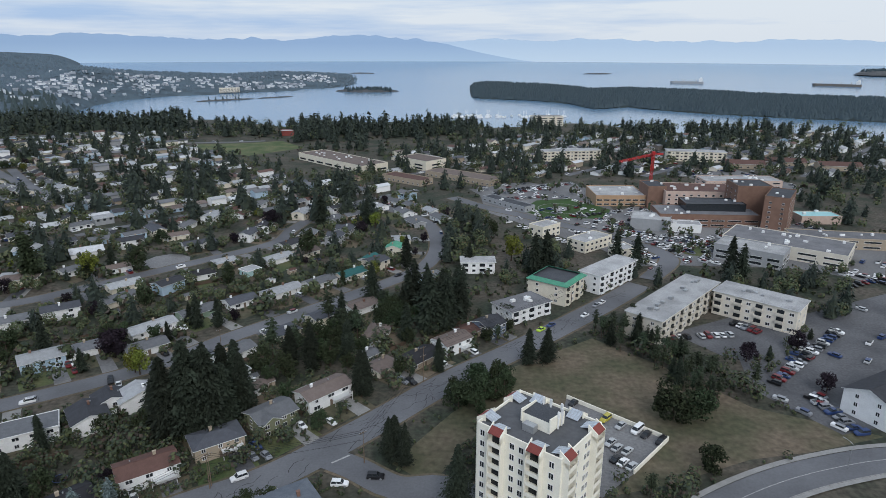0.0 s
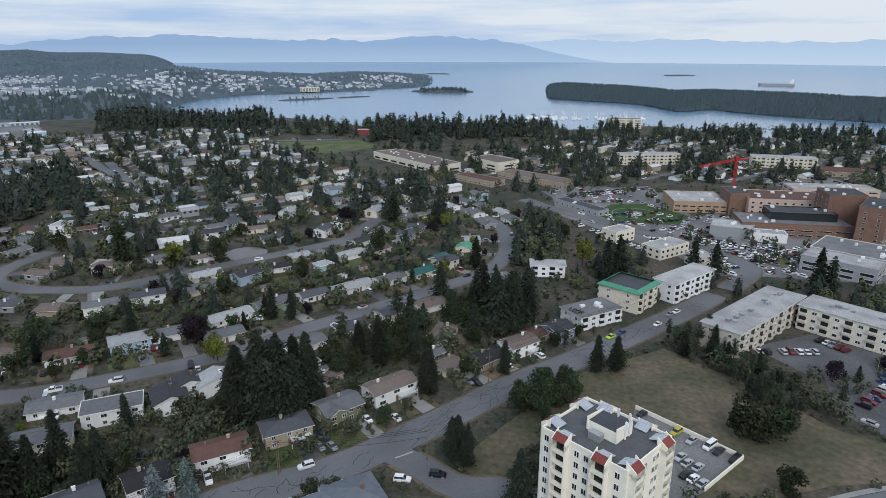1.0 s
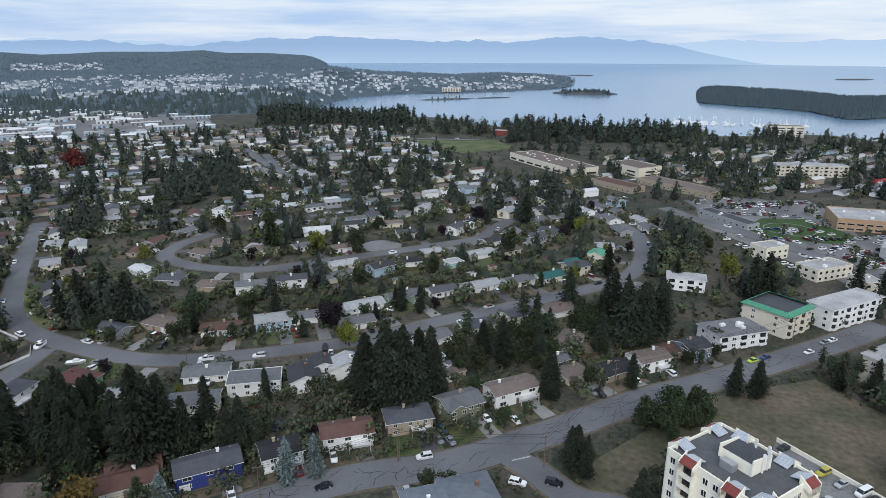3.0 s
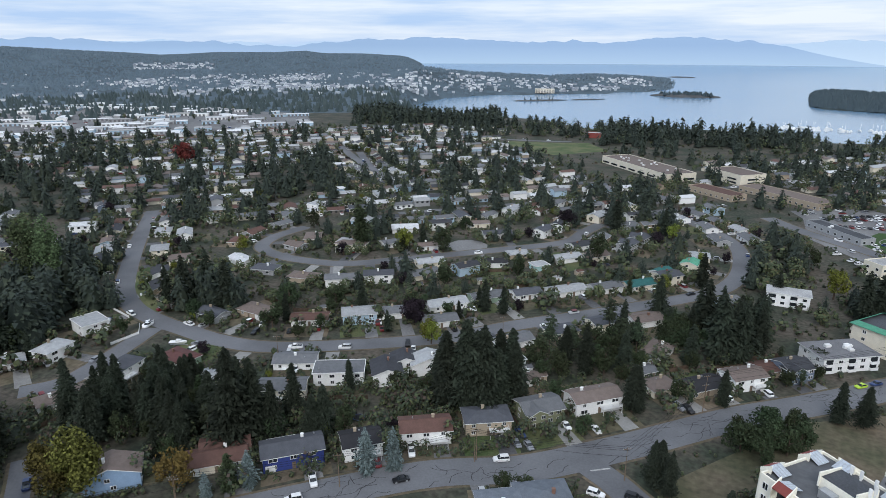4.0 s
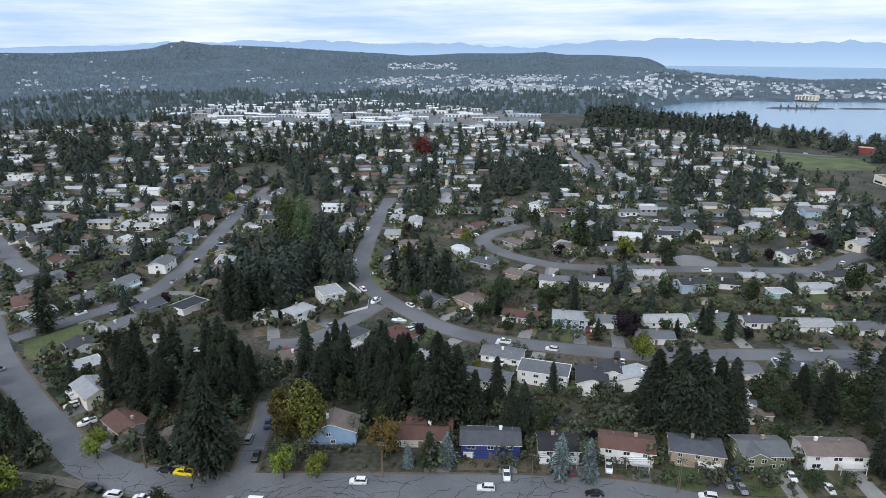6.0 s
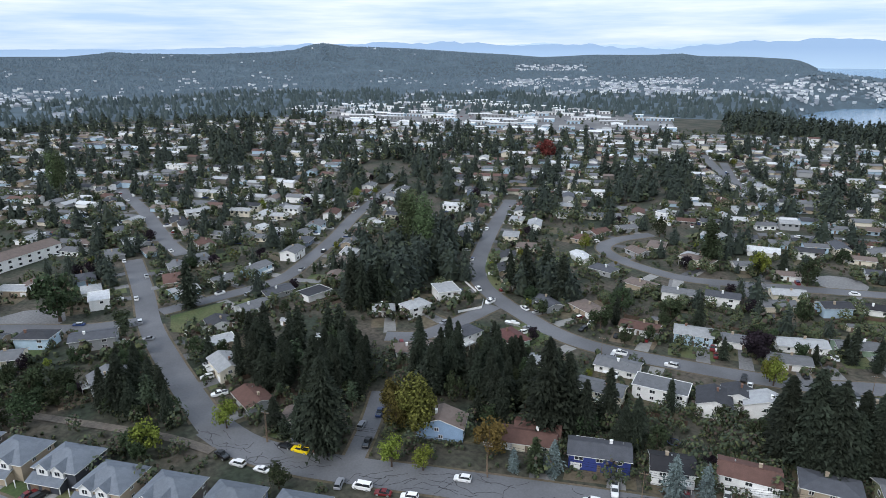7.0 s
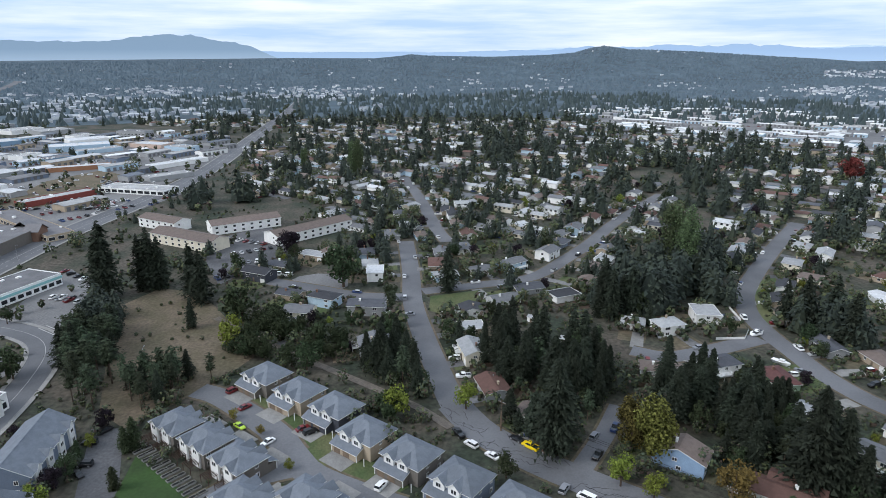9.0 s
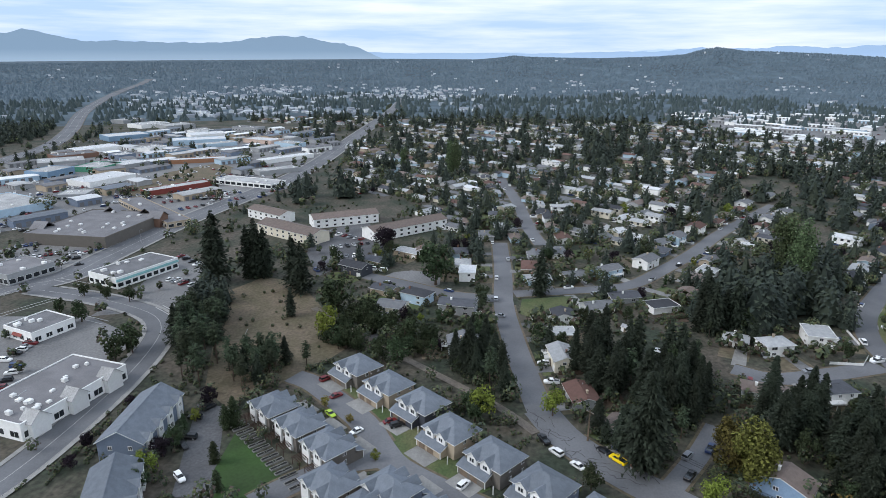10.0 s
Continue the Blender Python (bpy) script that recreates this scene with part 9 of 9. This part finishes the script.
for k in range(26000):
    az = hill_rng.uniform(-44, -1)
    r = float(np.interp(az, ISLE_AT, ISLE_SHORE)) + (hill_rng.uniform(-20, 190) if k % 2 else hill_rng.uniform(150, 850))
    x, y = -r * math.sin(radians(az)), r * math.cos(radians(az))
    z = land(x, y)
    if z > SEA + 4:
        canopy(isle, x, y, z - 3, hill_rng.uniform(6, 10), hill_rng.choice((6, 7.5, 9, 12)), hill_rng, 1)
tagged(new("island_woods", isle.mesh("island_woods", [hazed_isle_leaf])), "dense dark fir woods of the island, tinted with haze", "woods", "", "stuff")
# the belts' greens are tinted blue with some distance haze, less than the hills
hazed_belt_leaf = island_material("hazed_belt_foliage", [(0.040, 0.062, 0.066), (0.046, 0.068, 0.07), (0.052, 0.074, 0.074), (0.042, 0.064, 0.068)])
tagged(new("belt_woods", belt.mesh("belt_woods", [hazed_belt_leaf])), "belts of dark firs beyond the trading estate, tinted with haze", "woods", "", "stuff")
tagged(new("hill_woods", hill.mesh("hill_woods", [hazed_hill_leaf])), "hazy fir woods on the far hills and headland", "woods", "", "stuff")
town = Solid()
count = 0
while count < 2300:
    az, r = hill_rng.uniform(7.5, 125), math.sqrt(hill_rng.uniform(1200 ** 2, 3300 ** 2))
    x, y = -r * math.sin(radians(az)), r * math.cos(radians(az))
    z = land(x, y)
    count += 0.05
    if z < SEA + 6 or hill_rng.random() > town_share(x, y, z, az, r) or not off_road(x, y, 12):
        continue
    a = radians(az + hill_rng.choice((0, 0, 20, -20, 90)))
    c, n = math.cos(a), math.sin(a)
    w, d, h = hill_rng.uniform(4, 7.5), hill_rng.uniform(3.5, 5), hill_rng.uniform(2.6, 5.5)
    i = len(town.v)
    for zz, k in ((z - 3, 1.0), (z + h, 1.0)):
        for sx, sy in ((-w, -d), (w, -d), (w, d), (-w, d)):
            town.v.append((x + c * sx - n * sy, y + n * sx + c * sy, zz))
    town.v += [(x - c * w, y - n * w, z + h + 1.6), (x + c * w, y + n * w, z + h + 1.6)]
    town.f += [(i, i + 1, i + 5, i + 4), (i + 1, i + 2, i + 6, i + 9, i + 5), (i + 2, i + 3, i + 7, i + 6), (i + 3, i, i + 4, i + 8, i + 7), (i + 4, i + 5, i + 9, i + 8), (i + 6, i + 7, i + 8, i + 9)]
    town.m += [0, 0, 0, 0, 1, 1]
    count += 0.95
# bluish haze of distance is painted into these wall and roof colours
hazed_town_mix = island_material("hill_houses", [(0.62, 0.65, 0.68), (0.36, 0.40, 0.44), (0.70, 0.72, 0.74), (0.30, 0.33, 0.37), (0.52, 0.55, 0.58), (0.28, 0.31, 0.35)])
hazed_town_roof = island_material("hazed_hill_roofs", [(0.22, 0.25, 0.29), (0.30, 0.33, 0.37), (0.19, 0.21, 0.25), (0.45, 0.48, 0.52), (0.25, 0.26, 0.29)])
tagged(new("hill_houses", town.mesh("hill_houses", [hazed_town_mix, hazed_town_roof])), "pale houses scattered over the far hillside, haze in their colour", "houses", "", "stuff")
flat_block("hotel", -715, 2190, 18, 66, 20, 14, wall_mat["cream"], roof_pale, "long cream hotel on the far shore of the bay", "hotel", bay=9, win=(7, 1.8), base=SEA + 4)

# islets, ships and moored boats
def islet(x, y, length, breadth, height, turn, woods):
    rng = random.Random(int(x))
    s = Solid()
    n = 22
    m = pose(x, y, sea_level(x, y), 0, 0, turn)
    for k, z in ((1.0, -1.0), (0.93, 0.35 * height), (0.7, 0.8 * height), (0.0, height)):
        for i in range(n):
            a = 2 * math.pi * i / n
            w = k * (1 + 0.16 * math.sin(3 * a + x) + 0.1 * math.sin(5 * a + y))
            s.v.append(m @ Vector((w * length / 2 * math.cos(a), w * breadth / 2 * math.sin(a), z)))
    for j in range(3):
        for i in range(n):
            s.f.append((j * n + i, j * n + (i + 1) % n, (j + 1) * n + (i + 1) % n, (j + 1) * n + i))
            s.m.append(0)
    for _ in range(woods):
        a, k = rng.random() * 6.28, rng.random() ** 0.5 * 0.8
        p = m @ Vector((k * length / 2 * math.cos(a), k * breadth / 2 * math.sin(a), height * (1 - 0.5 * k)))
        i = len(s.f)
        rough_conifer(s, p.x, p.y, p.z - 2, rng.uniform(9, 16), rng, 6, 1)
        s.m[i:] = [1] * (len(s.f) - i)
    tagged(new("islet", s.mesh("islet", [isle_rock, hazed_isle_leaf])), "low dark islet lying in the pale sea" if not woods else "low wooded islet with a rocky shore", "islet", "", "structure")


isle_rock = material("shore_rock", (0.11, 0.115, 0.12), 0.9, 0.3, 0.02, 0.2, 0.1)
islet(-264, 2286, 205, 80, 9, 0, 110)
islet(796, 3361, 150, 50, 4, 10, 0)
islet(-418, 3391, 120, 40, 4, 0, 0)
islet(2190, 3180, 520, 240, 20, 20, 420)
islet(-640, 1900, 170, 16, 4, 40, 6)
islet(-520, 2010, 120, 11, 3, 42, 0)


def freighter(x, y, turn, length, colour):
    root = thing("freighter", pose(x, y, sea_level(x, y), 0, 0, turn), "long cargo ship lying at anchor in the strait", "ship", "cargo ships")
    s, l = Solid(), length / 2
    ring = [(-l, -9), (l * 0.86, -10), (l, 0), (l * 0.86, 10), (-l, 9)]
    s.prism(ring, -1, 8.5)
    part("hull", s, wall_mat[colour], root)
    s = Solid()
    s.box(-l + 5, -l + 19, -9, 9, 8.5, 20)
    s.box(-l + 7, -l + 14, -4, 4, 20, 25)
    part("superstructure", s, white_trim, root)
    s = Solid()
    for k in range(4):
        s.box(-l * 0.6 + k * l * 0.4, -l * 0.6 + k * l * 0.4 + 3, -1.5, 1.5, 8.5, 17)
    part("deck_cranes", s, metal_grey, root)


freighter(1013, 2726, 160, 130, "grey")
freighter(1524, 2537, 150, 165, "drab")


def moored_boats():
    rng = random.Random(12)
    s = Solid()
    for _ in range(120):
        if rng.random() < 0.55:
            x, y = rng.uniform(20, 280), rng.uniform(1440, 1490)
        else:
            x, y = rng.uniform(780, 980), rng.uniform(1470, 1505)
        if land(x, y) > SEA + 0.5:
            continue
        a, l, h = rng.random() * 6.28, rng.uniform(4, 8), rng.uniform(1.5, 3)
        c, n = math.cos(a), math.sin(a)
        o = Solid()
        o.prism([(-l, -1.8), (l * 0.5, -1.8), (l, 0), (l * 0.5, 1.8), (-l, 1.8)], -0.2, h)
        o.box(-l * 0.6, l * 0.3, -1.2, 1.2, h, h + 1.8)
        if rng.random() < 0.5:
            o.box(-0.15, 0.15, -0.15, 0.15, h, h + 13)
        i = len(s.v)
        s.v += [(x + c * p[0] - n * p[1], y + n * p[0] + c * p[1], p[2] + SEA) for p in o.v]
        s.f += [tuple(k + i for k in f) for f in o.f]
        s.m += o.m
    tagged(new("moored_boats", s.mesh("moored_boats", [white_trim])), "white boats moored in the harbour", "boats", "", "stuff")


moored_boats()

join_far_windows()

# ---- power poles and wires ----
def build_pole(x, y):
    root = thing("power_pole", pose(x, y, 0, 0, 0, 40), "brown wooden power pole with crossarm", "power pole", "power poles")
    s = trunk_solid(10.5, 0.17)
    s.v = [(a, b, c) if c < 10.4 else (a * 6, b * 6, c) for a, b, c in s.v]
    part("pole", s, pole_wood, root)
    s = Solid()
    s.box(-1.2, 1.2, 0.1, 0.24, 9.6, 9.76)
    part("crossarm", s, pole_wood, root)
    for xx in (-1.05, -0.4, 0.4, 1.05):
        s = Solid()
        s.box(xx - 0.06, xx + 0.06, 0.1, 0.24, 9.76, 9.98)
        part("insulator", s, metal_grey, root)


for x, y in poles:
    build_pole(x, y)


def build_wire(a, b):
    a, b = Vector(a), Vector(b)
    s = Solid()
    n = 16
    prev = None
    for k in range(n + 1):
        t = k / n
        p = a.lerp(b, t) - Vector((0, 0, 4 * t * (1 - t) * 0.7))
        if prev:
            for o1, o2 in (((0, 0, 0.04), (0.02, 0.02, -0.04)), ((0.02, 0.02, -0.04), (-0.02, -0.02, -0.04)), ((-0.02, -0.02, -0.04), (0, 0, 0.04))):
                s.poly([prev + Vector(o1), prev + Vector(o2), p + Vector(o2), p + Vector(o1)])
        prev = p
    tagged(new("overhead_wire", s.mesh("overhead_wire", [rubber])), "thin black overhead power wire between poles", "wire", "overhead wires")


# the wires along the main road
def wire_run():
    spots = []
    for x, y in poles:
        d = [(Vector((x, y)) - q).length for n in ("main_road", "north_road") for q, _ in lines[n]]
        k = int(np.argmin(d))
        if d[k] < 16:
            spots.append((k, x, y))
    spots.sort()
    for (_, x0, y0), (_, x1, y1) in zip(spots, spots[1:]):
        if 8 < math.hypot(x1 - x0, y1 - y0) < 95:
            for dx, z in ((-0.9, 9.95), (0.0, 9.95), (0.9, 9.95), (0.1, 7.6)):
                build_wire((x0 + dx * 0.7, y0 - dx * 0.7, z), (x1 + dx * 0.7, y1 - dx * 0.7, z))


wire_run()


# ---- small things in the gardens and streets ----
def street_lamp(x, y, turn):
    root = thing("street_lamp", pose(x, y, 0, 0, 0, turn), "grey steel street lamp with curved arm", "street lamp", "street lamps")
    part("post", trunk_solid(8.0, 0.1), metal_grey, root)
    s = Solid()
    for k in range(5):
        a, b = k / 5, (k + 1) / 5
        z0, z1 = 7.8 + 0.7 * math.sin(a * 1.57), 7.8 + 0.7 * math.sin(b * 1.57)
        s.slab([(2.2 * a, -0.05, z0), (2.2 * b, -0.05, z1), (2.2 * b, 0.05, z1), (2.2 * a, 0.05, z0)], 0.1)
    part("arm", s, metal_grey, root)
    s = Solid()
    s.box(2.1, 2.8, -0.14, 0.14, 8.4, 8.52)
    part("lamp_head", s, metal_grey, root)


def white_fence(a, b):
    a, b = Vector(a), Vector(b)
    d = b - a
    root = thing("white_fence", Matrix.Translation((a.x, a.y, 0)) @ Matrix.Rotation(math.atan2(d.y, d.x), 4, "Z"), "low white panel fence beside a drive", "fence", "white fences")
    n = max(1, int(d.length / 2.4))
    for k in range(n):
        s = Solid()
        x0, x1 = d.length * k / n, d.length * (k + 1) / n
        s.box(x0 + 0.06, x1 - 0.06, -0.03, 0.03, 0.05, 1.15)
        part("panel", s, white_trim, root)
        s = Solid()
        s.box(x0 - 0.06, x0 + 0.06, -0.06, 0.06, -0.1, 1.3)
        part("post", s, white_trim, root)


def trampoline(x, y):
    root = thing("trampoline", pose(x, y, 0), "round dark trampoline with safety net in a garden", "trampoline")
    ring = [(1.9 * math.cos(2 * math.pi * k / 20), 1.9 * math.sin(2 * math.pi * k / 20)) for k in range(20)]
    s = Solid()
    s.prism(ring, 0.75, 0.85)
    part("bed", s, rubber, root)
    s = Solid()
    for (x0, y0), (x1, y1) in zip(ring, ring[1:] + ring[:1]):
        s.slab([(x0, y0, 0.9), (x1, y1, 0.9), (x1 * 0.88, y1 * 0.88, 0.92), (x0 * 0.88, y0 * 0.88, 0.92)], 0.05)
    part("pad", s, car_mat["blue"], root, "blue edge pad")
    for k in range(0, 20, 4):
        px, py = ring[k]
        s = Solid()
        s.box(px - 0.04, px + 0.04, py - 0.04, py + 0.04, -0.05, 2.5)
        part("pole", s, rubber, root)


def shed(x, y, turn, wall, roof):
    root = thing("garden_shed", pose(x, y, 0, 0, 0, turn), f"small {wall} garden shed with {ROOF_WORDS[roof]} roof", "shed", "garden sheds")
    s, q, dr = Solid(), Solid(), Solid()
    gable_wall(s, 3.6, 2.8, 2.1, 0.45)
    gable_roof(q, 3.6, 2.8, 2.1, 0.45, 0.25)
    dr.box(-0.5, 0.5, -1.46, -1.38, 0, 1.9)
    part("wall", s, wall_mat[wall], root)
    part("roof", q, [roof_mat[roof], white_trim], root)
    part("door", dr, wood, root)


def boat(x, y, turn):
    root = thing("motor_boat", pose(x, y, 0.1, 0, 0, turn), "white motor boat on a trailer beside the road", "boat")
    s = Solid()
    secs = [(-3.2, 1.1, 0.6, 1.7), (-1.5, 1.2, 0.5, 1.7), (0.8, 1.15, 0.5, 1.8), (2.4, 0.75, 0.7, 1.95), (3.4, 0.08, 1.3, 2.1)]
    for px, hw, z0, z1 in secs:
        s.v += [(px, -hw, z1), (px, 0, z0), (px, hw, z1)]
    for k in range(4):
        i = 3 * k
        s.f += [(i, i + 1, i + 4, i + 3), (i + 1, i + 2, i + 5, i + 4), (i + 2, i, i + 3, i + 5)]
        s.m += [0, 0, 0]
    s.f.append((0, 2, 1))
    s.m.append(0)
    part("hull", s, white_trim, root)
    s = Solid()
    s.prism([(-0.6, -0.8), (1.2, -0.7), (1.2, 0.7), (-0.6, 0.8)], 1.7, 2.5)
    part("cabin", s, white_trim, root)
    s = Solid()
    s.box(-3.0, 3.6, -0.1, 0.1, 0.3, 0.45)
    s.box(-1.6, -1.4, -1.0, 1.0, 0.2, 0.4)
    part("trailer", s, metal_grey, root)


street_lamp(-203.6, -92.9, 200)
street_lamp(-219.8, -78.1, 180)
street_lamp(-1180.0, -250.0, 200)
street_lamp(-173.1, -134.4, 150)
street_lamp(-312.2, -204.4, 60)
street_lamp(-364.7, -187.4, 60)
street_lamp(110.8, 147.1, 120)
street_lamp(130.3, 218.2, 200)
white_fence((-215.6, 140.8), (-214.4, 152.5))
white_fence((-214.4, 152.5), (-221.3, 158.5))
white_fence((-249.4, 165.3), (-231.6, 161.5))
trampoline(-101.0, 141.4)
trampoline(-124.4, 130.0)
trampoline(-67.2, 322.5)
shed(-65.1, 193.8, 45, 'white', 'grey')
shed(-58.8, 190.7, 45, 'tan', 'taupe')
shed(-115.7, 268.1, 45, 'cream', 'grey')
shed(-163.4, 205.0, 45, 'tan', 'grey')
shed(-139.4, 248.8, 45, 'grey', 'slate')
shed(-83.1, 288.3, 45, 'white', 'light')
shed(-140.1, 121.2, 45, 'grey', 'grey')
shed(-76.1, 302.1, 45, 'tan', 'brown')
shed(-27.2, 217.3, 45, 'white', 'light')
shed(-209.5, 80.1, 45, 'skyblue', 'light')
shed(-221.1, 79.8, 45, 'white', 'white')
shed(-243.4, 72.7, 45, 'white', 'light')
boat(-192.0, 152.4, 30)



def planter(x, y, turn):
    root = thing("planter_box", pose(x, y, 0, 0, 0, turn), "raised pale grey planting bed filled with dark soil", "planter", "planting beds")
    f = Solid()
    for a, b, c, d in ((-1.5, 1.5, -0.6, -0.5), (-1.5, 1.5, 0.5, 0.6), (-1.5, -1.4, -0.5, 0.5), (1.4, 1.5, -0.5, 0.5)):
        f.box(a, b, c, d, -0.05, 0.55)
    part("frame", f, concrete, root)
    s = Solid()
    s.box(-1.4, 1.4, -0.5, 0.5, 0.0, 0.45)
    part("soil", s, rubber, root)


for k in range(15):
    for side in (-1.1, 1.1):
        planter(-170.81 + 2.067 * k + -0.664 * side, -65.86 + 1.836 * k + 0.748 * side, 132)


def pergola(x, y, turn, w, d):
    root = thing("pergola", pose(x, y, 0, 0, 0, turn), "dark stained timber pergola behind a townhouse", "pergola", "pergolas")
    for sx in (-w / 2, w / 2):
        for sy in (-d / 2, d / 2):
            s = Solid()
            s.box(sx - 0.08, sx + 0.08, sy - 0.08, sy + 0.08, -0.05, 2.3)
            part("post", s, dark_wood, root)
    for k in range(7):
        s = Solid()
        xx = -w / 2 + w * k / 6
        s.box(xx - 0.05, xx + 0.05, -d / 2 - 0.3, d / 2 + 0.3, 2.3, 2.48)
        part("rafter", s, dark_wood, root)


for x, y in ((-175.5, -54.5), (-165.5, -44.0), (-155.0, -33.5)):
    for off in (-3.2, 3.2):
        pergola(x + 0.707 * 8.6 + 0.707 * off, y - 0.707 * 8.6 + 0.707 * off, 45, 3.6, 2.6)
